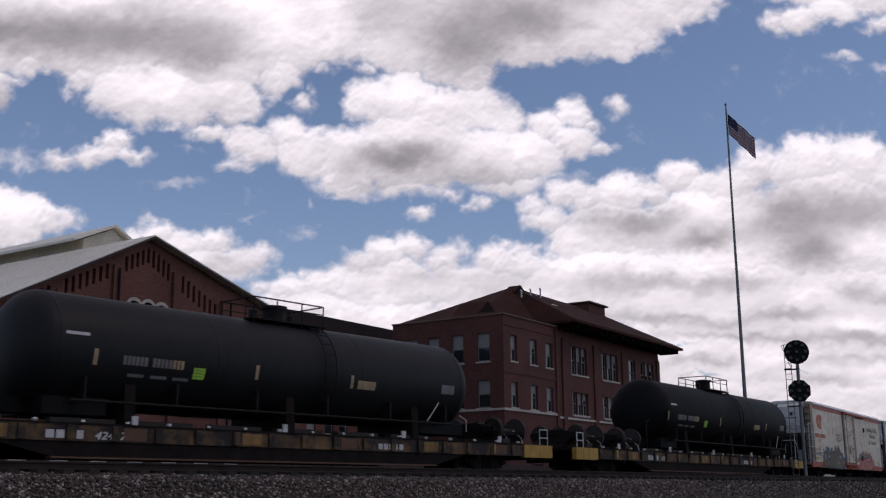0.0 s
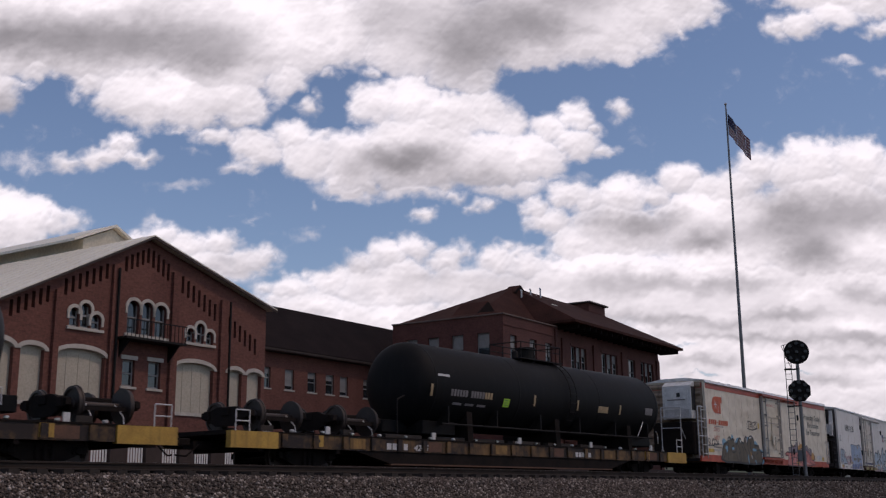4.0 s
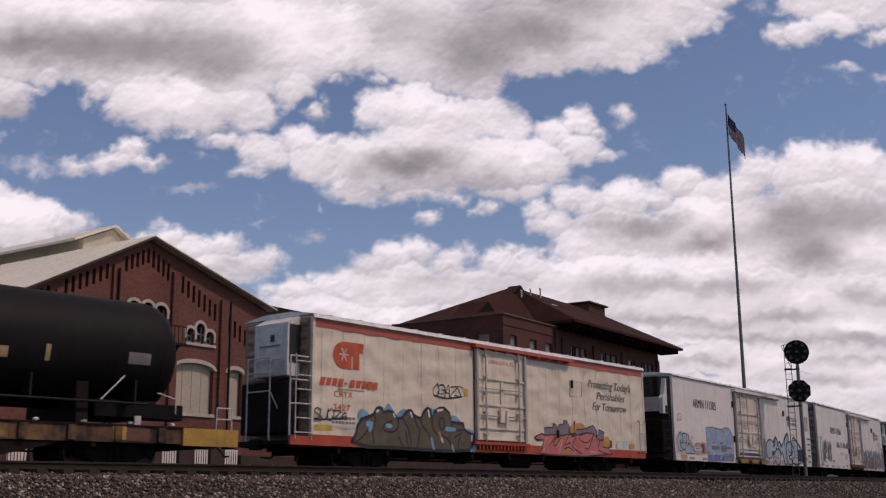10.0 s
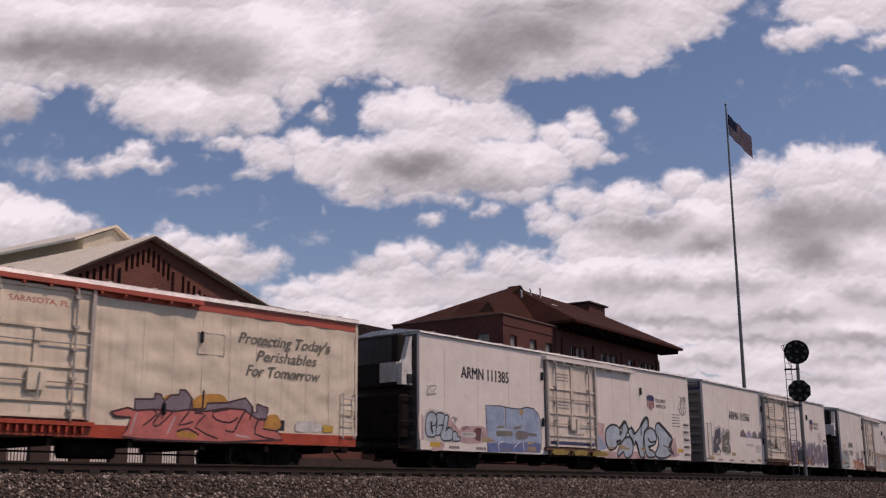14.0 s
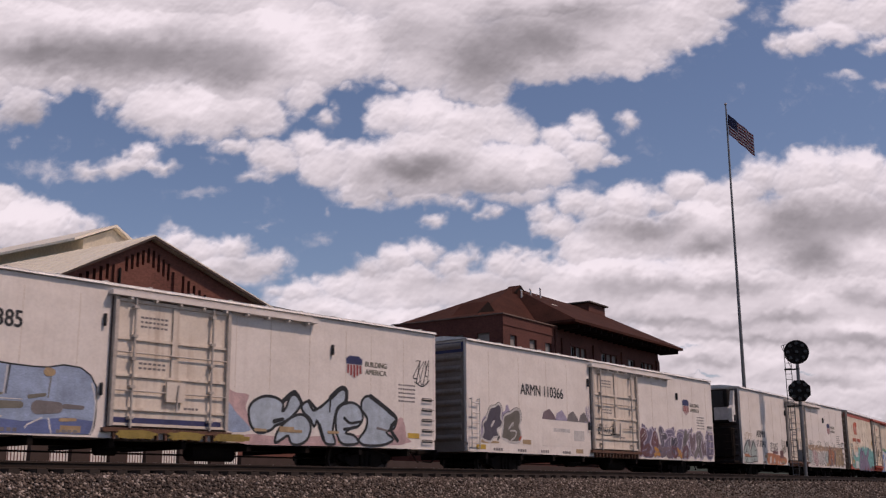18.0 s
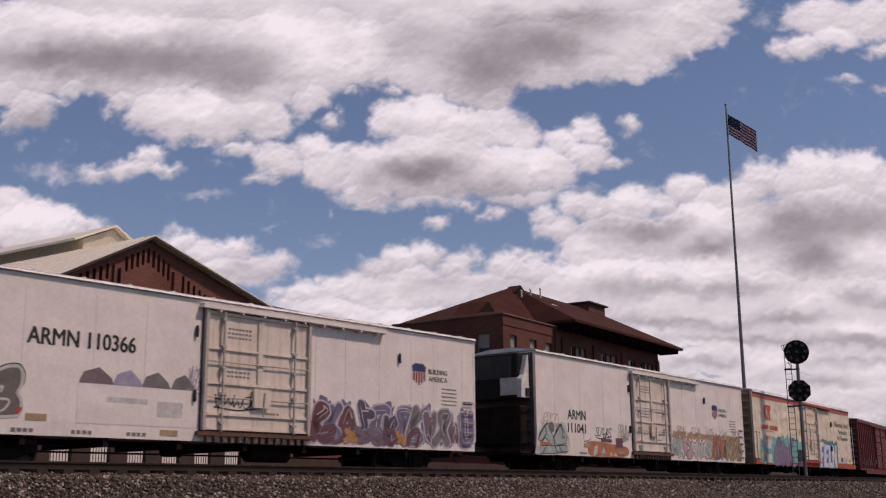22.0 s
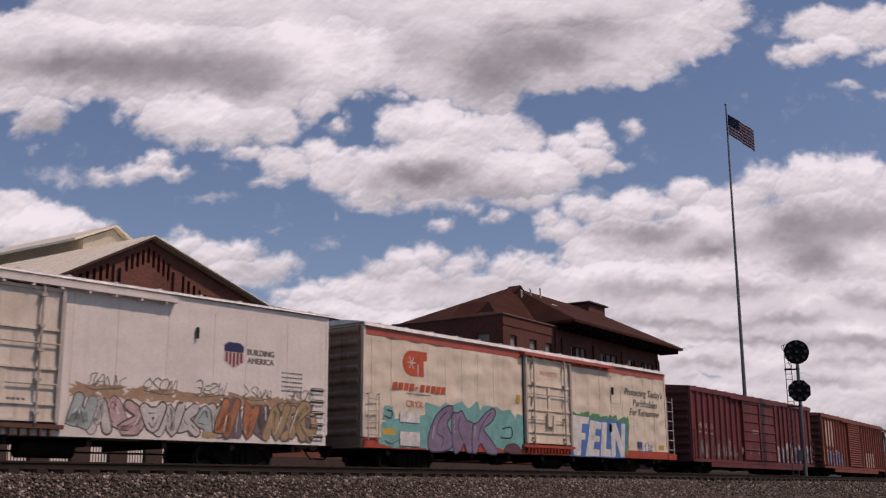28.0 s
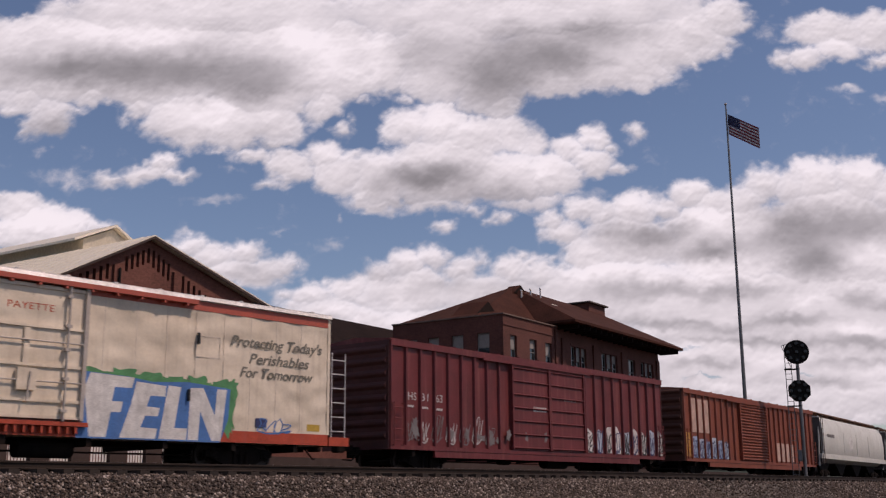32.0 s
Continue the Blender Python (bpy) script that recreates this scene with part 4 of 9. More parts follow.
def ring(bm, inner, outer, y0, y1):
    n = len(inner)
    q = [[bm.verts.new((p[0], y, p[1])) for p in line] for line in (inner, outer) for y in (y0, y1)]
    for i in range(n - 1):
        for a, b in ((0, 2), (2, 3), (3, 1), (1, 0)):
            bm.faces.new((q[a][i], q[a][i + 1], q[b][i + 1], q[b][i]))
    bm.faces.new((q[0][0], q[2][0], q[3][0], q[1][0]))
    bm.faces.new((q[0][-1], q[1][-1], q[3][-1], q[2][-1]))


def sash_window(parent, a0, a1, z0, z1, depth=0.18, arched=0.0, blind=0.0):
    """A double-hung window in the parent's wall plane y = 0."""
    w = one("window", lambda bm: prism(bm, arch(a0, a1, z0, z1 - arched, arched) if arched else [(a0, z0), (a1, z0), (a1, z1), (a0, z1)], depth, depth + 0.02), GLASS, parent)
    def frame_bars(bm):
        mid = (z0 + z1) / 2
        top = z1 - arched * 0.55
        for x0, x1, b0, b1 in ((a0, a0 + 0.07, z0, top), (a1 - 0.07, a1, z0, top), (a0, a1, z0, z0 + 0.08), (a0 + 0.07, a1 - 0.07, mid - 0.04, mid + 0.04)):
            box(bm, x0, x1, depth - 0.05, depth - 0.004, b0, b1)
        if not arched:
            box(bm, a0, a1, depth - 0.05, depth - 0.004, z1 - 0.08, z1)
    one("sash", frame_bars, SASH, w, "grey painted timber sash")
    if blind:
        slab("blind", (a0 + 0.09, a1 - 0.09, depth - 0.015, depth - 0.006, z1 - (z1 - z0) * blind - arched, z1 - 0.09 - arched), BLIND, w, "pale drawn blind")
    return w


def freight_house():
    house = thing("brick_freight_house", bpose(0, GC), "old red brick gabled freight house with arched windows", "building")
    doors = ((24.6, 25.9), (26.3, 27.95), (28.28, 29.45), (30.14, 32.68), (36.97, 39.47), (40.5, 41.5), (41.9, 42.95))
    groups = (((30.62, 31.12, 7.3, 8.15), (31.20, 31.72, 7.3, 8.42), (31.80, 32.32, 7.3, 7.98)),
              ((33.82, 34.52, 7.35, 8.92), (34.68, 35.32, 7.35, 8.95), (35.50, 36.18, 7.35, 8.92)),
              ((37.56, 38.04, 7.35, 8.05), (38.18, 38.70, 7.35, 8.36), (38.86, 39.34, 7.35, 8.02)))
    lows = ((33.70, 34.42, 4.9, 6.12), (35.24, 36.0, 4.9, 6.16))

    def front(bm):
        left, right = 22.0, 43.2
        prism(bm, [(left, 0.2), (right, 0.2), (right, rake(right) - 0.12), (RA, RZ - 0.12), (left, rake(left) - 0.12)], 0.0, 0.45)
    wall = one("wall", front, BRICKWORK, house, "weathered red brick gable wall")

    def holes(bm):
        for a0, a1 in doors:
            prism(bm, arch(a0, a1, 3.9, 6.14, 0.22 if a1 - a0 > 1.4 else 0.12), -0.2, 0.6)
        for g in groups:
            for a0, a1, z0, z1 in g:
                h = (a1 - a0) / 2
                prism(bm, arch(a0, a1, z0, z1 - h, h), -0.2, 0.6)
        for a0, a1, z0, z1 in lows:
            box(bm, a0, a1, -0.2, 0.6, z0, z1)
        # tall slots in the corbelled brick under the gable
        for b0, b1, n in ((27.5, 29.6, 6), (30.15, 32.7, 7), (33.45, 36.35, 9), (36.98, 39.6, 7), (40.3, 42.6, 6)):
            for k in range(n):
                a = b0 + (b1 - b0) * (k + 0.5) / n
                top = 11.62 - 0.485 * abs(a - 35.0)
                box(bm, a - 0.085, a + 0.085, -0.2, 0.30, top - (0.72 if a < 35.2 else 0.86), top)
    cut(wall, holes)
    slab("wall", (22.0, 43.2, 6.0, 6.2, 0.2, 6.0), BRICKWORK, house)
    slab("wall", (42.9, 43.2, 0.455, 6.0, 0.2, 9.3), BRICKWORK, house)
    for a0, a1 in doors:
        wide = a1 - a0 > 1.4
        p = one("doorway_infill", lambda bm: prism(bm, arch(a0, a1, 3.9, 6.14, 0.22 if wide else 0.12), 0.22, 0.30), PANEL, house, "beige boarded infill panel")
        one("stone_arch", lambda bm: ring(bm, *hood(a0 - 0.02, a1 + 0.02, 6.06, 0.30 if wide else 0.2, 0.20), -0.05, 0.2), STONE, house, "pale stone door arch")
        slab("sill", (a0 - 0.1, a1 + 0.1, -0.08, 0.3, 3.74, 3.9), STONE, p)
        if wide:
            for k in range(1, 4):
                x = a0 + (a1 - a0) * k / 4
                slab("batten", (x - 0.02, x + 0.02, 0.20, 0.219, 3.92, 6.1), PANEL, p)
    for g in groups:
        for a0, a1, z0, z1 in g:
            h = (a1 - a0) / 2
            sash_window(house, a0, a1, z0, z1, 0.2, h)
            one("stone_hood", lambda bm: ring(bm, *hood(a0 - 0.02, a1 + 0.02, z1 - h, h, 0.15), -0.06, 0.14), STONE, house, "pale stone arched window hood")
            for x0, x1 in ((a0 - 0.15, a0 - 0.03), (a1 + 0.03, a1 + 0.15)):
                slab("stone_hood", (x0, x1, -0.05, 0.1, z1 - h - 0.28, z1 - h - 0.004), STONE, house, "pale stone arched window hood")
        slab("sill", (g[0][0] - 0.15, g[2][1] + 0.15, -0.1, 0.18, g[0][2] - 0.14, g[0][2] - 0.01), STONE, house)
    for a0, a1, z0, z1 in lows:
        sash_window(house, a0, a1, z0, z1, 0.2)
        slab("lintel", (a0 - 0.12, a1 + 0.12, -0.05, 0.2, z1 + 0.01, z1 + 0.2), STONE, house)
        slab("sill", (a0 - 0.1, a1 + 0.1, -0.08, 0.18, z0 - 0.12, z0 - 0.01), STONE, house)
    for a0, a1 in ((29.76, 30.04), (32.80, 33.28), (36.44, 36.86), (39.76, 40.14)):
        slab("pilaster", (a0, a1, -0.16, -0.003, 0.25, rake((a0 + a1) / 2) - (0.75 if a0 < 36 else 0.95)), BRICKWORK, house)
    # roof of pale standing-seam sheets
    def slope(bm):
        prism(bm, [(20.0, rake(20.0) + 0.0), (RA, RZ), (RA, RZ + 0.06), (20.0, rake(20.0) + 0.06)], -0.45, 30.0)
    roof = one("roof", slope, METAL_ROOF, house, "pale sheet metal roof slope")
    one("roof", lambda bm: prism(bm, [(RA, RZ), (43.6, rake(43.6)), (43.6, rake(43.6) + 0.06), (RA, RZ + 0.06)], -0.45, 30.0), METAL_ROOF, house)
    one("barge_board", lambda bm: prism(bm, [(20.0, rake(20.0) - 0.12), (RA, RZ - 0.12), (RA, RZ - 0.004), (20.0, rake(20.0) - 0.004)], -0.44, -0.38), DARK_WOOD, roof)
    one("barge_board", lambda bm: prism(bm, [(RA, RZ - 0.12), (43.6, rake(43.6) - 0.12), (43.6, rake(43.6) - 0.004), (RA, RZ - 0.004)], -0.44, -0.38), DARK_WOOD, roof)
    for k in range(30):
        one("roof_seam", lambda bm: prism(bm, [(20.0, rake(20.0) + 0.063), (RA, RZ + 0.063), (RA, RZ + 0.085), (20.0, rake(20.0) + 0.085)], 0.4 + k * 0.95, 0.44 + k * 0.95), METAL_ROOF, roof)
    # raised clerestory along the ridge
    c = 5.6
    cl = one("clerestory", lambda bm: prism(bm, [(35.66, 9.0), (38.6, 9.0), (38.6, 13.25), (37.5, 13.85), (35.66, 12.98)], c + 0.3, 29.0), CLERESTORY, house, "beige boarded clerestory wall")
    one("roof", lambda bm: prism(bm, [(34.9, 12.72), (37.5, 13.92), (37.5, 14.06), (34.9, 12.86)], c, 29.2), METAL_ROOF, cl)
    one("roof", lambda bm: prism(bm, [(37.5, 13.92), (38.9, 13.2), (38.9, 13.34), (37.5, 14.06)], c, 29.2), METAL_ROOF, cl)
    # iron balcony under the middle windows
    bal = slab("balcony", (33.1, 36.75, -0.9, -0.01, 6.98, 7.08), IRON, house, "dark iron balcony")
    for k in range(16):
        a = 33.15 + k * 0.237
        slab("baluster", (a - 0.012, a + 0.012, -0.88, -0.855, 7.08, 7.85), IRON, bal)
    slab("handrail", (33.1, 36.75, -0.9, -0.84, 7.85, 7.90), IRON, bal)
    for a in (33.4, 36.4):
        one("bracket", lambda bm: prism(bm, [(-0.8, 6.97), (-0.02, 6.97), (-0.02, 6.2), (-0.12, 6.3)], a - 0.04, a + 0.04, "x"), IRON, bal)
    # downpipes
    for a in (33.05, 40.3):
        one("downpipe", lambda bm: rod(bm, (a, -0.24, 0.4), (a, -0.24, rake(a) - 0.9), 0.06), IRON, house)


freight_house()


# ---- low wing between the two buildings ----
def brick_wing():
    wing = thing("brick_wing", bpose(0, 56.0), "long low red brick wing with dark sloping roof between the buildings", "building")
    a0, a1 = 42.0, 92.0
    wall = slab("wall", (a0, a1, 0, 0.4, 0.2, 10.6), BRICKWORK, wing)
    wins = [(x, x + 1.05, z0, z1) for z0, z1 in ((7.75, 9.3), (4.6, 6.1)) for x in (47.0, 49.6, 52.2, 54.9, 57.5, 60.1, 62.75, 65.4, 67.6, 69.4, 72.5)]
    cut(wall, lambda bm: [box(bm, p, q, -0.2, 0.6, z0, z1) for p, q, z0, z1 in wins])
    for i, (p, q, z0, z1) in enumerate(wins):
        sash_window(wing, p, q, z0, z1, 0.2, 0.0, 0.8 if i % 3 == 0 else 0.3)
        slab("sill", (p - 0.08, q + 0.08, -0.06, 0.18, z0 - 0.1, z0 - 0.006), STONE, wing)
    one("roof", lambda bm: prism(bm, [(-0.7, 10.55), (4.0, 14.75), (8.7, 10.55), (8.7, 10.75), (4.0, 14.95), (-0.7, 10.75)], a0, a1, "x"), WING_ROOF, wing)
    slab("gutter", (a0, a1, -0.82, -0.71, 10.5, 10.64), DARK_WOOD, wing)
    slab("soffit", (a0, a1, -0.68, -0.004, 10.45, 10.53), DARK_WOOD, wing)
    slab("wall", (a0, a1, 8.0, 8.4, 0.2, 10.5), BRICKWORK, wing)


brick_wing()


# ---- depot: corner pavilion, main block under a hipped roof ----
def depot():
    d = thing("brick_depot", bpose(0, 44.0), "three-storey dark red brick depot with hipped roof and deep eaves", "building")
    fronts = [(76.34, 77.40), (79.55, 80.75), (82.3, 83.5)]
    rows = ((10.4, 12.52), (6.68, 8.72))
    pav = slab("wall", (75.2, 84.4, 0, 10.95, 0.2, 14.05), DEPOT_BRICK, d, "red brick corner pavilion")
    sides = [(1.3, 2.5), (3.8, 4.95), (6.2, 7.3), (8.4, 9.6)]
    def pav_holes(bm):
        for z0, z1 in rows:
            for p, q in fronts:
                box(bm, p, q, -0.3, 0.42, z0, z1)
            for p, q in sides:
                box(bm, 74.9, 75.62, p, q, z0 - 0.05, z1 + 0.15)
    cut(pav, pav_holes)
    for z0, z1 in rows:
        for k, (p, q) in enumerate(fronts):
            sash_window(d, p, q, z0, z1, 0.25, 0.0, 0.55 if k != 1 else 0.35)
            slab("sill", (p - 0.1, q + 0.1, -0.07, 0.2, z0 - 0.13, z0 - 0.006), STONE, d)
        for k, (p, q) in enumerate(sides):
            w = slab("window", (75.44, 75.46, p, q, z0 - 0.05, z1 + 0.15), GLASS, d)
            def bars(bm):
                mid = (z0 + z1) / 2
                for y0, y1, b0, b1 in ((p, p + 0.07, z0 - 0.05, z1 + 0.15), (q - 0.07, q, z0 - 0.05, z1 + 0.15), (p + 0.07, q - 0.07, z0 - 0.05, z0 + 0.04), (p + 0.07, q - 0.07, z1 + 0.06, z1 + 0.15), (p + 0.07, q - 0.07, mid, mid + 0.08)):
                    box(bm, 75.38, 75.435, y0, y1, b0, b1)
            one("sash", bars, SASH, w)
            slab("blind", (75.42, 75.43, p + 0.08, q - 0.08, (z0 + z1) / 2 + 0.09, z1 + 0.05), BLIND, w, "pale drawn blind")
            slab("sill", (75.12, 75.4, p - 0.1, q + 0.1, z0 - 0.18, z0 - 0.056), STONE, d)
    slab("parapet_cap", (75.08, 84.47, -0.12, 11.02, 14.055, 14.16), CAP_STONE, d, "weathered brown stone parapet cap")
    slab("belt_course", (75.1, 84.39, -0.1, -0.003, 6.38, 6.56), STONE, d, "pale stone belt course")
    slab("belt_course", (75.1, 75.197, 0.0, 10.9, 6.38, 6.56), STONE, d, "pale stone belt course")
    for z in (9.4, 13.2):
        slab("belt_course", (75.14, 84.39, -0.06, -0.003, z, z + 0.12), DEPOT_BRICK, d)
    for a in (84.0,):
        slab("quoin", (a, a + 0.42, -0.12, -0.003, 0.25, 13.9), DEPOT_BRICK, d)
    # main block
    main = slab("wall", (84.41, 107.6, 0.25, 17.0, 0.2, 14.34), DEPOT_BRICK, d, "red brick main block wall")
    triples = [(87.6, 90.7), (93.9, 97.4), (100.0, 101.6), (103.0, 106.2)]
    def main_holes(bm):
        for z0, z1 in ((10.3, 12.8), (6.7, 8.7)):
            for p, q in triples:
                box(bm, p, q, 0.0, 0.7, z0, z1)
    cut(main, main_holes)
    for z0, z1 in ((10.3, 12.8), (6.7, 8.7)):
        for p, q in triples:
            n = 3 if q - p > 2 else 1
            for k in range(n):
                x0 = p + (q - p) * k / n + 0.05
                x1 = p + (q - p) * (k + 1) / n - 0.05
                sash_window(d, x0, x1, z0, z1, 0.5, 0.0, (0.0, 0.5, 0.3)[k])
                if k:
                    slab("mullion", (x0 - 0.1, x0, 0.3, 0.6, z0, z1), DEPOT_BRICK, d)
            slab("sill", (p - 0.15, q + 0.15, 0.12, 0.5, z0 - 0.16, z0 - 0.006), STONE, d)
            slab("lintel", (p - 0.15, q + 0.15, 0.2, 0.246, z1 + 0.02, z1 + 0.26), DEPOT_BRICK, d)
    slab("belt_course", (84.5, 107.7, 0.12, 0.246, 6.22, 6.4), STONE, d, "pale stone belt course")
    for a in (86.0, 92.3, 98.6, 107.2):
        slab("pilaster", (a - 0.35, a + 0.35, 0.1, 0.246, 0.25, 13.3), DEPOT_BRICK, d)
    # hipped roof and deep eaves
    x0, x1, y0, y1, ez, rz, ry, r0, r1 = 83.9, 108.8, -2.1, 19.0, 14.35, 18.75, 6.0, 87.2, 104.0
    def hip(bm):
        lo = [bm.verts.new(v) for v in ((x0, y0, ez), (x1, y0, ez), (x1, y1, ez), (x0, y1, ez))]
        up = [bm.verts.new(v) for v in ((x0, y0, ez + 0.22), (x1, y0, ez + 0.22), (x1, y1, ez + 0.22), (x0, y1, ez + 0.22))]
        a, b = bm.verts.new((r0, ry, rz)), bm.verts.new((r1, ry, rz))
        bm.faces.new(lo[::-1])
        for i in range(4):
            bm.faces.new((lo[i], lo[(i + 1) % 4], up[(i + 1) % 4], up[i]))
        bm.faces.new((up[0], up[1], b, a))
        bm.faces.new((up[1], up[2], b))
        bm.faces.new((up[2], up[3], a, b))
        bm.faces.new((up[3], up[0], a))
    roof = one("roof", hip, DARK_ROOF, d, "brown hipped roof with deep dark eaves")
    def back_roof(bm):
        base = [bm.verts.new(v) for v in ((75.9, 3.0, 14.27), (84.2, 1.2, 14.27), (88.0, 6.0, 14.27), (88.0, 11.0, 14.27), (75.9, 11.0, 14.27))]
        tip = bm.verts.new((87.2, 6.0, 18.72))
        bm.faces.new(base[::-1])
        for i in range(5):
            bm.faces.new((base[i], base[(i + 1) % 5], tip))
    one("roof", back_roof, DARK_ROOF, d, "brown roof slope behind the parapet")
    one("small_dormer", lambda bm: prism(bm, [(76.4, 14.28), (80.6, 14.28), (78.5, 15.9)], 3.4, 6.0), DARK_ROOF, d)
    # A near-black panel gives the dormer's front its shade by colour.
    one("dormer_face", lambda bm: prism(bm, [(76.7, 14.6), (80.3, 14.6), (78.5, 15.82)], 3.30, 3.395), EAVE_WOOD, d, "dark dormer face with its shade in the colour")
    for k in range(21):
        a = 85.2 + k * 1.14
        slab("eave_bracket", (a - 0.09, a + 0.09, -1.8, 0.24, 13.95, 14.34), EAVE_WOOD, roof)
    dm = slab("roof_dormer", (101.3, 105.2, 5.0, 7.9, 16.2, 19.1), DEPOT_BRICK, d, "brick penthouse box on the roof")
    slab("cap", (101.0, 105.5, 4.7, 8.2, 19.11, 19.27), DARK_WOOD, dm)
    slab("skylight", (88.0, 89.0, 2.2, 2.9, 16.55, 16.85), METAL_ROOF, d, "pale skylight hatch", at=pose(0, 0, 0))
    for a, z in ((86.2, 18.15), (87.9, 18.5), (89.8, 18.85)):
        one("roof_vent", lambda bm: [rod(bm, (a, 4.4, z - 1.2), (a, 4.4, z - 0.1), 0.08), rod(bm, (a, 4.4, z - 0.1), (a - 0.3, 4.3, z - 0.1), 0.07)], FENCE_WHITE, d)
    one("gablet", lambda bm: prism(bm, [(86.0, 17.9), (88.8, 17.9), (87.4, 18.85)], 5.2, 6.4), DARK_ROOF, d, "small brown gablet at the roof's peak")
    # Same for the gablet: shade put into the panel's dark colour.
    one("gablet_face", lambda bm: prism(bm, [(86.15, 17.95), (88.65, 17.95), (87.4, 18.78)], 5.10, 5.195), EAVE_WOOD, d, "dark gablet face with its shade in the colour")
    # ground floor canopy along the platform
    slab("canopy", (84.5, 107.6, -2.6, -0.13, 4.4, 4.65), DARK_WOOD, d)


depot()


# ---- white railing between brick piers along the platform ----
def railing():
    fence = thing("platform_railing", bpose(0, 36.0), "white painted picket railing between low dark piers", "fence")
    a = 20.5
    for k in range(9):
        slab("pier", (a, a + 0.85, -0.2, 0.2, 0.2, 2.0), DARK_WOOD, fence)
        panel = slab("rail", (a + 0.86, a + 1.85, -0.03, 0.03, 1.92, 1.98), FENCE_WHITE, fence)
        slab("rail", (a + 0.86, a + 1.85, -0.03, 0.03, 0.75, 0.82), FENCE_WHITE, fence)
        for i in range(7):
            x = a + 0.93 + i * 0.14
            slab("picket", (x - 0.045, x + 0.045, -0.045, -0.032, 0.6, 1.93), FENCE_WHITE, panel)
        a += 1.86


railing()
# Added wall, not a seen part: a dark backing for gaps under the cars.
tagged(slab("platform_wall", (37.3, 130.0, -0.2, 3.0, 0.2, 1.75), DARK_WOOD, at=bpose(0, 36.0)), "plain dark wall added to darken the view under the cars", "platform", "", "structure")


# ---- flagpole and flag ----
def flagpole():
    pole = thing("flagpole", pose(71.2, 38.75, 0.2), "tall tapered grey steel flagpole", "flagpole")
    one("pole", lambda bm: lathe(bm, ((0, 0.15), (6, 0.135), (16, 0.095), (28.2, 0.05)), "z", 12), POLE, pole, smooth=True)
    one("finial", lambda bm: lathe(bm, ((28.2, 0.03), (28.24, 0.08), (28.32, 0.11), (28.4, 0.08), (28.44, 0.02)), "z", 12), SHINE, pole)
    one("base", lambda bm: lathe(bm, ((0, 0.4), (0.3, 0.4), (0.5, 0.2)), "z", 12), STONE, pole)
    one("halyard", lambda bm: rod(bm, (0.2, -0.02, 1.5), (0.09, -0.02, 28.0), 0.008, 4), SASH, pole)


flagpole()


# ---- position-light signal between the tracks ----
def signal():
    sg = thing("railway_signal", pose(56.45, 27.45, 0.44, 0, 0, 28.0), "black two-disc position-light railway signal on a grey mast with ladder", "railway signal")
    one("mast", lambda bm: rod(bm, (0, 0, 0), (0, 0, 6.55), 0.10, 14, 0.09), POLE, sg, smooth=True)
    one("footing", lambda bm: box(bm, -0.35, 0.35, -0.35, 0.35, -0.3, 0.12, 0.02), STONE, sg)
    for z, big in ((6.96, True), (4.85, False)):
        r = 0.66 if big else 0.62
        def disc(bm):
            n = 40 if big else 8
            lathe(bm, ((-0.12, r * 0.97), (-0.10, r), (-0.06, r), (-0.05, r * 0.9)), "x", n, (-0.05, 0, z))
        t = one("target_disc", disc, IRON, sg, "round black signal disc" if big else "eight-sided black signal disc")
        if not big:
            t.data.transform(Matrix.Translation((0, 0, z)) @ pose(0, 0, 0, 22.5) @ Matrix.Translation((0, 0, -z)))
        for k in range(9):
            ang = math.pi / 4 * k
            y, zz = (0, z) if k == 8 else (math.cos(ang) * r * 0.70, z + math.sin(ang) * r * 0.70)
            lamp = one("lamp_hood", lambda bm: lathe(bm, ((-0.40, 0.085), (-0.17, 0.10), (-0.17, 0.07), (-0.38, 0.07)), "x", 12, (0, y, zz)), HOOD, t)
            one("lens", lambda bm: lathe(bm, ((-0.20, 0.04), (-0.18, 0.066), (-0.165, 0.066)), "x", 12, (0, y, zz)), LENS_GLASS, lamp)
        one("back_box", lambda bm: box(bm, -0.04, 0.22, -0.22, 0.22, z - 0.25, z + 0.25, 0.03), IRON, sg)
    # ladder and platform on the far side of the mast
    lx, ly = 0.10, 0.48
    for dy in (-0.16, 0.16):
        one("ladder_rail", lambda bm: rod(bm, (lx, ly + dy, 0.1), (lx, ly + dy, 7.4), 0.022, 6), POLE, sg)
    for k in range(23):
        one("ladder_rung", lambda bm: rod(bm, (lx, ly - 0.16, 0.4 + k * 0.3), (lx, ly + 0.16, 0.4 + k * 0.3), 0.014, 6), POLE, sg)
    for z in (4.03, 6.03):
        one("service_step", lambda bm: box(bm, -0.1, 0.35, -0.1, 0.7, z, z + 0.04), IRON, sg)
    one("guard_rail", lambda bm: [rod(bm, a, b, 0.016, 6) for a, b in (((lx, 0.32, 6.07), (lx, 0.78, 7.38)), ((lx, 0.78, 7.38), (lx, 0.25, 7.45)))], POLE, sg)
    one("cable_box", lambda bm: box(bm, -0.16, 0.16, 0.10, 0.34, 1.1, 1.7, 0.02), POLE, sg)


signal()


# ---- the flag, in narrow rigid strips that swing with the wind ----
FLAG_W, FLAG_N, FLAG_H = 0.14, 20, 1.6
FLAG_AT = pose(71.2, 38.75, 27.75, 0, 0, -46.12)
FLAG_STRIPS = []


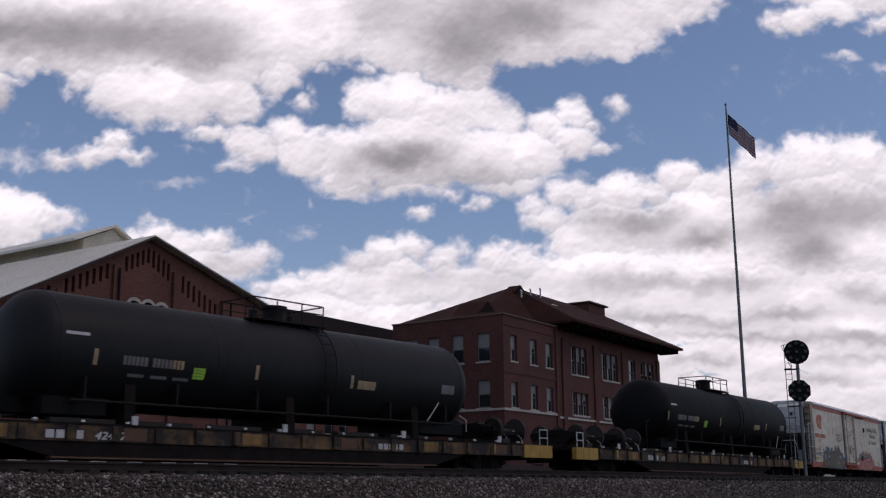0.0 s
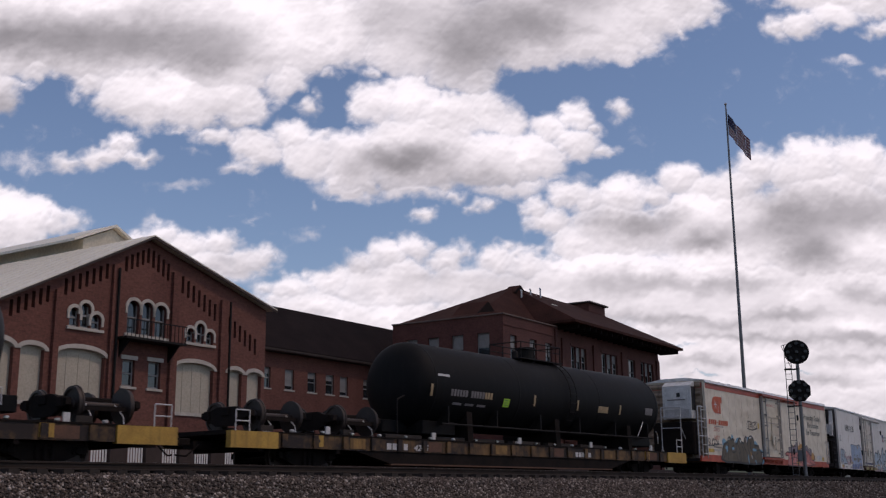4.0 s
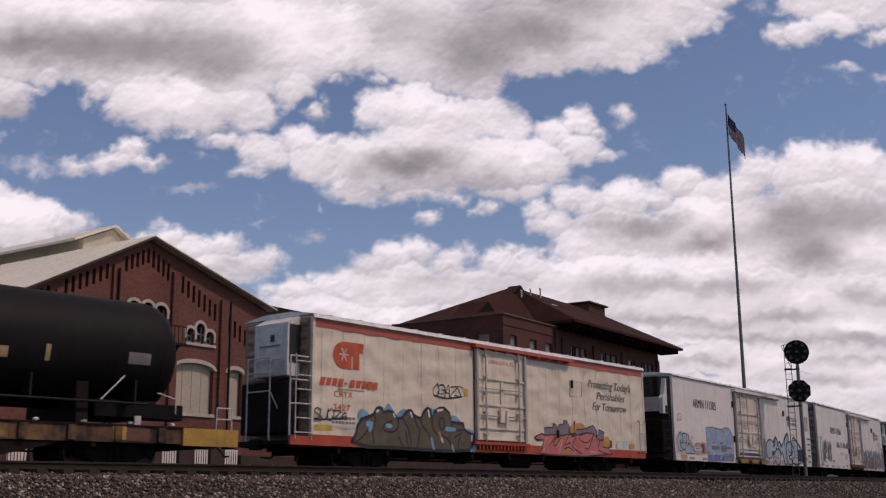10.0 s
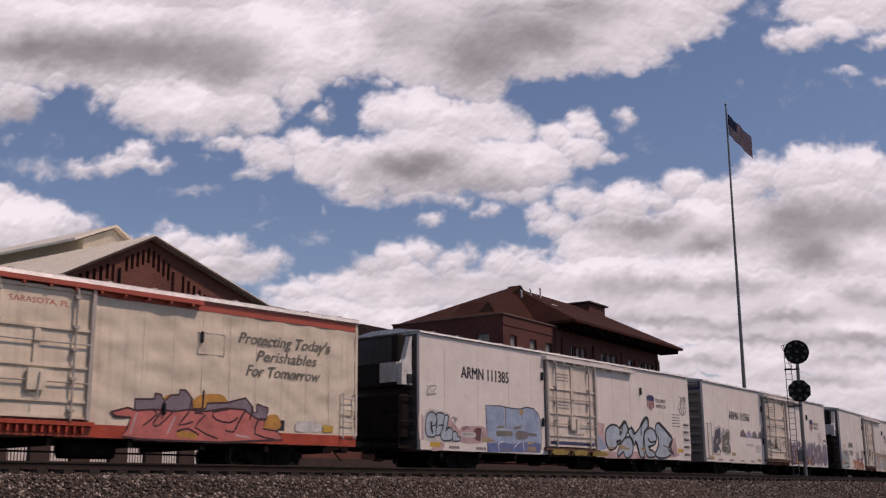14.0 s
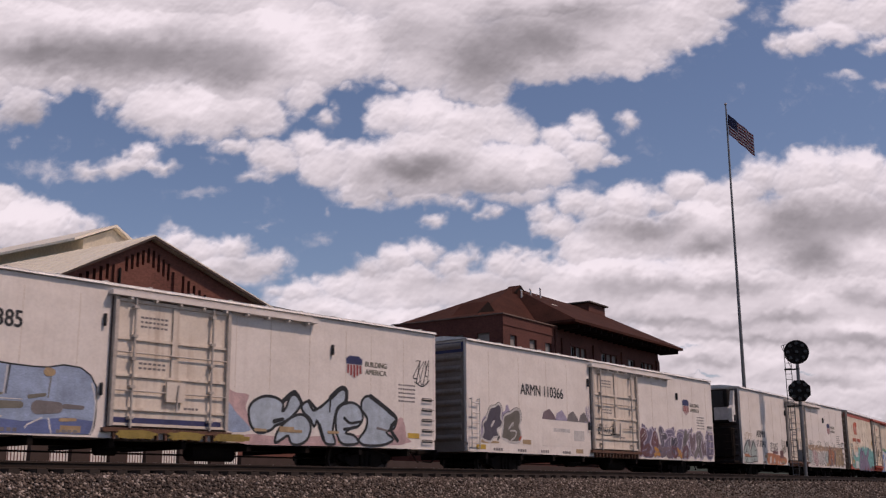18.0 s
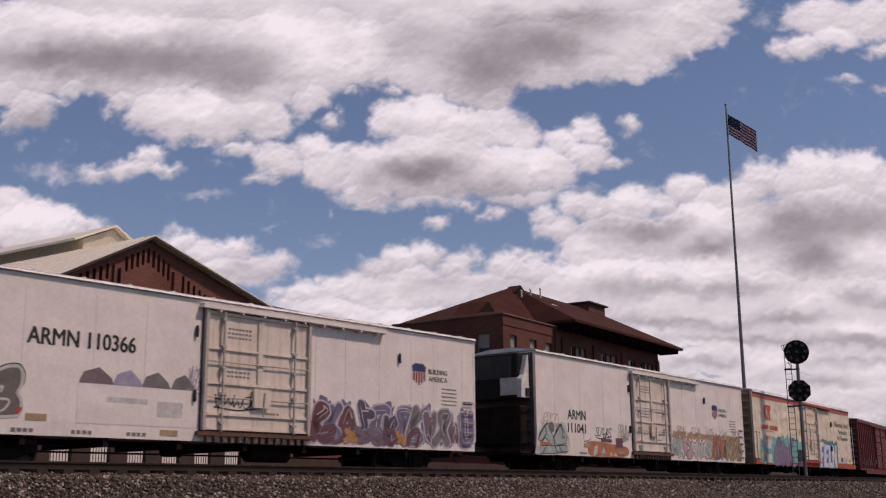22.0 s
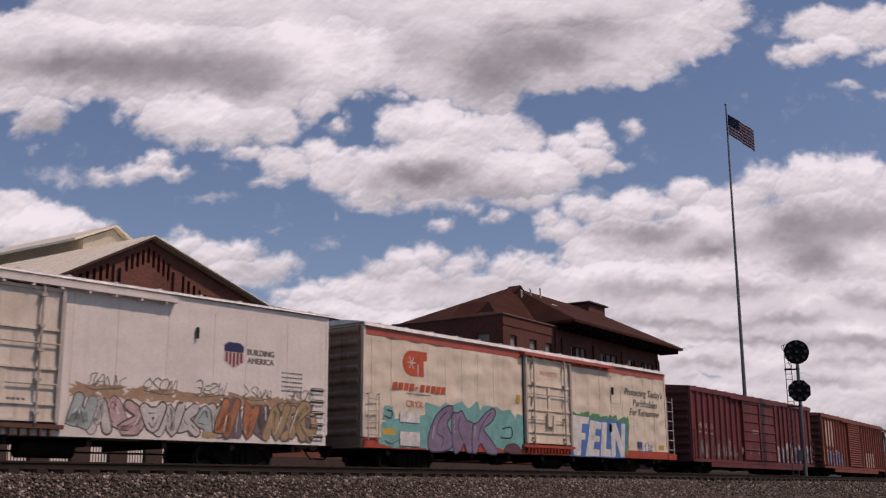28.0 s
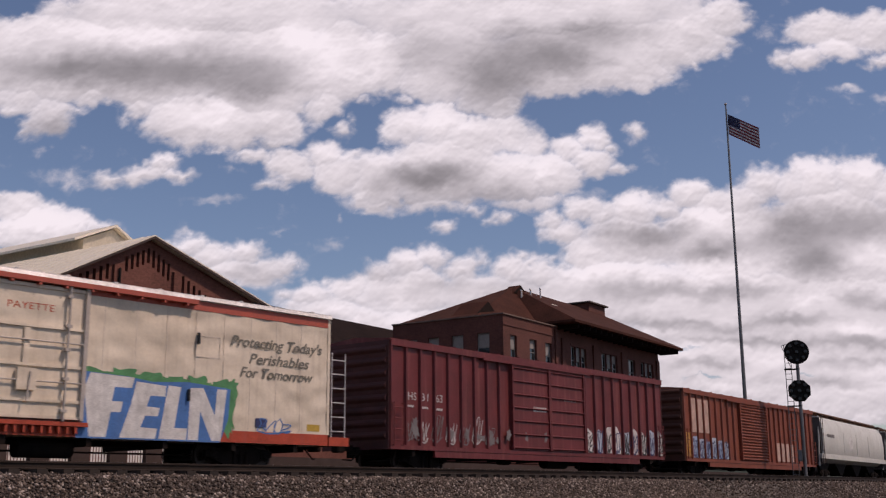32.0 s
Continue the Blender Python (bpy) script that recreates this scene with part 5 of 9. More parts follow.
def build_flag():
    cloth = (paint("flag_red", (0.20, 0.010, 0.028), 0.8), paint("flag_white", (0.62, 0.61, 0.64), 0.8), paint("flag_blue", (0.02, 0.025, 0.09), 0.8))
    flag = thing("flag", FLAG_AT, "red and white striped flag with starred blue canton on flagpole", "flag")
    for k in range(FLAG_N):
        bm = bmesh.new()
        bands = []
        drop = -0.95 * FLAG_W
        for i in range(13):
            top, foot = -FLAG_H * i / 13, -FLAG_H * (i + 1) / 13
            blue = k < 8 and i < 7
            for y in (0.0, 0.006):
                vs = [bm.verts.new((x, y, z + (drop if x else 0.0))) for x, z in ((0, foot), (FLAG_W + 0.012, foot), (FLAG_W + 0.012, top), (0, top))]
                bm.faces.new(vs if y else vs[::-1])
                bands.append(2 if blue else i % 2)
        if k < 8:
            for i in range(5):
                x, z = FLAG_W * 0.5, -FLAG_H * 7 / 13 * (i + 0.3 + 0.4 * (k % 2)) / 5
                for y in (-0.003, 0.009):
                    vs = [bm.verts.new((x + 0.032 * math.cos(a), y, z + drop * x / FLAG_W + 0.0122 * math.sin(a))) for a in (0.3, 1.9, 3.4, 5.0)]
                    bm.faces.new(vs)
                    bands.append(1)
        me = bpy.data.meshes.new("cloth_strip")
        bm.to_mesh(me)
        bm.free()
        for m in cloth:
            me.materials.append(m)
        me.polygons.foreach_set("material_index", bands)
        ob = new("cloth_strip", me)
        ob.parent = flag
        FLAG_STRIPS.append(ob)


build_flag()
# seconds, reach of the fly end to the side, and its fall in metres
WIND = ((0.0, 1.77, 1.71), (1.0, 2.43, 1.09), (2.0, 2.46, 1.64), (3.0, 1.50, 1.84), (5.5, 0.77, 1.78), (6.0, 0.45, 1.84), (7.0, 0.77, 1.84), (8.0, 1.93, 1.78),
        (9.0, 1.22, 1.71), (10.0, 0.55, 1.78), (11.0, 1.55, 1.84), (12.0, 1.66, 1.43), (13.0, 1.22, 1.84), (14.0, 1.38, 1.71), (16.5, 2.46, 1.71))
LATER_WIND = ((17.0, 2.43, 1.78), (18.0, 1.66, 1.58), (19.0, 1.93, 1.64), (20.0, 2.46, 1.30), (21.0, 2.43, 1.37), (22.0, 2.10, 1.37), (23.0, 2.46, 1.03), (24.0, 2.46, 1.16),
              (25.0, 2.32, 1.50), (25.5, 1.77, 1.23), (27.5, 2.43, 1.16), (28.0, 1.77, 1.37), (29.0, 0.66, 1.71), (30.0, 0.45, 1.71), (31.0, 1.10, 1.78), (31.5, 1.44, 1.64), (32.0, 2.46, 1.16))


def flag_poses(t, reach, fall):
    """Strip poses of a flag that hangs along a falling line, turned away from the pole by the wind, with a slow ripple."""
    turned = -math.acos(min(0.97, 0.65 * reach / (FLAG_W * FLAG_N)))
    out = []
    p = Vector((0.10, 0, 0))
    for k in range(FLAG_N):
        yaw = turned + 0.30 * min(1.0, k / 5) * math.sin(0.75 * k - 2.1 * t)
        out.append(Matrix.Translation(p) @ Matrix.Rotation(yaw, 4, "Z"))
        p = p + Vector((FLAG_W * math.cos(yaw), FLAG_W * math.sin(yaw), -1.6 * fall / FLAG_N))
    return out


# ---- the train ----
CARS, WHEELS = [], []
P_BLACK = paint("black", (0.02, 0.02, 0.022))
P_RED = paint("signal_red", (0.52, 0.075, 0.03))
P_ORANGE_RED = paint("orange_red", (0.62, 0.11, 0.035))
P_BROWN = paint("olive_brown", (0.135, 0.10, 0.06))
P_SKY = paint("sky_blue", (0.20, 0.42, 0.58))
P_PALE_BLUE = paint("pale_blue", (0.50, 0.60, 0.70))
P_BLOCK_BLUE = paint("block_blue", (0.36, 0.46, 0.64))
P_DEEP_BLUE = paint("deep_blue", (0.04, 0.045, 0.14))
P_SALMON = paint("salmon", (0.66, 0.20, 0.17))
P_MAUVE = paint("mauve_grey", (0.22, 0.16, 0.18))
P_AMBER = paint("amber", (0.62, 0.31, 0.06))
P_PINK = paint("pink", (0.62, 0.43, 0.43))
P_GREY = paint("warm_grey", (0.22, 0.20, 0.20))
P_LILAC = paint("lilac", (0.40, 0.36, 0.50))
P_PALE_LILAC = paint("pale_lilac_outline", (0.55, 0.50, 0.60))
P_PURPLE = paint("slate_purple", (0.20, 0.17, 0.26))
P_STRIPE = paint("shield_red", (0.34, 0.05, 0.05))
P_MAROON = paint("maroon", (0.17, 0.07, 0.075))
P_TEAL = paint("teal", (0.20, 0.50, 0.47))
P_SAGE = paint("sage_grey", (0.43, 0.52, 0.50))
P_RUST = paint("rust_orange", (0.52, 0.20, 0.09))
P_OCHRE = paint("ochre", (0.47, 0.34, 0.19))
P_WHITE = paint("bright_white", (0.80, 0.79, 0.76))
ROOF_WHITE = paint("fresh_roof_white", (0.90, 0.89, 0.86), 0.35)
P_CHALK = paint("chalk", (0.66, 0.64, 0.62))
P_BLUE = paint("royal_blue", (0.08, 0.22, 0.55))
P_GREEN = paint("leaf_green", (0.10, 0.33, 0.13))
P_YELLOW = paint("label_yellow", (0.68, 0.45, 0.06))
P_LIME = paint("lime", (0.45, 0.75, 0.06))
P_SLOGAN = paint("slogan_grey_green", (0.21, 0.20, 0.16))
P_JOINT = surf("panel_joint", (0.70, 0.62, 0.53), (0.58, 0.51, 0.43), 2, 20, 0.6)
P_LOW_BLUE = paint("low_block_blue", (0.15, 0.20, 0.42))
PIECE_BLUE = paint("chalky_pale_blue", (0.46, 0.55, 0.64))
MAUVE_FILL = paint("mauve_letters", (0.26, 0.21, 0.25))
DARK_LINE = paint("dark_brown_line", (0.07, 0.025, 0.03))
BUBBLE_DARK = paint("bubble_slate", (0.10, 0.085, 0.115))
BUBBLE_OLIVE = paint("bubble_olive", (0.17, 0.155, 0.13))
LILAC_FILL = paint("dusty_lilac", (0.27, 0.21, 0.32))
INK = paint("ink_purple", (0.05, 0.035, 0.08))
DRAB = paint("drab_brown", (0.16, 0.12, 0.085))
P_SEAM = surf("door_fittings", (0.50, 0.46, 0.42), (0.40, 0.36, 0.32), 2, 20, 0.6)
P_RUSTY = surf("rusty_fittings", (0.15, 0.07, 0.04), (0.09, 0.05, 0.035), 3, 30, 0.8)
DOOR_WHITE = surf("stained_door_paint", (0.76, 0.69, 0.60), (0.62, 0.54, 0.45), 1.0, 14, 0.5, grain=0.06, streak=(0.36, 0.25, 0.17, 0.5))
P_DOOR_EDGE = surf("dark_door_edge", (0.07, 0.05, 0.042), (0.12, 0.08, 0.06), 2, 20, 0.8)
UNDER = surf("dark_underframe", (0.010, 0.008, 0.0075), (0.024, 0.017, 0.014), 2, 30, 0.85, spec=0.12)
WHEEL = surf("worn_wheel_steel", (0.03, 0.022, 0.019), (0.055, 0.038, 0.032), 4, 30, 0.55, metal=0.3)
# End sheets: base colours darker than the sides of their cars.
REEFER_END = surf("brown_end_sheet", (0.36, 0.27, 0.19), (0.22, 0.16, 0.11), 0.8, 18, 0.7, streak=(0.10, 0.08, 0.07, 0.7))
PALE_END = surf("grey_brown_end", (0.32, 0.28, 0.245), (0.22, 0.19, 0.165), 0.7, 16, 0.6, streak=(0.2, 0.16, 0.13, 0.5))
DARK_END = surf("dark_end_sheet", (0.11, 0.09, 0.085), (0.05, 0.042, 0.04), 0.8, 18, 0.7)


def wheelset_mesh(r=0.457):
    bm = bmesh.new()
    for y in (-0.72, 0.72):
        s = 1 if y > 0 else -1
        lathe(bm, ((y - 0.065 * s, r + 0.025), (y - 0.03 * s, r + 0.022), (y - 0.025 * s, r), (y + 0.065 * s, r - 0.004), (y + 0.07 * s, r - 0.07), (y + 0.03 * s, r - 0.08), (y + 0.025 * s, 0.16), (y + 0.075 * s, 0.13), (y + 0.075 * s, 0.07)), "y", 28)
    lathe(bm, ((-1.02, 0.07), (-0.78, 0.075), (-0.6, 0.085), (0, 0.075), (0.6, 0.085), (0.78, 0.075), (1.02, 0.07)), "y", 12)
    for a in range(6):
        t = a * math.pi / 3
        for y in (-0.755, 0.745):
            box(bm, 0.27 * math.cos(t) - 0.02, 0.27 * math.cos(t) + 0.02, y, y + 0.01, 0.27 * math.sin(t) - 0.02, 0.27 * math.sin(t) + 0.02)
    bmesh.ops.recalc_face_normals(bm, faces=bm.faces[:])
    me = bpy.data.meshes.new("wheelset")
    bm.to_mesh(me)
    bm.free()
    me.materials.append(WHEEL)
    me.polygons.foreach_set("use_smooth", [True] * len(me.polygons))
    me.set_sharp_from_angle(angle=radians(35))
    return me


WHEELSET = wheelset_mesh()


def side_frame(bm, y):
    """A cast bogie side frame with its spring window."""
    t = 0.07
    for pts in (((-1.15, 0.42), (-0.86, 0.34), (-0.45, 0.16), (0.45, 0.16), (0.86, 0.34), (1.15, 0.42), (1.15, 0.58), (0.8, 0.60), (0.42, 0.72), (-0.42, 0.72), (-0.8, 0.60), (-1.15, 0.58)),):
        prism(bm, [(x, z) for x, z in pts], y - t, y + t)
    for x in (-0.87, 0.87):
        box(bm, x - 0.14, x + 0.14, y - 0.11, y + 0.11, 0.36, 0.62, 0.02)
        lathe(bm, ((y - 0.15, 0.08), (y - 0.12, 0.10), (y + 0.1, 0.10)), "y", 10, (x, 0, 0.46))
    for x in (-0.2, 0.0, 0.2):
        rod(bm, (x, y - 0.09, 0.22), (x, y - 0.09, 0.62), 0.06, 8)


def bogie_mesh():
    bm = bmesh.new()
    side_frame(bm, -0.99)
    side_frame(bm, 0.99)
    box(bm, -0.2, 0.2, -1.1, 1.1, 0.45, 0.72, 0.03)
    box(bm, -1.2, -1.12, -0.8, 0.8, 0.3, 0.42)
    box(bm, 1.12, 1.2, -0.8, 0.8, 0.3, 0.42)
    bmesh.ops.recalc_face_normals(bm, faces=bm.faces[:])
    me = bpy.data.meshes.new("bogie")
    bm.to_mesh(me)
    bm.free()
    me.materials.append(UNDER)
    return me


BOGIE = bogie_mesh()


def running_gear(car, half, centres, sill=(0.38, 0.80)):
    """Bogies, wheelsets and couplers, with the centre sill; heights over the rail."""
    for x in (-centres, centres):
        share("bogie", BOGIE, car, pose(x, 0, RAIL))
        for dx in (-0.87, 0.87):
            WHEELS.append((share("wheelset", WHEELSET, car, pose(x + dx, 0, RAIL + 0.457)), x + dx))
    slab("centre_sill", (-half - 0.2, half + 0.2, -0.22, 0.22, RAIL + sill[0] + 0.25, RAIL + sill[1] + 0.05), UNDER, car)
    for d in (-1, 1):
        def coupler(bm):
            x = d * (half + 0.2)
            box(bm, min(x, x + d * 0.55), max(x, x + d * 0.55), -0.09, 0.09, RAIL + 0.72, RAIL + 0.92, 0.02)
            box(bm, min(x + d * 0.45, x + d * 0.78), max(x + d * 0.45, x + d * 0.78), -0.17, 0.17, RAIL + 0.66, RAIL + 0.98, 0.04)
        one("coupler", coupler, UNDER, car)
        one("brake_hose", lambda bm: [rod(bm, a, b, 0.025, 6) for a, b in (((d * (half + 0.1), -0.35, RAIL + 0.75), (d * (half + 0.5), -0.3, RAIL + 0.42)), ((d * (half + 0.5), -0.3, RAIL + 0.42), (d * (half + 0.75), -0.12, RAIL + 0.45)))], UNDER, car)


def under_gear(car, half):
    """Brake cylinder, reservoir, rods and floor beams."""
    one("brake_reservoir", lambda bm: lathe(bm, ((-1.0, 0.1), (-0.95, 0.24), (0.5, 0.24), (0.55, 0.1)), "x", 16, (1.6, -0.75, RAIL + 0.52)), UNDER, car)
    one("brake_cylinder", lambda bm: lathe(bm, ((-0.35, 0.12), (-0.3, 0.17), (0.25, 0.17), (0.3, 0.06), (0.75, 0.05)), "x", 14, (-1.8, -0.6, RAIL + 0.55)), UNDER, car)
    one("brake_rod", lambda bm: rod(bm, (-half + 3, -0.5, RAIL + 0.45), (half - 3, -0.45, RAIL + 0.45), 0.025, 6), UNDER, car)
    for k in range(9):
        x = -half + 1.2 + k * (2 * half - 2.4) / 8
        slab("cross_bearer", (x - 0.07, x + 0.07, -HALF + 0.06, HALF - 0.06, 1.18, 1.42), UNDER, car)


def side_sheet(half, z0, z1, quilt, y, cell=(1.16, 0.78)):
    """A side sheet of shallow pillowed bays between its posts."""
    nx, nz = (int(2 * half / 0.16), 24) if quilt else (40, 4)
    bm = bmesh.new()
    rows = []
    for j in range(nz + 1):
        z = z0 + (z1 - z0) * j / nz
        row = []
        for i in range(nx + 1):
            x = -half + 2 * half * i / nx
            d = quilt * math.sin(math.pi * x / cell[0]) ** 2 * (0.55 + 0.45 * math.sin(2 * math.pi * (z - 0.11 * x) / cell[1] + math.sin(x * 1.7)))
            row.append(bm.verts.new((x, y + (d if y < 0 else -d), z)))
        rows.append(row)
    for j in range(nz):
        for i in range(nx):
            bm.faces.new((rows[j][i], rows[j][i + 1], rows[j + 1][i + 1], rows[j + 1][i]))
    return bm


def ladder(car, x0, x1, z0, z1, n, mat, out=0.10, y=-HALF, uprights=True):
    lad = None
    yy = y - out
    def frame_(bm):
        for x in (x0, x1):
            rod(bm, (x, yy, z0), (x, yy, z1), 0.022, 6)
            for z in (z0 + 0.04, z1 - 0.04):
                rod(bm, (x, yy, z), (x, y + 0.02, z), 0.018, 6)
    if uprights:
        lad = one("ladder", frame_, mat, car)
    for k in range(n):
        z = z0 + (z1 - z0) * (k + 0.5) / n
        def rung(bm):
            rod(bm, (x0, yy, z), (x1, yy, z), 0.018, 6)
            if not uprights:
                for x in (x0, x1):
                    rod(bm, (x, yy, z), (x, y + 0.02, z), 0.018, 6)
        one("rung", rung, mat, lad if lad else car)


def plug_door(car, x0, x1, z0, z1, mat, hard, rail_to, rail_mat, y=-HALF):
    """A sliding plug door: recessed leaf, frame bars, locking bars, latch box and overhead track."""
    leaf = slab("door", (x0, x1, y - 0.05, y - 0.012, z0, z1), mat, car, "sliding plug door with locking bars")
    w, h = x1 - x0, z1 - z0
    low_mat = P_RED if rail_mat is RED_TRIM else P_RUSTY
    slab("door_gasket", (x0 - 0.09, x1 + 0.09, y - 0.03, y - 0.011, z0 - 0.05, z1 + 0.028), P_DOOR_EDGE, leaf, "thin dark frame round the door leaf")
    for x in (x0, x1):
        slab("door_post", (x - 0.05, x + 0.05, y - 0.15, y - 0.013, z0 - 0.02, z1 + 0.02), hard, leaf)
    for x in (x0 + w * 0.15, x0 + w * 0.84):
        one("locking_bar", lambda bm: rod(bm, (x, y - 0.16, z0 - 0.05), (x, y - 0.16, z1 + 0.02), 0.032, 8), hard, leaf)
        for f in (0.06, 0.3, 0.52, 0.7, 0.93):
            slab("bar_guide", (x - 0.07, x + 0.07, y - 0.20, y - 0.052, z0 + h * f - 0.035, z0 + h * f + 0.035), hard, leaf)
    for f in (0.0, 0.12, 0.38, 0.67, 0.97):
        slab("door_rib", (x0 + 0.05, x1 - 0.05, y - 0.10, y - 0.052, z0 + h * f, z0 + h * f + 0.07), mat, leaf)
    slab("door_rib", (x0 + w * 0.485, x0 + w * 0.535, y - 0.099, y - 0.053, z0 + h * 0.39, z0 + h * (0.665 if rail_mat is RED_TRIM else 0.965)), mat, leaf)
    for f in (0.57, 0.27):
        one("cross_rod", lambda bm: rod(bm, (x0 + 0.05, y - 0.13, z0 + h * f), (x1 - 0.05, y - 0.13, z0 + h * f), 0.02, 6), hard, leaf)
    latch = slab("latch_box", (x0 + w * 0.44, x0 + w * 0.60, y - 0.18, y - 0.10, z0 + h * 0.20, z0 + h * 0.36), mat, leaf)
    one("latch_handle", lambda bm: [rod(bm, a, b, 0.022, 6) for a, b in (((x0 + w * 0.54, y - 0.21, z0 + h * 0.33), (x0 + w * 0.52, y - 0.21, z0 + h * 0.12)), ((x0 + w * 0.54, y - 0.21, z0 + h * 0.33), (x0 + w * 0.54, y - 0.17, z0 + h * 0.33)))], hard, latch)
    tr = slab("door_track", (x0 - 0.2, rail_to, y - 0.22, y - 0.012, z1 + 0.03, z1 + 0.15), rail_mat, car)
    for k in range(9):
        x = x0 + (rail_to - x0) * (k + 0.5) / 9
        slab("track_bracket", (x - 0.03, x + 0.03, y - 0.21, y - 0.013, z1 - 0.04, z1 + 0.026), rail_mat, tr)
    slab("door_sill", (x0 - 0.2, x1 + 0.2, y - 0.14, y - 0.012, z0 - 0.16, z0 - 0.06), low_mat, car)
    for k in range(14):
        x = x0 + w * (k + 0.5) / 14
        slab("sill_gusset", (x - 0.03, x + 0.03, y - 0.12, y - 0.014, z0 - 0.34, z0 - 0.17), low_mat, car)


def reefer(name, s0, s1, label, side, trim, quilt, band, end_mat, hard):
    """An insulated van: body, posts, doors, ladders; heights over the lens."""
    c, h = (s0 + s1) / 2, (s1 - s0) / 2
    car = thing(name, along(c - run(0), HALF), label, "freight car", "freight train")
    z0, z1 = 1.40, 5.33
    core = slab("body", (-h, h, -HALF + 0.07, HALF - 0.03, z0, z1 - 0.02), side, car, bevel=0.02)
    part("side_sheet", side_sheet(h, z0 + 0.32, z1 - 0.1, quilt, -HALF), side, car, smooth=True)
    part("side_sheet", side_sheet(h, z0 + 0.32, z1 - 0.1, 0.0, HALF), side, car, smooth=True)
    slab("side_sill", (-h, h, -HALF - 0.0015, -HALF + 0.028, z0, z0 + 0.318), band, car)
    slab("side_sill", (-h, h, HALF - 0.028, HALF + 0.012, z0, z0 + 0.318), band, car)
    for d in (-1, 1):
        slab("corner_post", (d * h - 0.05, d * h + 0.05, -HALF - 0.008, -HALF + 0.10, z0 + 0.32, z1 - 0.1), side, car)
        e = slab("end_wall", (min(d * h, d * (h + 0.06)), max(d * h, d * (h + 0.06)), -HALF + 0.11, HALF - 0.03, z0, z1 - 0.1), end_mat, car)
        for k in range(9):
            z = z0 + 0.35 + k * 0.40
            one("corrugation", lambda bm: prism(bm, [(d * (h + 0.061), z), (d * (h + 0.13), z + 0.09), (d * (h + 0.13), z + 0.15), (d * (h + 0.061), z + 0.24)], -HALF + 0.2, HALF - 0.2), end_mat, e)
    def roof(bm):
        prism(bm, [(-HALF - 0.03, z1 - 0.02), (HALF + 0.03, z1 - 0.02), (HALF + 0.03, z1), (0.6, z1 + 0.14), (-0.6, z1 + 0.14), (-HALF - 0.03, z1)], -h - 0.08, h + 0.08, "x")
    rf = one("roof", roof, ROOF_WHITE, car, "white sheet roof with a bright edge")
    one("eave_strip", lambda bm: prism(bm, [(-HALF - 0.085, z1 - (0.13 if trim else 0.075)), (-HALF - 0.006, z1 - (0.135 if trim else 0.08)), (-HALF - 0.006, z1 - 0.022), (-HALF - 0.032, z1 - 0.022)], -h - 0.06, h + 0.06, "x"), ROOF_WHITE, car)
    for k in range(15):
        x = -h + 0.7 + k * (2 * h - 1.4) / 14
        slab("roof_seam", (x - 0.05, x + 0.05, -HALF - 0.03, HALF + 0.03, z1 + 0.002, z1 + 0.03), P_WHITE, rf)
    if trim:
        slab("trim_band", (-h + 0.03, h - 0.03, -HALF - 0.007, -HALF - 0.002, z1 - 0.40, z1 - 0.15), trim, car, "faded red painted band under the eaves")
        slab("trim_band", (-h - 0.066, -h - 0.061, -HALF + 0.12, HALF - 0.04, z1 - 0.40, z1 - 0.15), trim, car)
    running_gear(car, h, 7.15)
    under_gear(car, h)
    CARS.append((car, c))
    return car, h


def joints(car, xs, z0=1.75, z1=4.95, lift=-0.001):
    for x in xs:
        slab("panel_joint", (x - 0.008, x + 0.008, -HALF - lift - 0.004, -HALF - lift, z0, z1), P_JOINT, car)


def hook(car, x, z):
    one("door_stop", lambda bm: box(bm, x - 0.035, x + 0.035, -HALF - 0.10, -HALF - 0.005, z - 0.16, z + 0.16, 0.02), P_BLACK, car)


def hatch(car, x0, x1, z0, z1):
    """A small flush hatch shown by its seam."""
    def seam(bm):
        for a, b, c, d in ((x0, x1, z0, z0 + 0.02), (x0, x1, z1 - 0.02, z1), (x0, x0 + 0.02, z0 + 0.02, z1 - 0.02), (x1 - 0.02, x1, z0 + 0.02, z1 - 0.02)):
            box(bm, a, b, -HALF - 0.006, -HALF + 0.02, c, d)
    one("hatch_seam", seam, P_JOINT, car, "thin seam of a flush hatch")


def snow_logo(car, x0, x1, z0, z1, seed):
    """A plain rounded orange-red emblem with pale strokes."""
    w, h = x1 - x0, z1 - z0
    pts = [(x1, z1), (x0 + w * 0.38, z1)] + [(x0 + w * 0.38 - w * 0.38 * math.sin(a), (z0 + z1) / 2 + h * 0.5 * math.cos(a)) for a in [math.pi * k / 12 for k in range(1, 12)]] + [(x0 + w * 0.38, z0), (x0 + w * 0.86, z0), (x0 + w * 0.86, z1 - h * 0.36), (x1 - w * 0.02, z1 - h * 0.36)]
    em = patch("emblem", car, HALF, pts, P_ORANGE_RED, "orange-red rounded emblem", 0.006)
    cx, cz = x0 + w * 0.36, z0 + h * 0.52
    bm = bmesh.new()
    for k in range(3):
        a = k * math.pi / 3
        ribbon(bm, [(cx - math.cos(a) * 0.2, cz - math.sin(a) * 0.2), (cx + math.cos(a) * 0.2, cz + math.sin(a) * 0.2)], 0.04, -HALF - 0.0068 - k * 0.0001)
    ribbon(bm, [(x0 + w * 0.62, z0), (x0 + w * 0.62, z0 + h * 0.45)], 0.05, -HALF - 0.0068)
    part("star_mark", bm, P_CHALK, em)


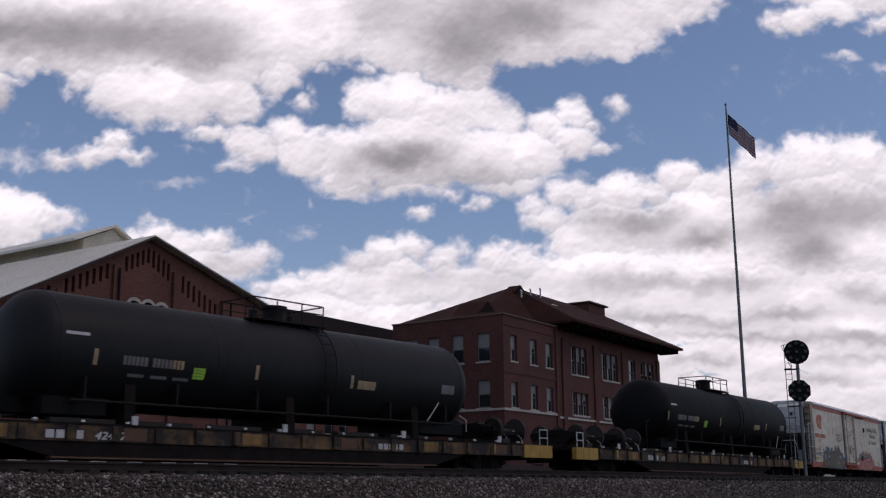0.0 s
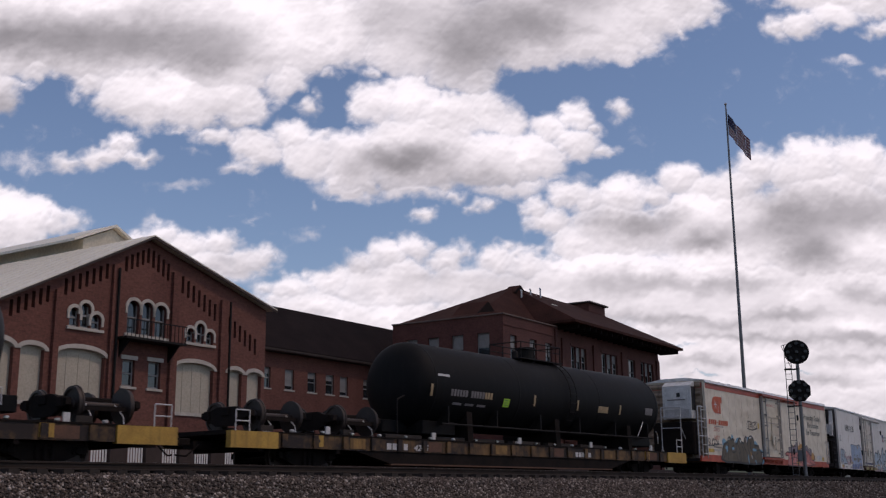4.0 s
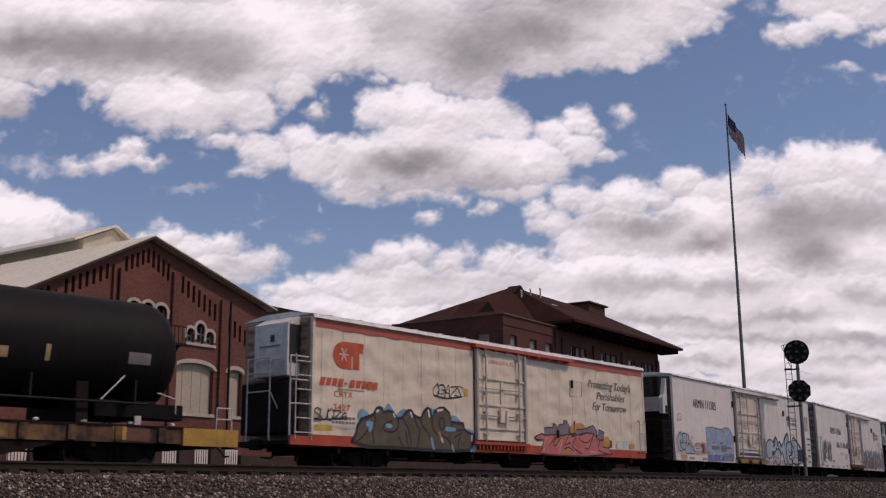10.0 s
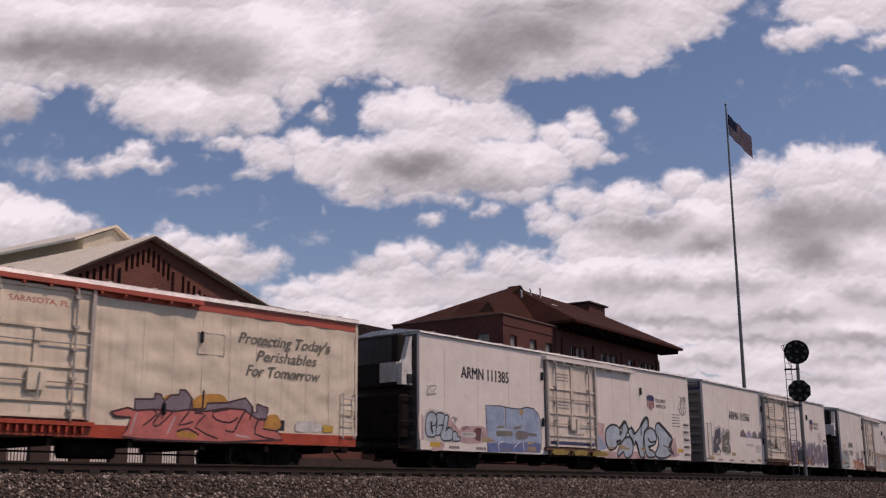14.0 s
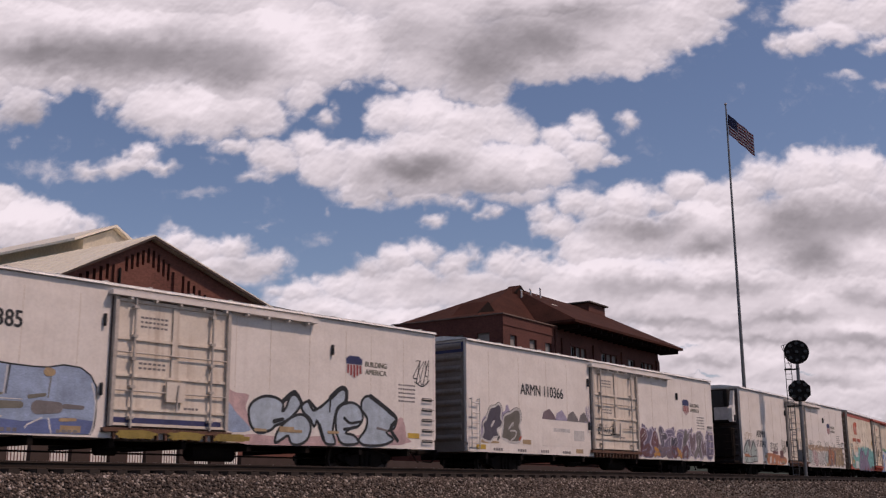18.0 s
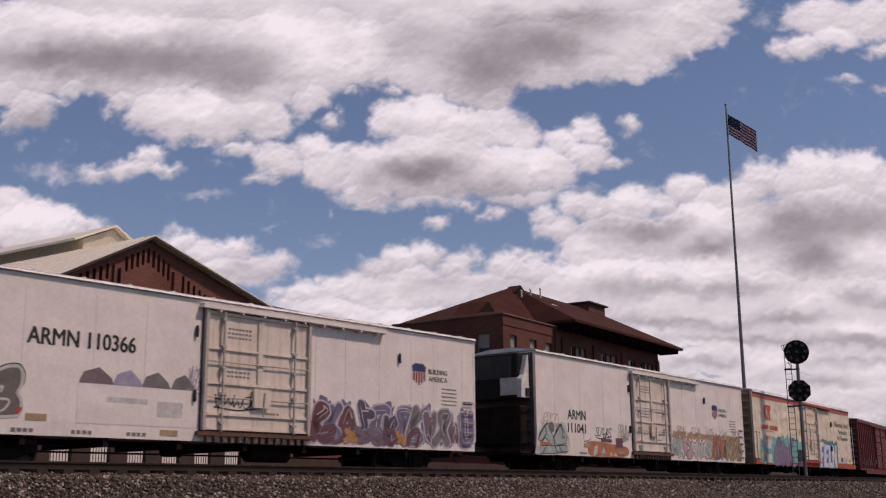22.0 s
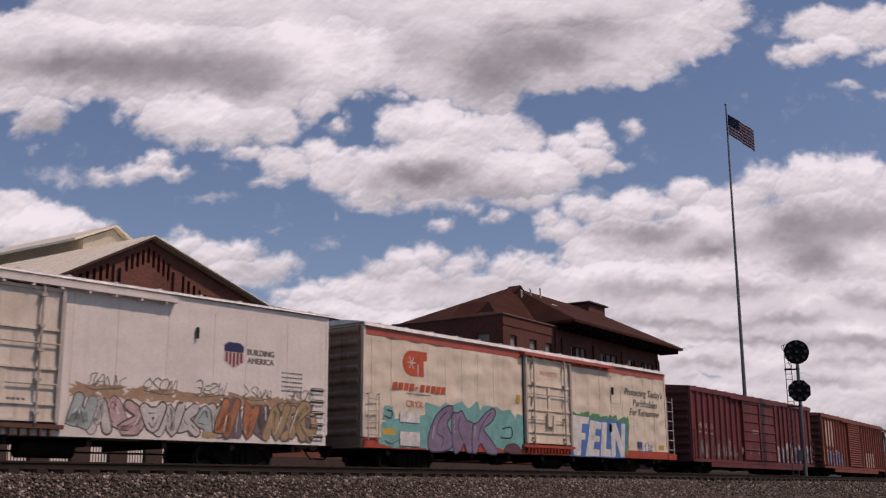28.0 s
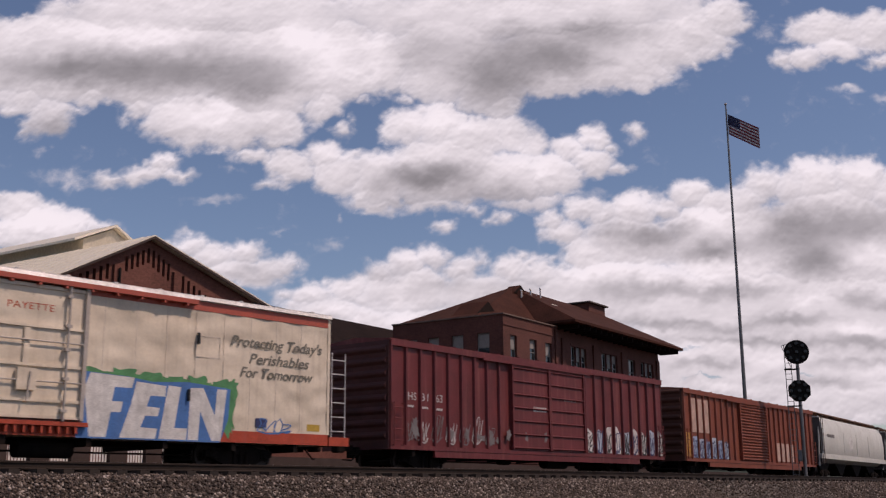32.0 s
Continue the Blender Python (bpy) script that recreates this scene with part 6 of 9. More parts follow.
def name_bars(car, x0, x1, z, h, mat, n):
    """The owner's name as slanted plain bars."""
    w = (x1 - x0) / n
    sk = h * 0.25
    for k in range(n):
        a, b = x0 + w * k + w * 0.06, x0 + w * (k + 0.86)
        pts = rect(x0 + w * k + w * 0.2, x0 + w * (k + 0.75), z + h * 0.4, z + h * 0.58) if k == 4 else [(a, z), (b, z), (b + sk, z + h), (a + sk, z + h)]
        patch("name_bar", car, HALF, pts, mat, "slanted red bar", 0.006)


def cryo_car(name, s0, s1, label, unit):
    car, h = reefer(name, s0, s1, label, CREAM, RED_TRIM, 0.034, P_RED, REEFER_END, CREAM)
    joints(car, [-h + 0.35 + 0.93 * k for k in range(int(2 * h / 0.93)) if not -2.4 < -h + 0.35 + 0.93 * k < 1.9], 1.76, 4.9, -0.002)
    return car, h


def shield(car, x0, x1, z0, z1):
    w, h = x1 - x0, z1 - z0
    pts = [(x0, z1 - h * 0.12), (x0 + w * 0.25, z1), (x0 + w * 0.5, z1 - h * 0.05), (x0 + w * 0.75, z1), (x1, z1 - h * 0.12), (x1 - w * 0.04, z0 + h * 0.55), (x1, z0 + h * 0.28), (x0 + w * 0.5, z0), (x0, z0 + h * 0.28), (x0 + w * 0.04, z0 + h * 0.55)]
    sh = patch("emblem", car, HALF, pts, P_CHALK, "shield emblem in red, white and blue", 0.004)
    patch("emblem_field", sh, HALF, [(x0 + w * 0.03, z1 - h * 0.16), (x0 + w * 0.25, z1 - h * 0.03), (x0 + w * 0.75, z1 - h * 0.03), (x1 - w * 0.03, z1 - h * 0.16), (x1 - w * 0.05, z0 + h * 0.62), (x0 + w * 0.05, z0 + h * 0.62)], P_DEEP_BLUE, "", 0.0057)
    for k in range(5):
        a = x0 + w * (0.10 + k * 0.175)
        foot = z0 + h * (0.07 + 0.17 * abs(k - 2) / 2)
        patch("emblem_stripe", sh, HALF, rect(a, a + w * 0.115, foot, z0 + h * 0.60), P_STRIPE, "", 0.0057)


def cooling_unit(car, h, white):
    """The refrigeration unit on a white car's end: black box, white cowl on its near corner."""
    u = slab("cooling_unit", (-h - 0.62, -h - 0.14, -1.10, 1.15, 3.45, 5.20), IRON, car, "black refrigeration unit with a white corner cowl on the car's end", bevel=0.05)
    slab("grille", (-h - 0.645, -h - 0.622, -0.85, 1.0, 4.25, 5.1), P_BLACK, u)
    one("cowl", lambda bm: prism(bm, [(-h - 0.68, 3.5), (-h - 0.16, 3.5), (-h - 0.16, 5.12), (-h - 0.24, 5.12), (-h - 0.50, 4.35), (-h - 0.66, 4.2)], -1.30, -1.105), P_WHITE, u, "white curved cowl")
    slab("cowl_panel", (-h - 0.70, -h - 0.646, -1.09, -0.35, 3.6, 4.25), P_CHALK, u, "pale unit side panel")
    slab("control_box", (-h - 0.42, -h - 0.20, -1.36, -1.31, 3.55, 3.85), P_BLACK, u)
    slab("fuel_tank", (-h - 0.6, -h - 0.15, -1.2, 1.2, 1.75, 3.2), UNDER, car, bevel=0.05)
    slab("end_platform", (-h - 0.9, -h - 0.07, -1.35, 1.35, 1.42, 1.52), UNDER, car)
    for y in (-1.32, 1.32):
        one("end_handrail", lambda bm: [rod(bm, a, b, 0.025, 6) for a, b in (((-h - 0.85, y, 1.5), (-h - 0.85, y, 3.1)), ((-h - 0.85, y, 3.1), (-h - 0.1, y, 3.1)), ((-h - 0.85, y, 2.3), (-h - 0.1, y, 2.3)))], UNDER, car)
    for k in range(4):
        one("end_step", lambda bm: rod(bm, (-h - 0.85, -1.32, 1.75 + k * 0.36), (-h - 0.85, -0.85, 1.75 + k * 0.36), 0.02, 6), UNDER, car)


def deck_unit(car, h):
    """The white refrigeration unit over its railed platform."""
    u = one("cooling_unit", lambda bm: prism(bm, [(-h - 0.62, 3.45), (-h - 0.10, 3.45), (-h - 0.10, 5.24), (-h - 0.20, 5.27), (-h - 0.62, 5.05)], -1.05, 0.42), P_WHITE, car, "white refrigeration unit over a railed end platform")
    slab("grille", (-h - 0.55, -h - 0.12, -1.075, -1.052, 3.85, 5.0), P_BLACK, u)
    slab("unit_panel", (-h - 0.645, -h - 0.622, -0.9, 0.28, 3.95, 4.92), P_WHITE, u)
    slab("unit_badge", (-h - 0.662, -h - 0.646, -0.5, -0.33, 4.50, 4.70), P_BLACK, u)
    slab("vent_slot", (-h - 0.662, -h - 0.646, -0.75, 0.15, 4.34, 4.39), P_GREY, u)
    slab("unit_skirt", (-h - 0.64, -h - 0.621, -0.95, 0.32, 3.48, 3.90), P_CHALK, u)
    slab("fuel_tank", (-h - 0.62, -h - 0.12, -1.1, 1.0, 1.75, 3.3), UNDER, car, bevel=0.05)
    slab("end_platform", (-h - 0.88, -h - 0.07, -1.45, 1.45, 1.42, 1.54), UNDER, car)
    slab("platform_edge", (-h - 0.88, -h + 0.2, -1.545, -1.455, 1.40, 1.66), P_RED, car, "red platform edge")
    def side_rail(y):
        def rail_(bm):
            rod(bm, (-h - 0.83, y, 1.54), (-h - 0.83, y, 4.0), 0.03, 6)
            for z in (2.6, 3.3, 4.0):
                rod(bm, (-h - 0.83, y, z), (-h - 0.12, y, z), 0.024, 6)
        one("platform_railing", rail_, P_CHALK, car, "white pipe railing")
    side_rail(-1.43)
    def end_rail(bm):
        for y in (-0.55, 0.45):
            rod(bm, (-h - 0.83, y, 1.54), (-h - 0.83, y, 4.0), 0.026, 6)
        for z in (3.0, 3.55, 4.0):
            rod(bm, (-h - 0.83, -0.55, z), (-h - 0.83, 0.45, z), 0.022, 6)
    one("end_railing", end_rail, P_CHALK, car, "white pipe railing")
    one("diagonal_stay", lambda bm: rod(bm, (-h - 0.83, -0.55, 3.0), (-h - 0.2, -0.9, 1.56), 0.022, 6), P_CHALK, car)
    ladder(car, -h - 0.72, -h - 0.08, 1.55, 4.05, 6, P_CHALK, 0.03)


# ---- cream car with the railed cooling platform ----
car, h = cryo_car("refrigerator_car", 29.85, 49.92, "cream refrigerator car with red trim, graffiti and an end cooling platform", True)
deck_unit(car, h)
plug_door(car, -2.10, 0.85, 1.82, 5.02, CREAM, P_SEAM, 4.10, RED_TRIM)
snow_logo(car, -9.23, -7.86, 3.76, 4.60, 1)
name_bars(car, -9.80, -7.20, 3.20, 0.24, P_ORANGE_RED, 10)
lettering(car, HALF, "CRYX", -9.15, 2.88, 0.27, P_ORANGE_RED, 0.82)
lettering(car, HALF, "3427", -9.18, 2.48, 0.27, P_ORANGE_RED, 0.76)
bars(car, HALF, -9.0, -7.8, 3.10, 0.04, P_GREY, 14)
for k in range(3):
    bars(car, HALF, -9.25, -8.2, 2.22 - 0.14 * k, 0.07, P_CHALK if k == 2 else P_GREY, 7, seed=k)
scribble(car, HALF, -4.40, -2.85, 3.18, 3.62, P_BLACK, 5, 0.05, 5)
scribble(car, HALF, -10.0, -8.55, 2.18, 2.5, P_BLACK, 5, 0.045, 6)
patch("warning_label", car, HALF, rect(-2.75, -2.52, 3.28, 3.56), P_YELLOW, "small yellow warning label")
patch("warning_label", car, HALF, rect(-9.95, -9.2, 1.85, 2.02), P_YELLOW, "small yellow warning label")
mural(car, "olive brown graffiti letters with black outlines and blue shading", (
    (P_SKY, ((-8.11, 2.22), (-8.05, 2.52), (-7.80, 2.56), (-7.50, 2.37), (-7.57, 2.22))),
    (P_SKY, ((-6.98, 2.46), (-6.84, 2.68), (-6.70, 2.82), (-6.54, 2.70), (-6.41, 2.49))),
    (P_SKY, ((-6.36, 2.28), (-6.22, 2.54), (-5.93, 2.68), (-5.62, 2.60), (-5.69, 2.31))),
    (P_SKY, ((-4.84, 2.52), (-4.59, 2.73), (-4.29, 2.74), (-4.37, 2.41))),
    (P_SKY, ((-3.58, 2.49), (-3.31, 2.60), (-2.99, 2.45), (-2.89, 2.22), (-3.48, 2.19))),
    (P_SKY, ((-2.75, 2.09), (-2.33, 2.15), (-2.04, 1.85), (-2.08, 1.48), (-2.55, 1.43))),
), (
    (P_BROWN, P_BLACK, 0.075, ((-8.35, 1.56), (-8.17, 1.80), (-8.10, 2.06), (-7.93, 2.26), (-7.52, 2.37), (-7.36, 2.44), (-7.25, 2.60), (-7.13, 2.67), (-6.97, 2.63), (-6.91, 2.51), (-6.71, 2.58), (-6.47, 2.55), (-6.25, 2.35), (-6.02, 2.39), (-5.86, 2.54), (-5.71, 2.64), (-5.54, 2.64), (-5.42, 2.49), (-5.08, 2.41), (-4.93, 2.64), (-4.74, 2.77), (-4.57, 2.73), (-4.50, 2.50), (-4.37, 2.67), (-4.12, 2.80), (-3.86, 2.82), (-3.58, 2.67), (-3.46, 2.36), (-2.80, 2.34), (-2.75, 2.16), (-2.56, 2.05), (-2.23, 1.98), (-2.30, 1.64), (-2.46, 1.45), (-3.46, 1.39), (-4.96, 1.40), (-6.36, 1.43), (-7.67, 1.42))),
), (
    (P_BLACK, 0.05, ((-7.36, 2.44), (-7.29, 2.23), (-7.43, 1.98), (-7.35, 1.54))),
    (P_BLACK, 0.05, ((-6.37, 2.48), (-6.19, 2.23), (-6.31, 1.97), (-6.69, 1.91), (-6.94, 2.01), (-6.78, 2.21), (-6.50, 2.26))),
    (P_BLACK, 0.05, ((-6.02, 2.39), (-5.68, 2.01), (-5.56, 1.41))),
    (P_BLACK, 0.05, ((-5.42, 2.49), (-5.30, 2.19), (-5.13, 2.02), (-5.27, 1.42))),
    (P_BLACK, 0.05, ((-5.08, 2.41), (-4.99, 2.17), (-4.73, 1.98), (-4.51, 1.60), (-4.33, 1.38))),
    (P_BLACK, 0.055, ((-4.50, 2.50), (-4.49, 2.20), (-4.31, 1.96), (-3.92, 1.88), (-3.56, 1.70), (-3.46, 1.39))),
    (P_BLACK, 0.045, ((-4.06, 2.46), (-4.12, 2.25), (-3.99, 2.07), (-3.84, 2.28), (-3.93, 2.49), (-4.09, 2.44))),
    (P_BLACK, 0.055, ((-3.46, 2.36), (-3.37, 2.10), (-2.73, 2.13))),
    (P_BLACK, 0.05, ((-3.29, 1.85), (-2.89, 2.02), (-3.11, 1.71), (-3.01, 1.40))),
    (P_BLACK, 0.04, ((-5.84, 1.96), (-5.70, 1.41))),
    (P_BLACK, 0.04, ((-6.22, 1.79), (-5.89, 1.40))),
    (P_BLACK, 0.04, ((-7.61, 1.98), (-7.90, 1.70), (-8.21, 1.54))),
    (P_SKY, 0.12, ((-7.65, 2.12), (-7.45, 2.15), (-7.55, 1.95))),
    (P_SKY, 0.1, ((-6.74, 2.11), (-6.55, 2.10))),
    (P_SKY, 0.11, ((-3.72, 2.12), (-3.28, 2.12))),
    (P_SKY, 0.09, ((-4.54, 1.76), (-4.42, 1.44))),
    (P_SKY, 0.09, ((-3.44, 1.55), (-3.37, 1.42))),
    (P_WHITE, 0.07, ((-7.23, 2.54), (-7.16, 2.57))),
    (P_WHITE, 0.06, ((-5.60, 2.57), (-5.54, 2.45))),
    (P_WHITE, 0.06, ((-4.70, 2.69), (-4.65, 2.50))),
    (P_WHITE, 0.06, ((-4.20, 2.72), (-3.94, 2.76))),
    (P_WHITE, 0.05, ((-6.45, 2.48), (-6.37, 2.40))),
    (P_AMBER, 0.07, ((-4.14, 1.97), (-4.00, 1.80))),
    (P_WHITE, 0.07, ((-4.00, 1.78), (-3.95, 1.68))),
    (P_WHITE, 0.05, ((-2.33, 1.94), (-2.35, 1.77))),
), sharp=True, heavy=1.45)
mural(car, "salmon pink and mauve graffiti letters with amber shading", (
    (P_AMBER, ((3.05, 2.39), (3.17, 2.56), (3.34, 2.57), (3.31, 2.34))),
    (P_AMBER, ((3.96, 2.21), (4.09, 2.55), (4.42, 2.66), (4.90, 2.69), (5.13, 2.54), (5.09, 2.26))),
    (P_AMBER, ((2.47, 1.48), (2.53, 1.83), (2.82, 2.00), (3.03, 1.89), (3.04, 1.53))),
    (P_AMBER, ((6.45, 1.77), (6.54, 2.16), (6.94, 2.21), (7.05, 1.86))),
), (
    (MAUVE_FILL, DARK_LINE, 0.045, ((2.24, 2.07), (2.23, 2.41), (2.80, 2.44), (2.84, 2.59), (3.00, 2.57), (3.12, 2.40), (3.30, 2.57), (3.56, 2.60), (3.58, 2.73), (3.77, 2.73), (3.98, 2.51), (4.01, 2.25), (4.43, 2.27), (4.47, 2.42), (5.11, 2.47), (5.77, 2.64), (5.99, 2.44), (6.05, 2.24), (6.19, 2.26), (6.19, 2.49), (6.59, 2.40), (6.54, 2.09), (4.78, 2.01), (3.03, 1.94))),
    (P_SALMON, DARK_LINE, 0.045, ((1.57, 2.05), (2.03, 2.18), (2.28, 2.12), (2.77, 2.17), (3.14, 2.17), (3.44, 2.15), (3.88, 2.22), (4.43, 2.20), (5.12, 2.32), (5.71, 2.31), (6.00, 2.17), (6.24, 2.06), (6.49, 2.05), (6.40, 1.81), (6.95, 1.76), (7.15, 1.52), (6.33, 1.48), (5.02, 1.39), (3.68, 1.39), (2.43, 1.40), (1.91, 1.45), (2.04, 1.65), (2.14, 1.94), (1.69, 1.95))),
), (
    (DARK_LINE, 0.05, ((2.77, 2.17), (2.90, 2.05), (2.52, 1.75))),
    (DARK_LINE, 0.05, ((3.10, 2.36), (3.02, 2.10), (2.80, 1.81), (2.99, 1.77), (3.44, 2.19))),
    (DARK_LINE, 0.05, ((3.98, 2.51), (3.88, 2.14), (3.58, 1.80), (4.02, 1.90))),
    (DARK_LINE, 0.05, ((4.10, 2.15), (4.43, 2.10), (4.11, 1.76), (4.84, 1.49))),
    (DARK_LINE, 0.05, ((5.19, 2.30), (4.68, 2.19), (4.78, 2.00), (5.24, 1.93), (5.52, 2.08))),
    (DARK_LINE, 0.05, ((5.78, 2.31), (5.52, 1.91), (5.39, 1.69), (5.13, 1.71))),
    (DARK_LINE, 0.05, ((6.02, 2.41), (5.95, 2.06))),
    (DARK_LINE, 0.05, ((6.24, 2.06), (6.13, 1.66), (6.82, 1.53))),
    (DARK_LINE, 0.055, ((4.35, 2.74), (4.32, 2.24))),
    (P_AMBER, 0.16, ((3.63, 1.58), (4.12, 1.53))),
    (DARK_LINE, 0.05, ((3.57, 1.64), (3.89, 1.72), (4.23, 1.57))),
    (P_PINK, 0.05, ((2.30, 2.04), (2.21, 1.78), (2.14, 1.53))),
    (P_PINK, 0.05, ((3.45, 1.99), (3.25, 1.58))),
    (P_PINK, 0.05, ((5.48, 1.60), (5.96, 1.55))),
), sharp=True, heavy=1.2)
lettering(car, HALF, "SARASOTA, FL", -1.35, 4.55, 0.20, P_ORANGE_RED, 1.55, 0, 0, 0.054)
for k, (txt, x, w, z) in enumerate((("Protecting Today's", 5.45, 3.50, 4.18), ("Perishables", 6.1, 2.3, 3.72), ("For Tomorrow", 5.75, 2.8, 3.28))):
    lettering(car, HALF, txt, x, z, 0.44, P_SLOGAN, w, 0.3, 0.006, 0.0078)
hatch(car, 4.1, 5.0, 3.75, 4.35)
hook(car, 4.2, 4.2)
hook(car, 3.1, 2.2)
patch("stencil_panel", car, HALF, rect(6.85, 7.2, 1.78, 2.08), P_BLACK, "small black stencil panel")
patch("white_patch", car, HALF, cloud_shape(7.6, 8.6, 1.76, 2.1, random.Random(2), 0.1), P_WHITE, "white overpainted patch")
patch("warning_label", car, HALF, rect(8.7, 9.1, 1.80, 2.0), P_YELLOW, "small yellow warning label")
ladder(car, 9.42, 9.92, 1.62, 3.0, 4, P_CHALK, 0.10)


def white_car(name, s0, s1, label, door, number_lines, text_at, logo, with_unit):
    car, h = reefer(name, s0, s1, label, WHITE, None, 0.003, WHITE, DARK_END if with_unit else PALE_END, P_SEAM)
    d0, d1 = door
    joints(car, [x for x in (-h + 1.3, -h + 3.2, -h + 5.1, -h + 6.6, d1 + 0.35, d1 + 1.6, d1 + 3.1, d1 + 4.6, d1 + 5.7, d1 + 7.2) if x < h - 0.4])
    plug_door(car, d0, d1, 1.72, 4.98, DOOR_WHITE, P_SEAM, d1 + 3.25, WHITE)
    for txt, x, z, w, size in number_lines:
        lettering(car, HALF, txt, x, z, size, P_BLACK, w, 0, 0.008)
    if logo:
        x0, x1, z0, z1 = logo
        shield(car, x0, x1, z0, z1)
        lettering(car, HALF, "BUILDING", x1 + 0.1, (z0 + z1) / 2 + 0.06, 0.23, P_SLOGAN, 0.98, 0, 0.006)
        lettering(car, HALF, "AMERICA", x1 + 0.1, (z0 + z1) / 2 - 0.18, 0.23, P_SLOGAN, 0.98, 0, 0.006)
    hook(car, d1 + 4.0, 4.3)
    hook(car, d0 - 0.28, 4.35)
    hook(car, d0 - 0.28, 2.6)
    ladder(car, h - 0.62, h - 0.12, 1.5, 3.2, 5, P_SEAM, 0.09, uprights=False)
    # Flat black strips stand in for shade behind the rungs; nothing is recessed.
    for k in range(5):
        slab("rung_recess", (h - 0.62, h - 0.12, -HALF - 0.012, -HALF - 0.008, 1.62 + k * 0.34, 1.72 + k * 0.34), P_BLACK, car)
    for k in range(5):
        bars(car, HALF, h - 1.75, h - 0.95, 2.9 + k * 0.13, 0.05, P_GREY, 8, 0.0051, seed=k)
    for k, x in enumerate((-h + 0.5, -h + 3.4, d0 - 1.3, d1 + 2.0, d1 + 4.3, h - 1.3)):
        patch("warning_label", car, HALF, rect(x, x + 0.55, 1.50 + 0.25 * (k % 2), 1.66 + 0.25 * (k % 2)), P_YELLOW if k in (0, 5) else P_OCHRE, "small yellow warning label", 0.0090)
    for k in range(4):
        bars(car, HALF, -h + 1.5 + k * 1.55, -h + 2.1 + k * 1.55, 1.47, 0.09, P_GREY, 4, 0.0096, seed=k + 5)
    for k in range(3):
        bars(car, HALF, d0 + 0.75, d0 + 1.6, 4.5 - 0.12 * k, 0.055, P_GREY, 7, 0.054, seed=k + 20)
    for k in range(2):
        bars(car, HALF, d0 + 0.75, d0 + 1.6, 3.3 - 0.12 * k, 0.055, P_GREY, 6, 0.054, seed=k + 30)
    bars(car, HALF, d0 + 2.2, d0 + 2.7, 2.2, 0.06, P_GREY, 4, 0.054)
    if with_unit:
        cooling_unit(car, h, False)
    else:
        ladder(car, -h + 0.12, -h + 0.58, 1.5, 3.25, 5, P_CHALK, 0.10)
        slab("trim_band", (-h - 0.066, -h - 0.061, -HALF + 0.12, HALF - 0.04, 4.85, 5.2), P_DEEP_BLUE, car, "dark blue band across the end")
    return car, h


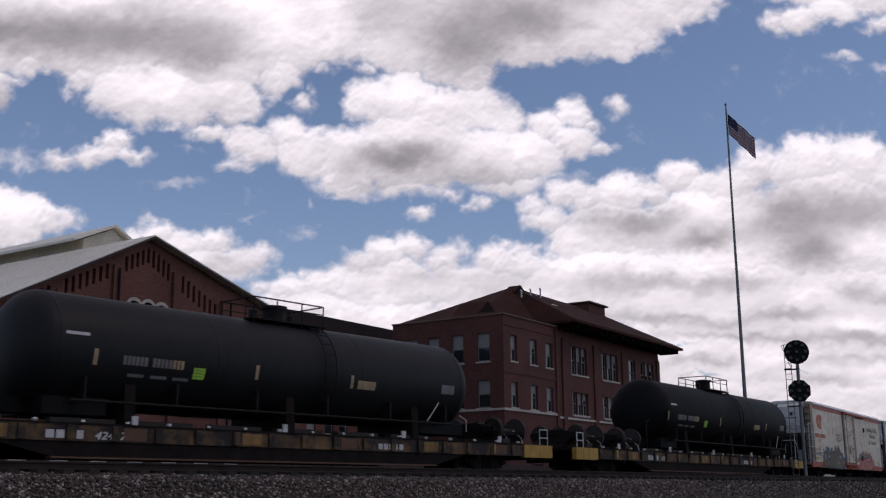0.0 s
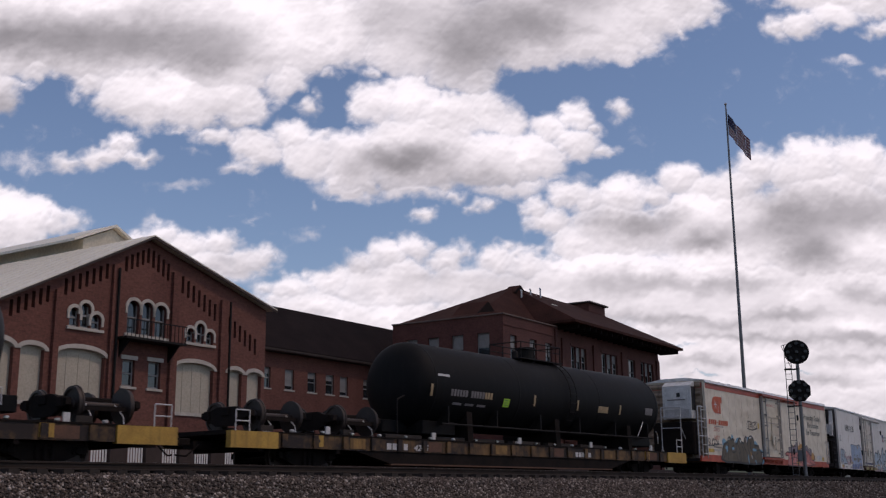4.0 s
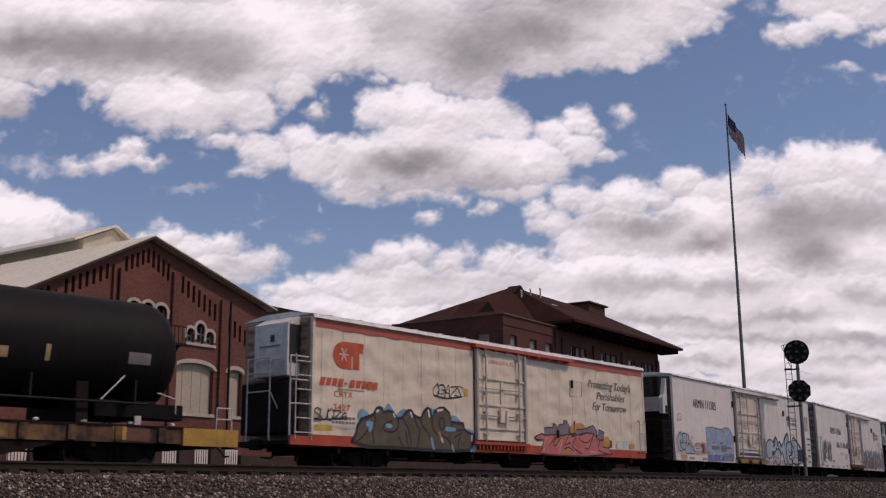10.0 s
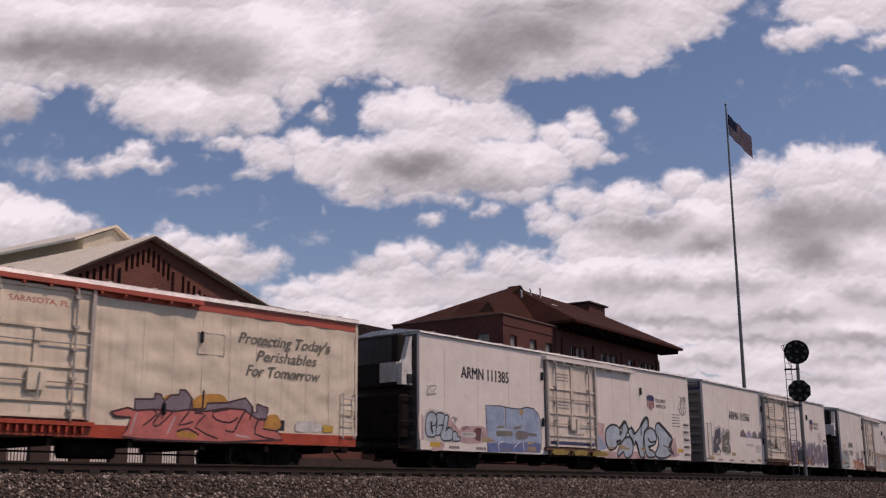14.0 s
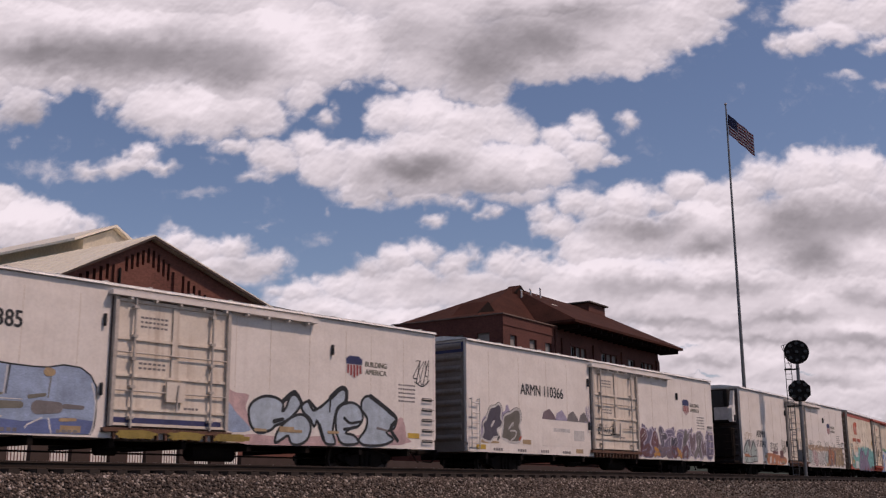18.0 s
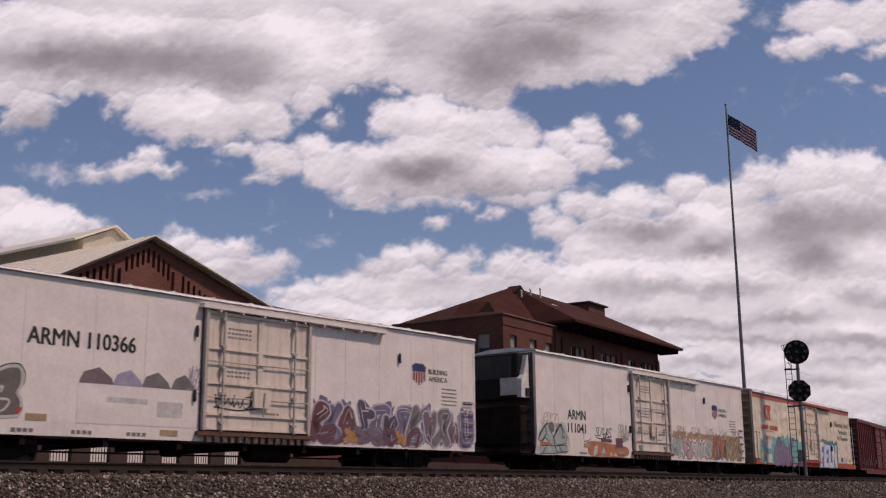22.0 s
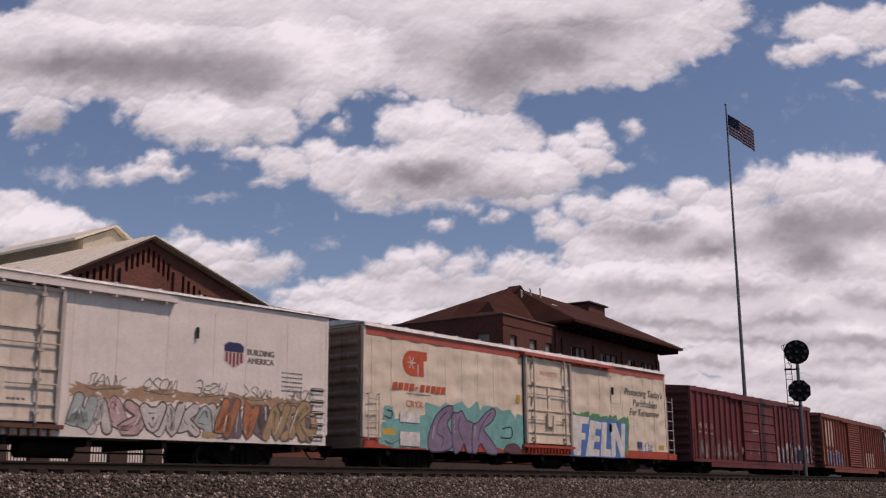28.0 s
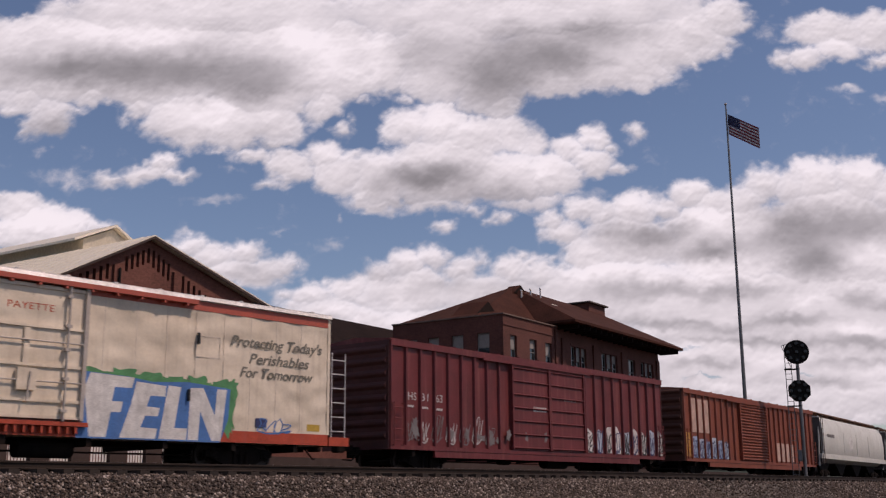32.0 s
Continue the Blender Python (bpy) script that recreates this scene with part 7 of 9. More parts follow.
# ---- white car with the pale blue graffiti ----
car, h = white_car("refrigerator_car", 52.93, 72.77, "white refrigerator car with pale blue graffiti and black lettering", (-2.35, 1.22), (("ARMN 111385", -7.70, 3.92, 2.90, 0.58),), None, (5.80, 6.55, 3.48, 4.22), True)
mural(car, "pale blue bubble letters on pink sprayed ground", (
    (P_PINK, ((-9.97, 1.77), (-10.03, 2.50), (-9.84, 2.56), (-9.71, 2.31), (-9.70, 1.78))),
    (P_CHALK, ((-9.72, 1.75), (-9.77, 2.30), (-9.65, 2.60), (-9.38, 2.75), (-9.04, 2.72), (-8.35, 2.63), (-8.30, 2.32), (-7.85, 2.00), (-7.65, 1.85), (-7.80, 1.70), (-9.12, 1.65))),
    (P_PINK, ((-8.47, 2.22), (-8.34, 2.44), (-8.12, 2.32), (-7.83, 2.11), (-7.81, 1.89), (-8.15, 1.99))),
    (P_PINK, ((-9.38, 1.37), (-9.12, 1.59), (-8.87, 1.68), (-8.66, 1.61), (-8.76, 1.42))),
    (P_PINK, ((-7.77, 1.70), (-7.74, 2.20), (-7.05, 2.27), (-6.31, 2.25), (-6.31, 1.76))),
), (
    (P_PALE_BLUE, P_BLACK, 0.05, ((-9.61, 1.88), (-9.67, 2.15), (-9.61, 2.44), (-9.46, 2.61), (-9.26, 2.65), (-9.10, 2.56), (-9.07, 2.37), (-9.14, 2.23), (-9.08, 2.13), (-9.09, 1.94), (-9.21, 1.83), (-9.45, 1.82))),
    (P_PALE_BLUE, P_BLACK, 0.05, ((-9.08, 2.59), (-8.88, 2.64), (-8.65, 2.59), (-8.64, 2.37), (-8.76, 2.20), (-8.75, 2.07), (-8.89, 1.92), (-9.06, 1.88), (-9.11, 2.05), (-9.04, 2.28))),
    (P_PALE_BLUE, P_BLACK, 0.05, ((-8.64, 2.55), (-8.42, 2.55), (-8.48, 2.31), (-8.52, 2.13), (-8.32, 2.17), (-8.17, 2.01), (-8.23, 1.78), (-8.55, 1.72), (-8.79, 1.75), (-8.86, 1.93), (-8.73, 2.16))),
    (P_PALE_BLUE, P_BLACK, 0.045, ((-8.17, 2.04), (-7.97, 2.02), (-7.90, 1.86), (-7.76, 1.88), (-7.83, 1.75), (-8.19, 1.74))),
    (P_MAROON, P_PINK, 0.03, ((-6.96, 2.19), (-6.51, 2.21), (-6.53, 1.78), (-6.96, 1.83))),
    (P_CHALK, P_PINK, 0.03, ((-7.70, 2.05), (-6.96, 2.06), (-6.96, 1.88), (-7.65, 1.87))),
), (
    (P_BLACK, 0.11, ((-9.36, 2.29), (-9.35, 2.11), (-9.29, 1.97))),
    (P_BLACK, 0.05, ((-9.14, 2.23), (-9.28, 2.18))),
    (P_BLACK, 0.05, ((-8.95, 2.22), (-8.74, 2.24))),
    (P_BLACK, 0.07, ((-8.56, 2.08), (-8.44, 2.18))),
    (P_BLACK, 0.025, ((-8.28, 2.47), (-8.10, 2.54), (-8.15, 2.32))),
    (P_BLACK, 0.025, ((-8.06, 2.32), (-8.01, 2.52), (-7.91, 2.41))),
    (P_BLACK, 0.03, ((-7.68, 2.20), (-7.55, 2.13), (-7.46, 2.24), (-7.30, 2.16))),
    (P_BLACK, 0.02, ((-7.63, 1.98), (-7.03, 1.99))),
    (P_WHITE, 0.04, ((-6.52, 2.18), (-6.59, 1.75))),
))
mural(car, "large pale blue block graffiti", (
), (
    (P_BLOCK_BLUE, P_BLACK, 0.04, ((-6.18, 1.44), (-6.26, 3.04), (-5.41, 3.07), (-5.02, 3.04), (-4.47, 3.02), (-4.09, 3.03), (-3.65, 3.12), (-3.20, 3.09), (-2.91, 2.92), (-2.74, 2.65), (-2.70, 2.02), (-2.74, 1.63), (-2.81, 1.48))),
    (P_LOW_BLUE, P_LOW_BLUE, 0.02, ((-6.17, 1.42), (-6.19, 1.69), (-5.34, 1.77), (-4.62, 1.71), (-3.50, 1.85), (-2.75, 1.78), (-2.81, 1.48))),
), (
    (P_BLACK, 0.045, ((-5.03, 3.01), (-5.09, 2.35))),
    (P_CHALK, 0.04, ((-5.09, 2.99), (-5.14, 2.34))),
    (P_SLOGAN, 0.04, ((-3.97, 2.81), (-4.02, 2.31))),
    (P_WHITE, 0.045, ((-5.16, 1.81), (-5.53, 1.71), (-5.46, 1.46))),
    (P_WHITE, 0.04, ((-4.14, 1.82), (-4.51, 1.64), (-4.54, 1.56))),
    (P_WHITE, 0.04, ((-3.97, 1.81), (-3.88, 1.47))),
    (P_WHITE, 0.04, ((-2.87, 2.72), (-2.73, 2.25), (-2.78, 1.62), (-2.85, 1.48))),
    (P_SLOGAN, 0.2, ((-5.56, 2.07), (-4.71, 2.10))),
    (P_SLOGAN, 0.08, ((-5.54, 2.29), (-5.19, 2.34))),
    (P_WHITE, 0.03, ((-5.57, 2.23), (-4.68, 2.23))),
    (P_GREY, 0.34, ((-4.27, 2.06), (-3.74, 2.08))),
    (P_SLOGAN, 0.1, ((-4.50, 2.30), (-4.10, 2.37))),
    (P_GREY, 0.12, ((-3.57, 2.12), (-3.08, 2.11))),
    (P_OCHRE, 0.22, ((-4.07, 2.92), (-3.95, 2.92))),
    (P_OCHRE, 0.09, ((-6.16, 1.80), (-5.81, 1.81))),
    (P_OCHRE, 0.09, ((-3.65, 1.79), (-3.26, 1.81))),
), sharp=True)
for k in range(3):
    patch("graffiti", car, HALF, cloud_shape(-2.2 + k * 1.5, -1.0 + k * 1.5, 1.40, 1.62, random.Random(k), 0.2), paint("olive_yellow", (0.33, 0.24, 0.05)), "yellow sprayed patch", 0.15)
patch("graffiti", car, HALF, rect(-2.25, 1.1, 1.76, 1.93), P_DEEP_BLUE, "dark blue painted strip on the lower door", 0.055)
mural(car, "pale blue bubble graffiti with thick black outlines", (
    (P_PINK, ((1.22, 2.36), (1.22, 2.87), (1.61, 2.78), (2.07, 2.74), (1.97, 2.40), (2.18, 1.88), (1.92, 2.00))),
    (P_BLOCK_BLUE, ((1.23, 1.76), (1.22, 2.59), (1.67, 2.21), (2.18, 1.76))),
    (P_PINK, ((2.03, 1.36), (2.08, 1.65), (3.33, 1.62), (6.19, 1.75), (8.17, 1.85), (8.30, 1.52))),
    (P_PINK, ((7.64, 1.60), (7.98, 2.20), (8.39, 2.37), (8.50, 1.58))),
), (
    (PIECE_BLUE, P_BLACK, 0.085, ((3.07, 1.44), (3.12, 1.72), (3.38, 2.00), (3.77, 2.23), (4.10, 2.28), (4.35, 2.11), (4.41, 1.84), (4.26, 1.54), (3.93, 1.40), (3.66, 1.45), (3.55, 1.65), (3.33, 1.55))),
    (PIECE_BLUE, P_BLACK, 0.085, ((2.10, 2.11), (2.10, 2.39), (2.27, 2.59), (2.64, 2.74), (3.06, 2.72), (3.33, 2.57), (3.30, 2.34), (3.46, 2.49), (3.60, 2.79), (3.82, 2.84), (4.01, 2.59), (3.77, 2.29), (3.44, 2.06), (3.06, 1.92), (2.91, 1.80), (2.49, 1.70), (2.21, 1.85))),
    (PIECE_BLUE, P_BLACK, 0.085, ((4.04, 2.54), (4.29, 2.68), (4.49, 2.43), (4.78, 2.54), (5.16, 2.80), (5.55, 3.11), (5.85, 3.07), (5.78, 2.76), (5.48, 2.55), (5.36, 2.19), (5.30, 1.81), (5.41, 1.48), (5.00, 1.49), (4.78, 1.89), (4.66, 2.14), (4.55, 1.95), (4.38, 2.19), (4.15, 2.32))),
    (PIECE_BLUE, P_BLACK, 0.085, ((5.48, 2.48), (5.78, 2.70), (6.15, 2.74), (6.45, 2.60), (6.57, 2.30), (6.38, 2.04), (6.08, 1.97), (5.83, 1.81), (6.19, 1.75), (6.37, 1.52), (5.74, 1.47), (5.50, 1.72), (5.42, 2.10))),
    (PIECE_BLUE, P_BLACK, 0.085, ((6.51, 2.56), (6.55, 2.86), (6.83, 2.99), (7.31, 2.78), (7.73, 2.52), (8.05, 2.34), (7.98, 2.04), (7.61, 1.89), (7.94, 1.68), (7.44, 1.49), (6.65, 1.47), (6.41, 1.64), (6.69, 1.95), (6.76, 2.30))),
), (
    (P_BLACK, 0.15, ((3.33, 2.63), (3.65, 2.88), (3.82, 2.89), (4.07, 2.59))),
    (P_BLACK, 0.12, ((4.32, 2.70), (4.63, 2.47))),
    (P_BLACK, 0.17, ((5.19, 2.84), (5.61, 3.15), (5.85, 3.09), (5.84, 2.72))),
    (P_BLACK, 0.16, ((6.90, 2.99), (7.47, 2.71), (8.08, 2.34), (7.81, 2.03), (8.13, 1.65))),
    (P_BLACK, 0.13, ((3.01, 2.04), (3.33, 2.12))),
    (P_BLACK, 0.07, ((5.19, 2.74), (5.16, 2.42))),
    (P_BLACK, 0.1, ((5.78, 2.26), (6.02, 2.12), (6.45, 2.18))),
    (P_BLACK, 0.1, ((5.77, 1.92), (6.14, 1.97))),
    (P_BLACK, 0.06, ((4.78, 2.03), (5.00, 1.52))),
    (P_GREY, 0.08, ((7.20, 2.01), (7.65, 1.95))),
    (P_OCHRE, 0.09, ((2.33, 1.78), (2.70, 1.78))),
    (P_OCHRE, 0.09, ((3.60, 1.79), (4.04, 1.79))),
    (P_OCHRE, 0.09, ((5.12, 1.81), (5.53, 1.82))),
))
scribble(car, HALF, 8.95, 9.66, 3.5, 4.35, P_BLACK, 4, 0.04, 8)
scribble(car, HALF, -9.6, -9.1, 3.2, 3.6, P_GREY, 3, 0.03, 9)

# ---- white car with grey and purple graffiti ----
car, h = white_car("refrigerator_car", 74.55, 94.62, "white refrigerator car with grey and purple graffiti", (-1.58, 2.18), (("ARMN 110366", -6.74, 3.58, 3.02, 0.58),), (), (6.80, 7.52, 3.46, 4.24), False)
mural(car, "grey and lilac bubble graffiti with pale outlines", (
    (P_LILAC, ((-9.23, 1.83), (-9.22, 2.41), (-9.08, 2.61), (-8.90, 2.60), (-8.88, 1.87))),
    (P_LILAC, ((-8.00, 2.55), (-7.95, 2.83), (-7.76, 2.90), (-7.70, 3.08), (-7.57, 3.12), (-7.45, 2.92), (-7.19, 3.00), (-7.14, 2.83), (-7.64, 2.65))),
    (P_OCHRE, ((-9.20, 1.72), (-9.15, 1.86), (-8.87, 1.82), (-8.21, 1.79), (-8.24, 1.73))),
), (
    (BUBBLE_DARK, P_CHALK, 0.075, ((-9.10, 2.21), (-9.13, 2.40), (-8.92, 2.57), (-8.79, 2.83), (-8.64, 2.98), (-8.40, 3.03), (-8.17, 3.13), (-7.99, 2.99), (-8.03, 2.62), (-7.93, 2.49), (-8.05, 2.31), (-8.27, 2.21), (-8.17, 1.98), (-8.49, 1.92), (-8.68, 1.77), (-8.99, 1.80), (-9.20, 1.89), (-9.11, 2.07))),
    (BUBBLE_OLIVE, P_CHALK, 0.075, ((-7.91, 2.27), (-7.88, 2.49), (-7.83, 2.69), (-7.65, 2.79), (-7.40, 2.85), (-7.15, 2.97), (-6.89, 2.98), (-6.78, 2.84), (-6.78, 2.56), (-6.87, 2.37), (-6.76, 2.19), (-6.77, 1.88), (-7.00, 1.81), (-7.42, 1.79), (-7.67, 1.86), (-7.99, 1.94))),
), (
    (P_BLACK, 0.025, ((-9.16, 2.25), (-9.19, 2.44), (-8.97, 2.62), (-8.82, 2.87), (-8.66, 3.04), (-8.39, 3.08), (-8.15, 3.19), (-7.93, 3.00), (-7.97, 2.66))),
    (P_BLACK, 0.025, ((-7.88, 2.72), (-7.67, 2.85), (-7.42, 2.91), (-7.15, 3.03), (-6.86, 3.04), (-6.71, 2.84), (-6.73, 2.56))),
    (P_CHALK, 0.1, ((-8.63, 2.33), (-8.45, 2.50))),
    (P_CHALK, 0.06, ((-7.53, 2.26), (-7.26, 2.51), (-7.28, 2.37))),
    (P_CHALK, 0.06, ((-7.44, 2.20), (-7.07, 2.19), (-7.16, 1.98), (-7.42, 1.85))),
    (P_BLACK, 0.1, ((-8.24, 1.87), (-8.15, 1.96))),
    (P_RED, 0.1, ((-6.85, 1.91), (-6.76, 2.00))),
    (BUBBLE_DARK, 0.12, ((-8.89, 2.12), (-8.70, 2.02), (-8.58, 2.11))),
))
patch("overpaint", car, HALF, rect(-5.3, -1.75, 1.74, 2.72), WHITE, "white overpainted panel", 0.0060)
for k, (a, b, m) in enumerate(((-5.3, -4.3, P_MAUVE), (-4.35, -3.45, P_LILAC), (-3.5, -2.6, P_GREY), (-2.6, -1.8, P_GREY))):
    patch("graffiti", car, HALF, [(a, 2.73), (b, 2.73), (b - 0.1, 2.9), (a + (b - a) * 0.55, 3.14), (a + 0.12, 3.0)], m, "tops of overpainted graffiti letters", 0.0054)
wild(car, HALF, 2.35, 9.9, 1.45, 2.78, 12, (P_PURPLE, BUBBLE_DARK, P_MAUVE, P_PURPLE, P_MAROON, P_GREY), P_PALE_LILAC, P_CHALK, P_PURPLE, (-0.1, 0.1), 0.15, 53, "slate purple and maroon graffiti", rim=0.05)
wild(car, HALF, 2.6, 7.2, 1.45, 2.05, 8, (P_MAROON, P_MAUVE, P_AMBER, P_MAROON), P_PURPLE, P_LILAC, None, (0, 0), 0.3, 57, "maroon lower graffiti", 0.0172, 0.02)
scribble(car, HALF, -2.1, -1.55, 2.7, 3.4, P_LILAC, 5, 0.04, 10)
scribble(car, HALF, -1.2, 0.4, 2.3, 2.7, P_BLACK, 5, 0.035, 12, lift=0.06)
patch("placard_holder", car, HALF, rect(7.9, 8.45, 1.75, 2.1), P_WHITE, "white placard", 0.0147)
patch("stencil_panel", car, HALF, rect(-4.5, -3.3, 2.28, 2.42), P_CHALK, "pale grey stencil panel", 0.0072)
patch("stencil_panel", car, HALF, rect(-3.0, -2.2, 1.98, 2.38), P_CHALK, "pale grey vent panel", 0.0072)

# ---- white car with ochre graffiti and a cooling unit ----
car, h = white_car("refrigerator_car", 98.5, 118.33, "white refrigerator car with teal, orange and ochre graffiti", (-2.3, 1.17), (("ARMN", -7.70, 2.82, 1.42, 0.52), ("111041", -7.70, 2.30, 1.42, 0.52)), None, (6.08, 6.80, 3.42, 4.18), True)
mural(car, "sage green graffiti letters with black outlines", (
    (P_CHALK, ((-10.02, 1.65), (-9.98, 2.01), (-9.79, 2.29), (-9.42, 2.58), (-8.98, 2.70), (-8.62, 2.60), (-8.03, 2.67), (-7.75, 2.34), (-7.71, 1.51), (-9.94, 1.39))),
), (
    (P_SAGE, P_BLACK, 0.03, ((-9.93, 1.95), (-9.79, 2.15), (-9.41, 2.49), (-9.20, 2.56), (-9.03, 2.35), (-8.80, 2.07), (-8.70, 1.77), (-8.89, 1.60), (-9.11, 1.89), (-9.38, 2.02), (-9.67, 1.87))),
    (P_GREY, P_BLACK, 0.025, ((-9.08, 2.56), (-8.89, 2.63), (-8.74, 2.52), (-8.78, 2.29), (-8.99, 2.25), (-9.11, 2.39))),
    (P_SAGE, P_BLACK, 0.03, ((-8.80, 2.04), (-8.43, 2.53), (-8.21, 2.59), (-8.01, 2.33), (-7.80, 2.11), (-7.88, 1.85), (-8.57, 1.76))),
    (P_SAGE, P_BLACK, 0.025, ((-9.73, 1.73), (-8.75, 1.73), (-7.82, 1.79), (-7.77, 1.55), (-8.73, 1.45), (-9.81, 1.43))),
    (P_RUST, P_RUST, 0.01, ((-9.77, 1.88), (-9.11, 1.86), (-8.79, 1.74), (-9.76, 1.76))),
), (
    (P_BLACK, 0.05, ((-9.88, 1.97), (-9.41, 2.48), (-9.15, 2.57))),
    (P_BLACK, 0.05, ((-9.39, 2.46), (-9.31, 2.19), (-9.63, 1.91))),
    (P_BLACK, 0.06, ((-8.77, 2.08), (-8.28, 2.56))),
    (P_BLACK, 0.045, ((-8.25, 2.53), (-8.08, 2.25), (-8.18, 2.05), (-7.98, 2.10))),
    (P_BLACK, 0.035, ((-8.80, 2.04), (-8.70, 1.73), (-8.54, 1.47))),
    (P_CHALK, 0.03, ((-9.13, 2.24), (-8.79, 1.87))),
    (P_BLACK, 0.03, ((-8.39, 1.71), (-8.16, 1.51))),
    (P_BLACK, 0.03, ((-9.36, 1.67), (-9.61, 1.45))),
), sharp=True, heavy=1.3)
scribble(car, HALF, -9.6, -8.4, 2.5, 3.0, P_OCHRE, 6, 0.03, 13, "ochre marker scribble")
mural(car, "rust orange graffiti block with pale letters", (
    (P_RUST, ((-6.28, 1.95), (-5.66, 2.02), (-4.80, 1.98), (-3.91, 1.92), (-2.85, 1.84), (-2.75, 1.55), (-3.43, 1.40), (-4.34, 1.41), (-5.22, 1.38), (-6.06, 1.45), (-6.19, 1.70))),
), (
    (P_CHALK, P_RUST, 0.01, ((-5.66, 1.81), (-5.38, 1.87), (-5.45, 1.50), (-5.77, 1.40))),
    (P_CHALK, P_RUST, 0.01, ((-5.05, 1.61), (-4.89, 1.81), (-4.70, 1.49), (-5.05, 1.45))),
    (P_CHALK, P_RUST, 0.01, ((-4.39, 1.50), (-4.26, 1.64), (-4.14, 1.43))),
    (P_CHALK, P_RUST, 0.01, ((-4.08, 1.48), (-3.90, 1.62), (-3.73, 1.42))),
), (
    (P_BLACK, 0.025, ((-6.28, 1.98), (-6.53, 2.06), (-6.46, 2.32))),
    (P_BLACK, 0.025, ((-6.48, 1.97), (-6.04, 2.05), (-5.88, 2.16))),
    (P_SLOGAN, 0.03, ((-3.56, 1.81), (-3.21, 1.77), (-2.85, 1.82))),
), sharp=True)
scribble(car, HALF, -5.5, -4.2, 2.15, 2.6, P_BLACK, 6, 0.04, 14)
scribble(car, HALF, -3.6, -2.7, 2.1, 2.75, P_SLOGAN, 6, 0.035, 15)
patch("stencil_panel", car, HALF, rect(-5.1, -4.2, 2.0, 2.14), P_MAROON, "dark red vent panel", 0.0096)
patch("stencil_panel", car, HALF, rect(-3.85, -3.25, 1.8, 2.2), P_MAROON, "dark red vent panel", 0.0096)
wild(car, HALF, 1.5, 6.3, 1.46, 2.45, 9, (P_CHALK, P_SAGE, P_CHALK, P_PINK), DRAB, P_WHITE, None, (0, 0), 0.1, 67, "pale grey graffiti letters with drab outlines", rim=0.028)
wild(car, HALF, 5.9, 9.6, 1.46, 2.62, 8, (P_OCHRE, P_MAUVE, P_OCHRE, P_RUST), DRAB, P_CHALK, P_MAUVE, (-0.1, 0.0), 0.15, 69, "brown and ochre graffiti", 0.0136, 0.03)
bm = bmesh.new()
for k in range(10):
    flat_shape(bm, cloud_shape(1.5 + k * 0.75, 2.4 + k * 0.75, 2.35, 2.75, random.Random(k + 40), 0.4), -HALF - 0.0042 - k * 0.0001)
part("graffiti", bm, paint("rusty_haze", (0.50, 0.33, 0.21)), car, "rusty sprayed haze above the letters")["kind"] = "stuff"
for k in range(5):
    scribble(car, HALF, 2.0 + k * 1.6, 3.0 + k * 1.6, 2.6, 3.0, P_SLOGAN, 4, 0.025, 20 + k, "dark marker scribble", 0.0102)

# ---- second cream car ----
car, h = cryo_car("refrigerator_car", 119.94, 140.0, "cream refrigerator car with red trim and teal, lilac and white graffiti", False)
plug_door(car, -1.25, 1.85, 1.80, 5.02, CREAM, P_SEAM, 5.1, RED_TRIM)
snow_logo(car, -8.20, -6.94, 3.78, 4.62, 2)
name_bars(car, -8.72, -5.95, 3.28, 0.24, P_ORANGE_RED, 10)
lettering(car, HALF, "CRYX", -8.02, 2.76, 0.30, P_ORANGE_RED, 0.86)
bars(car, HALF, -8.0, -6.75, 3.17, 0.04, P_GREY, 14)
mural(car, "lilac graffiti letters over a teal sprayed cloud", tuple((P_TEAL, cloud_shape(-9.2 + k * 1.02, -7.9 + k * 1.02, 1.42, (2.35, 2.6, 3.0, 3.12, 3.1, 3.1, 3.05, 2.8)[k], random.Random(k + 60), 0.25, 14)) for k in range(8)), (), ())
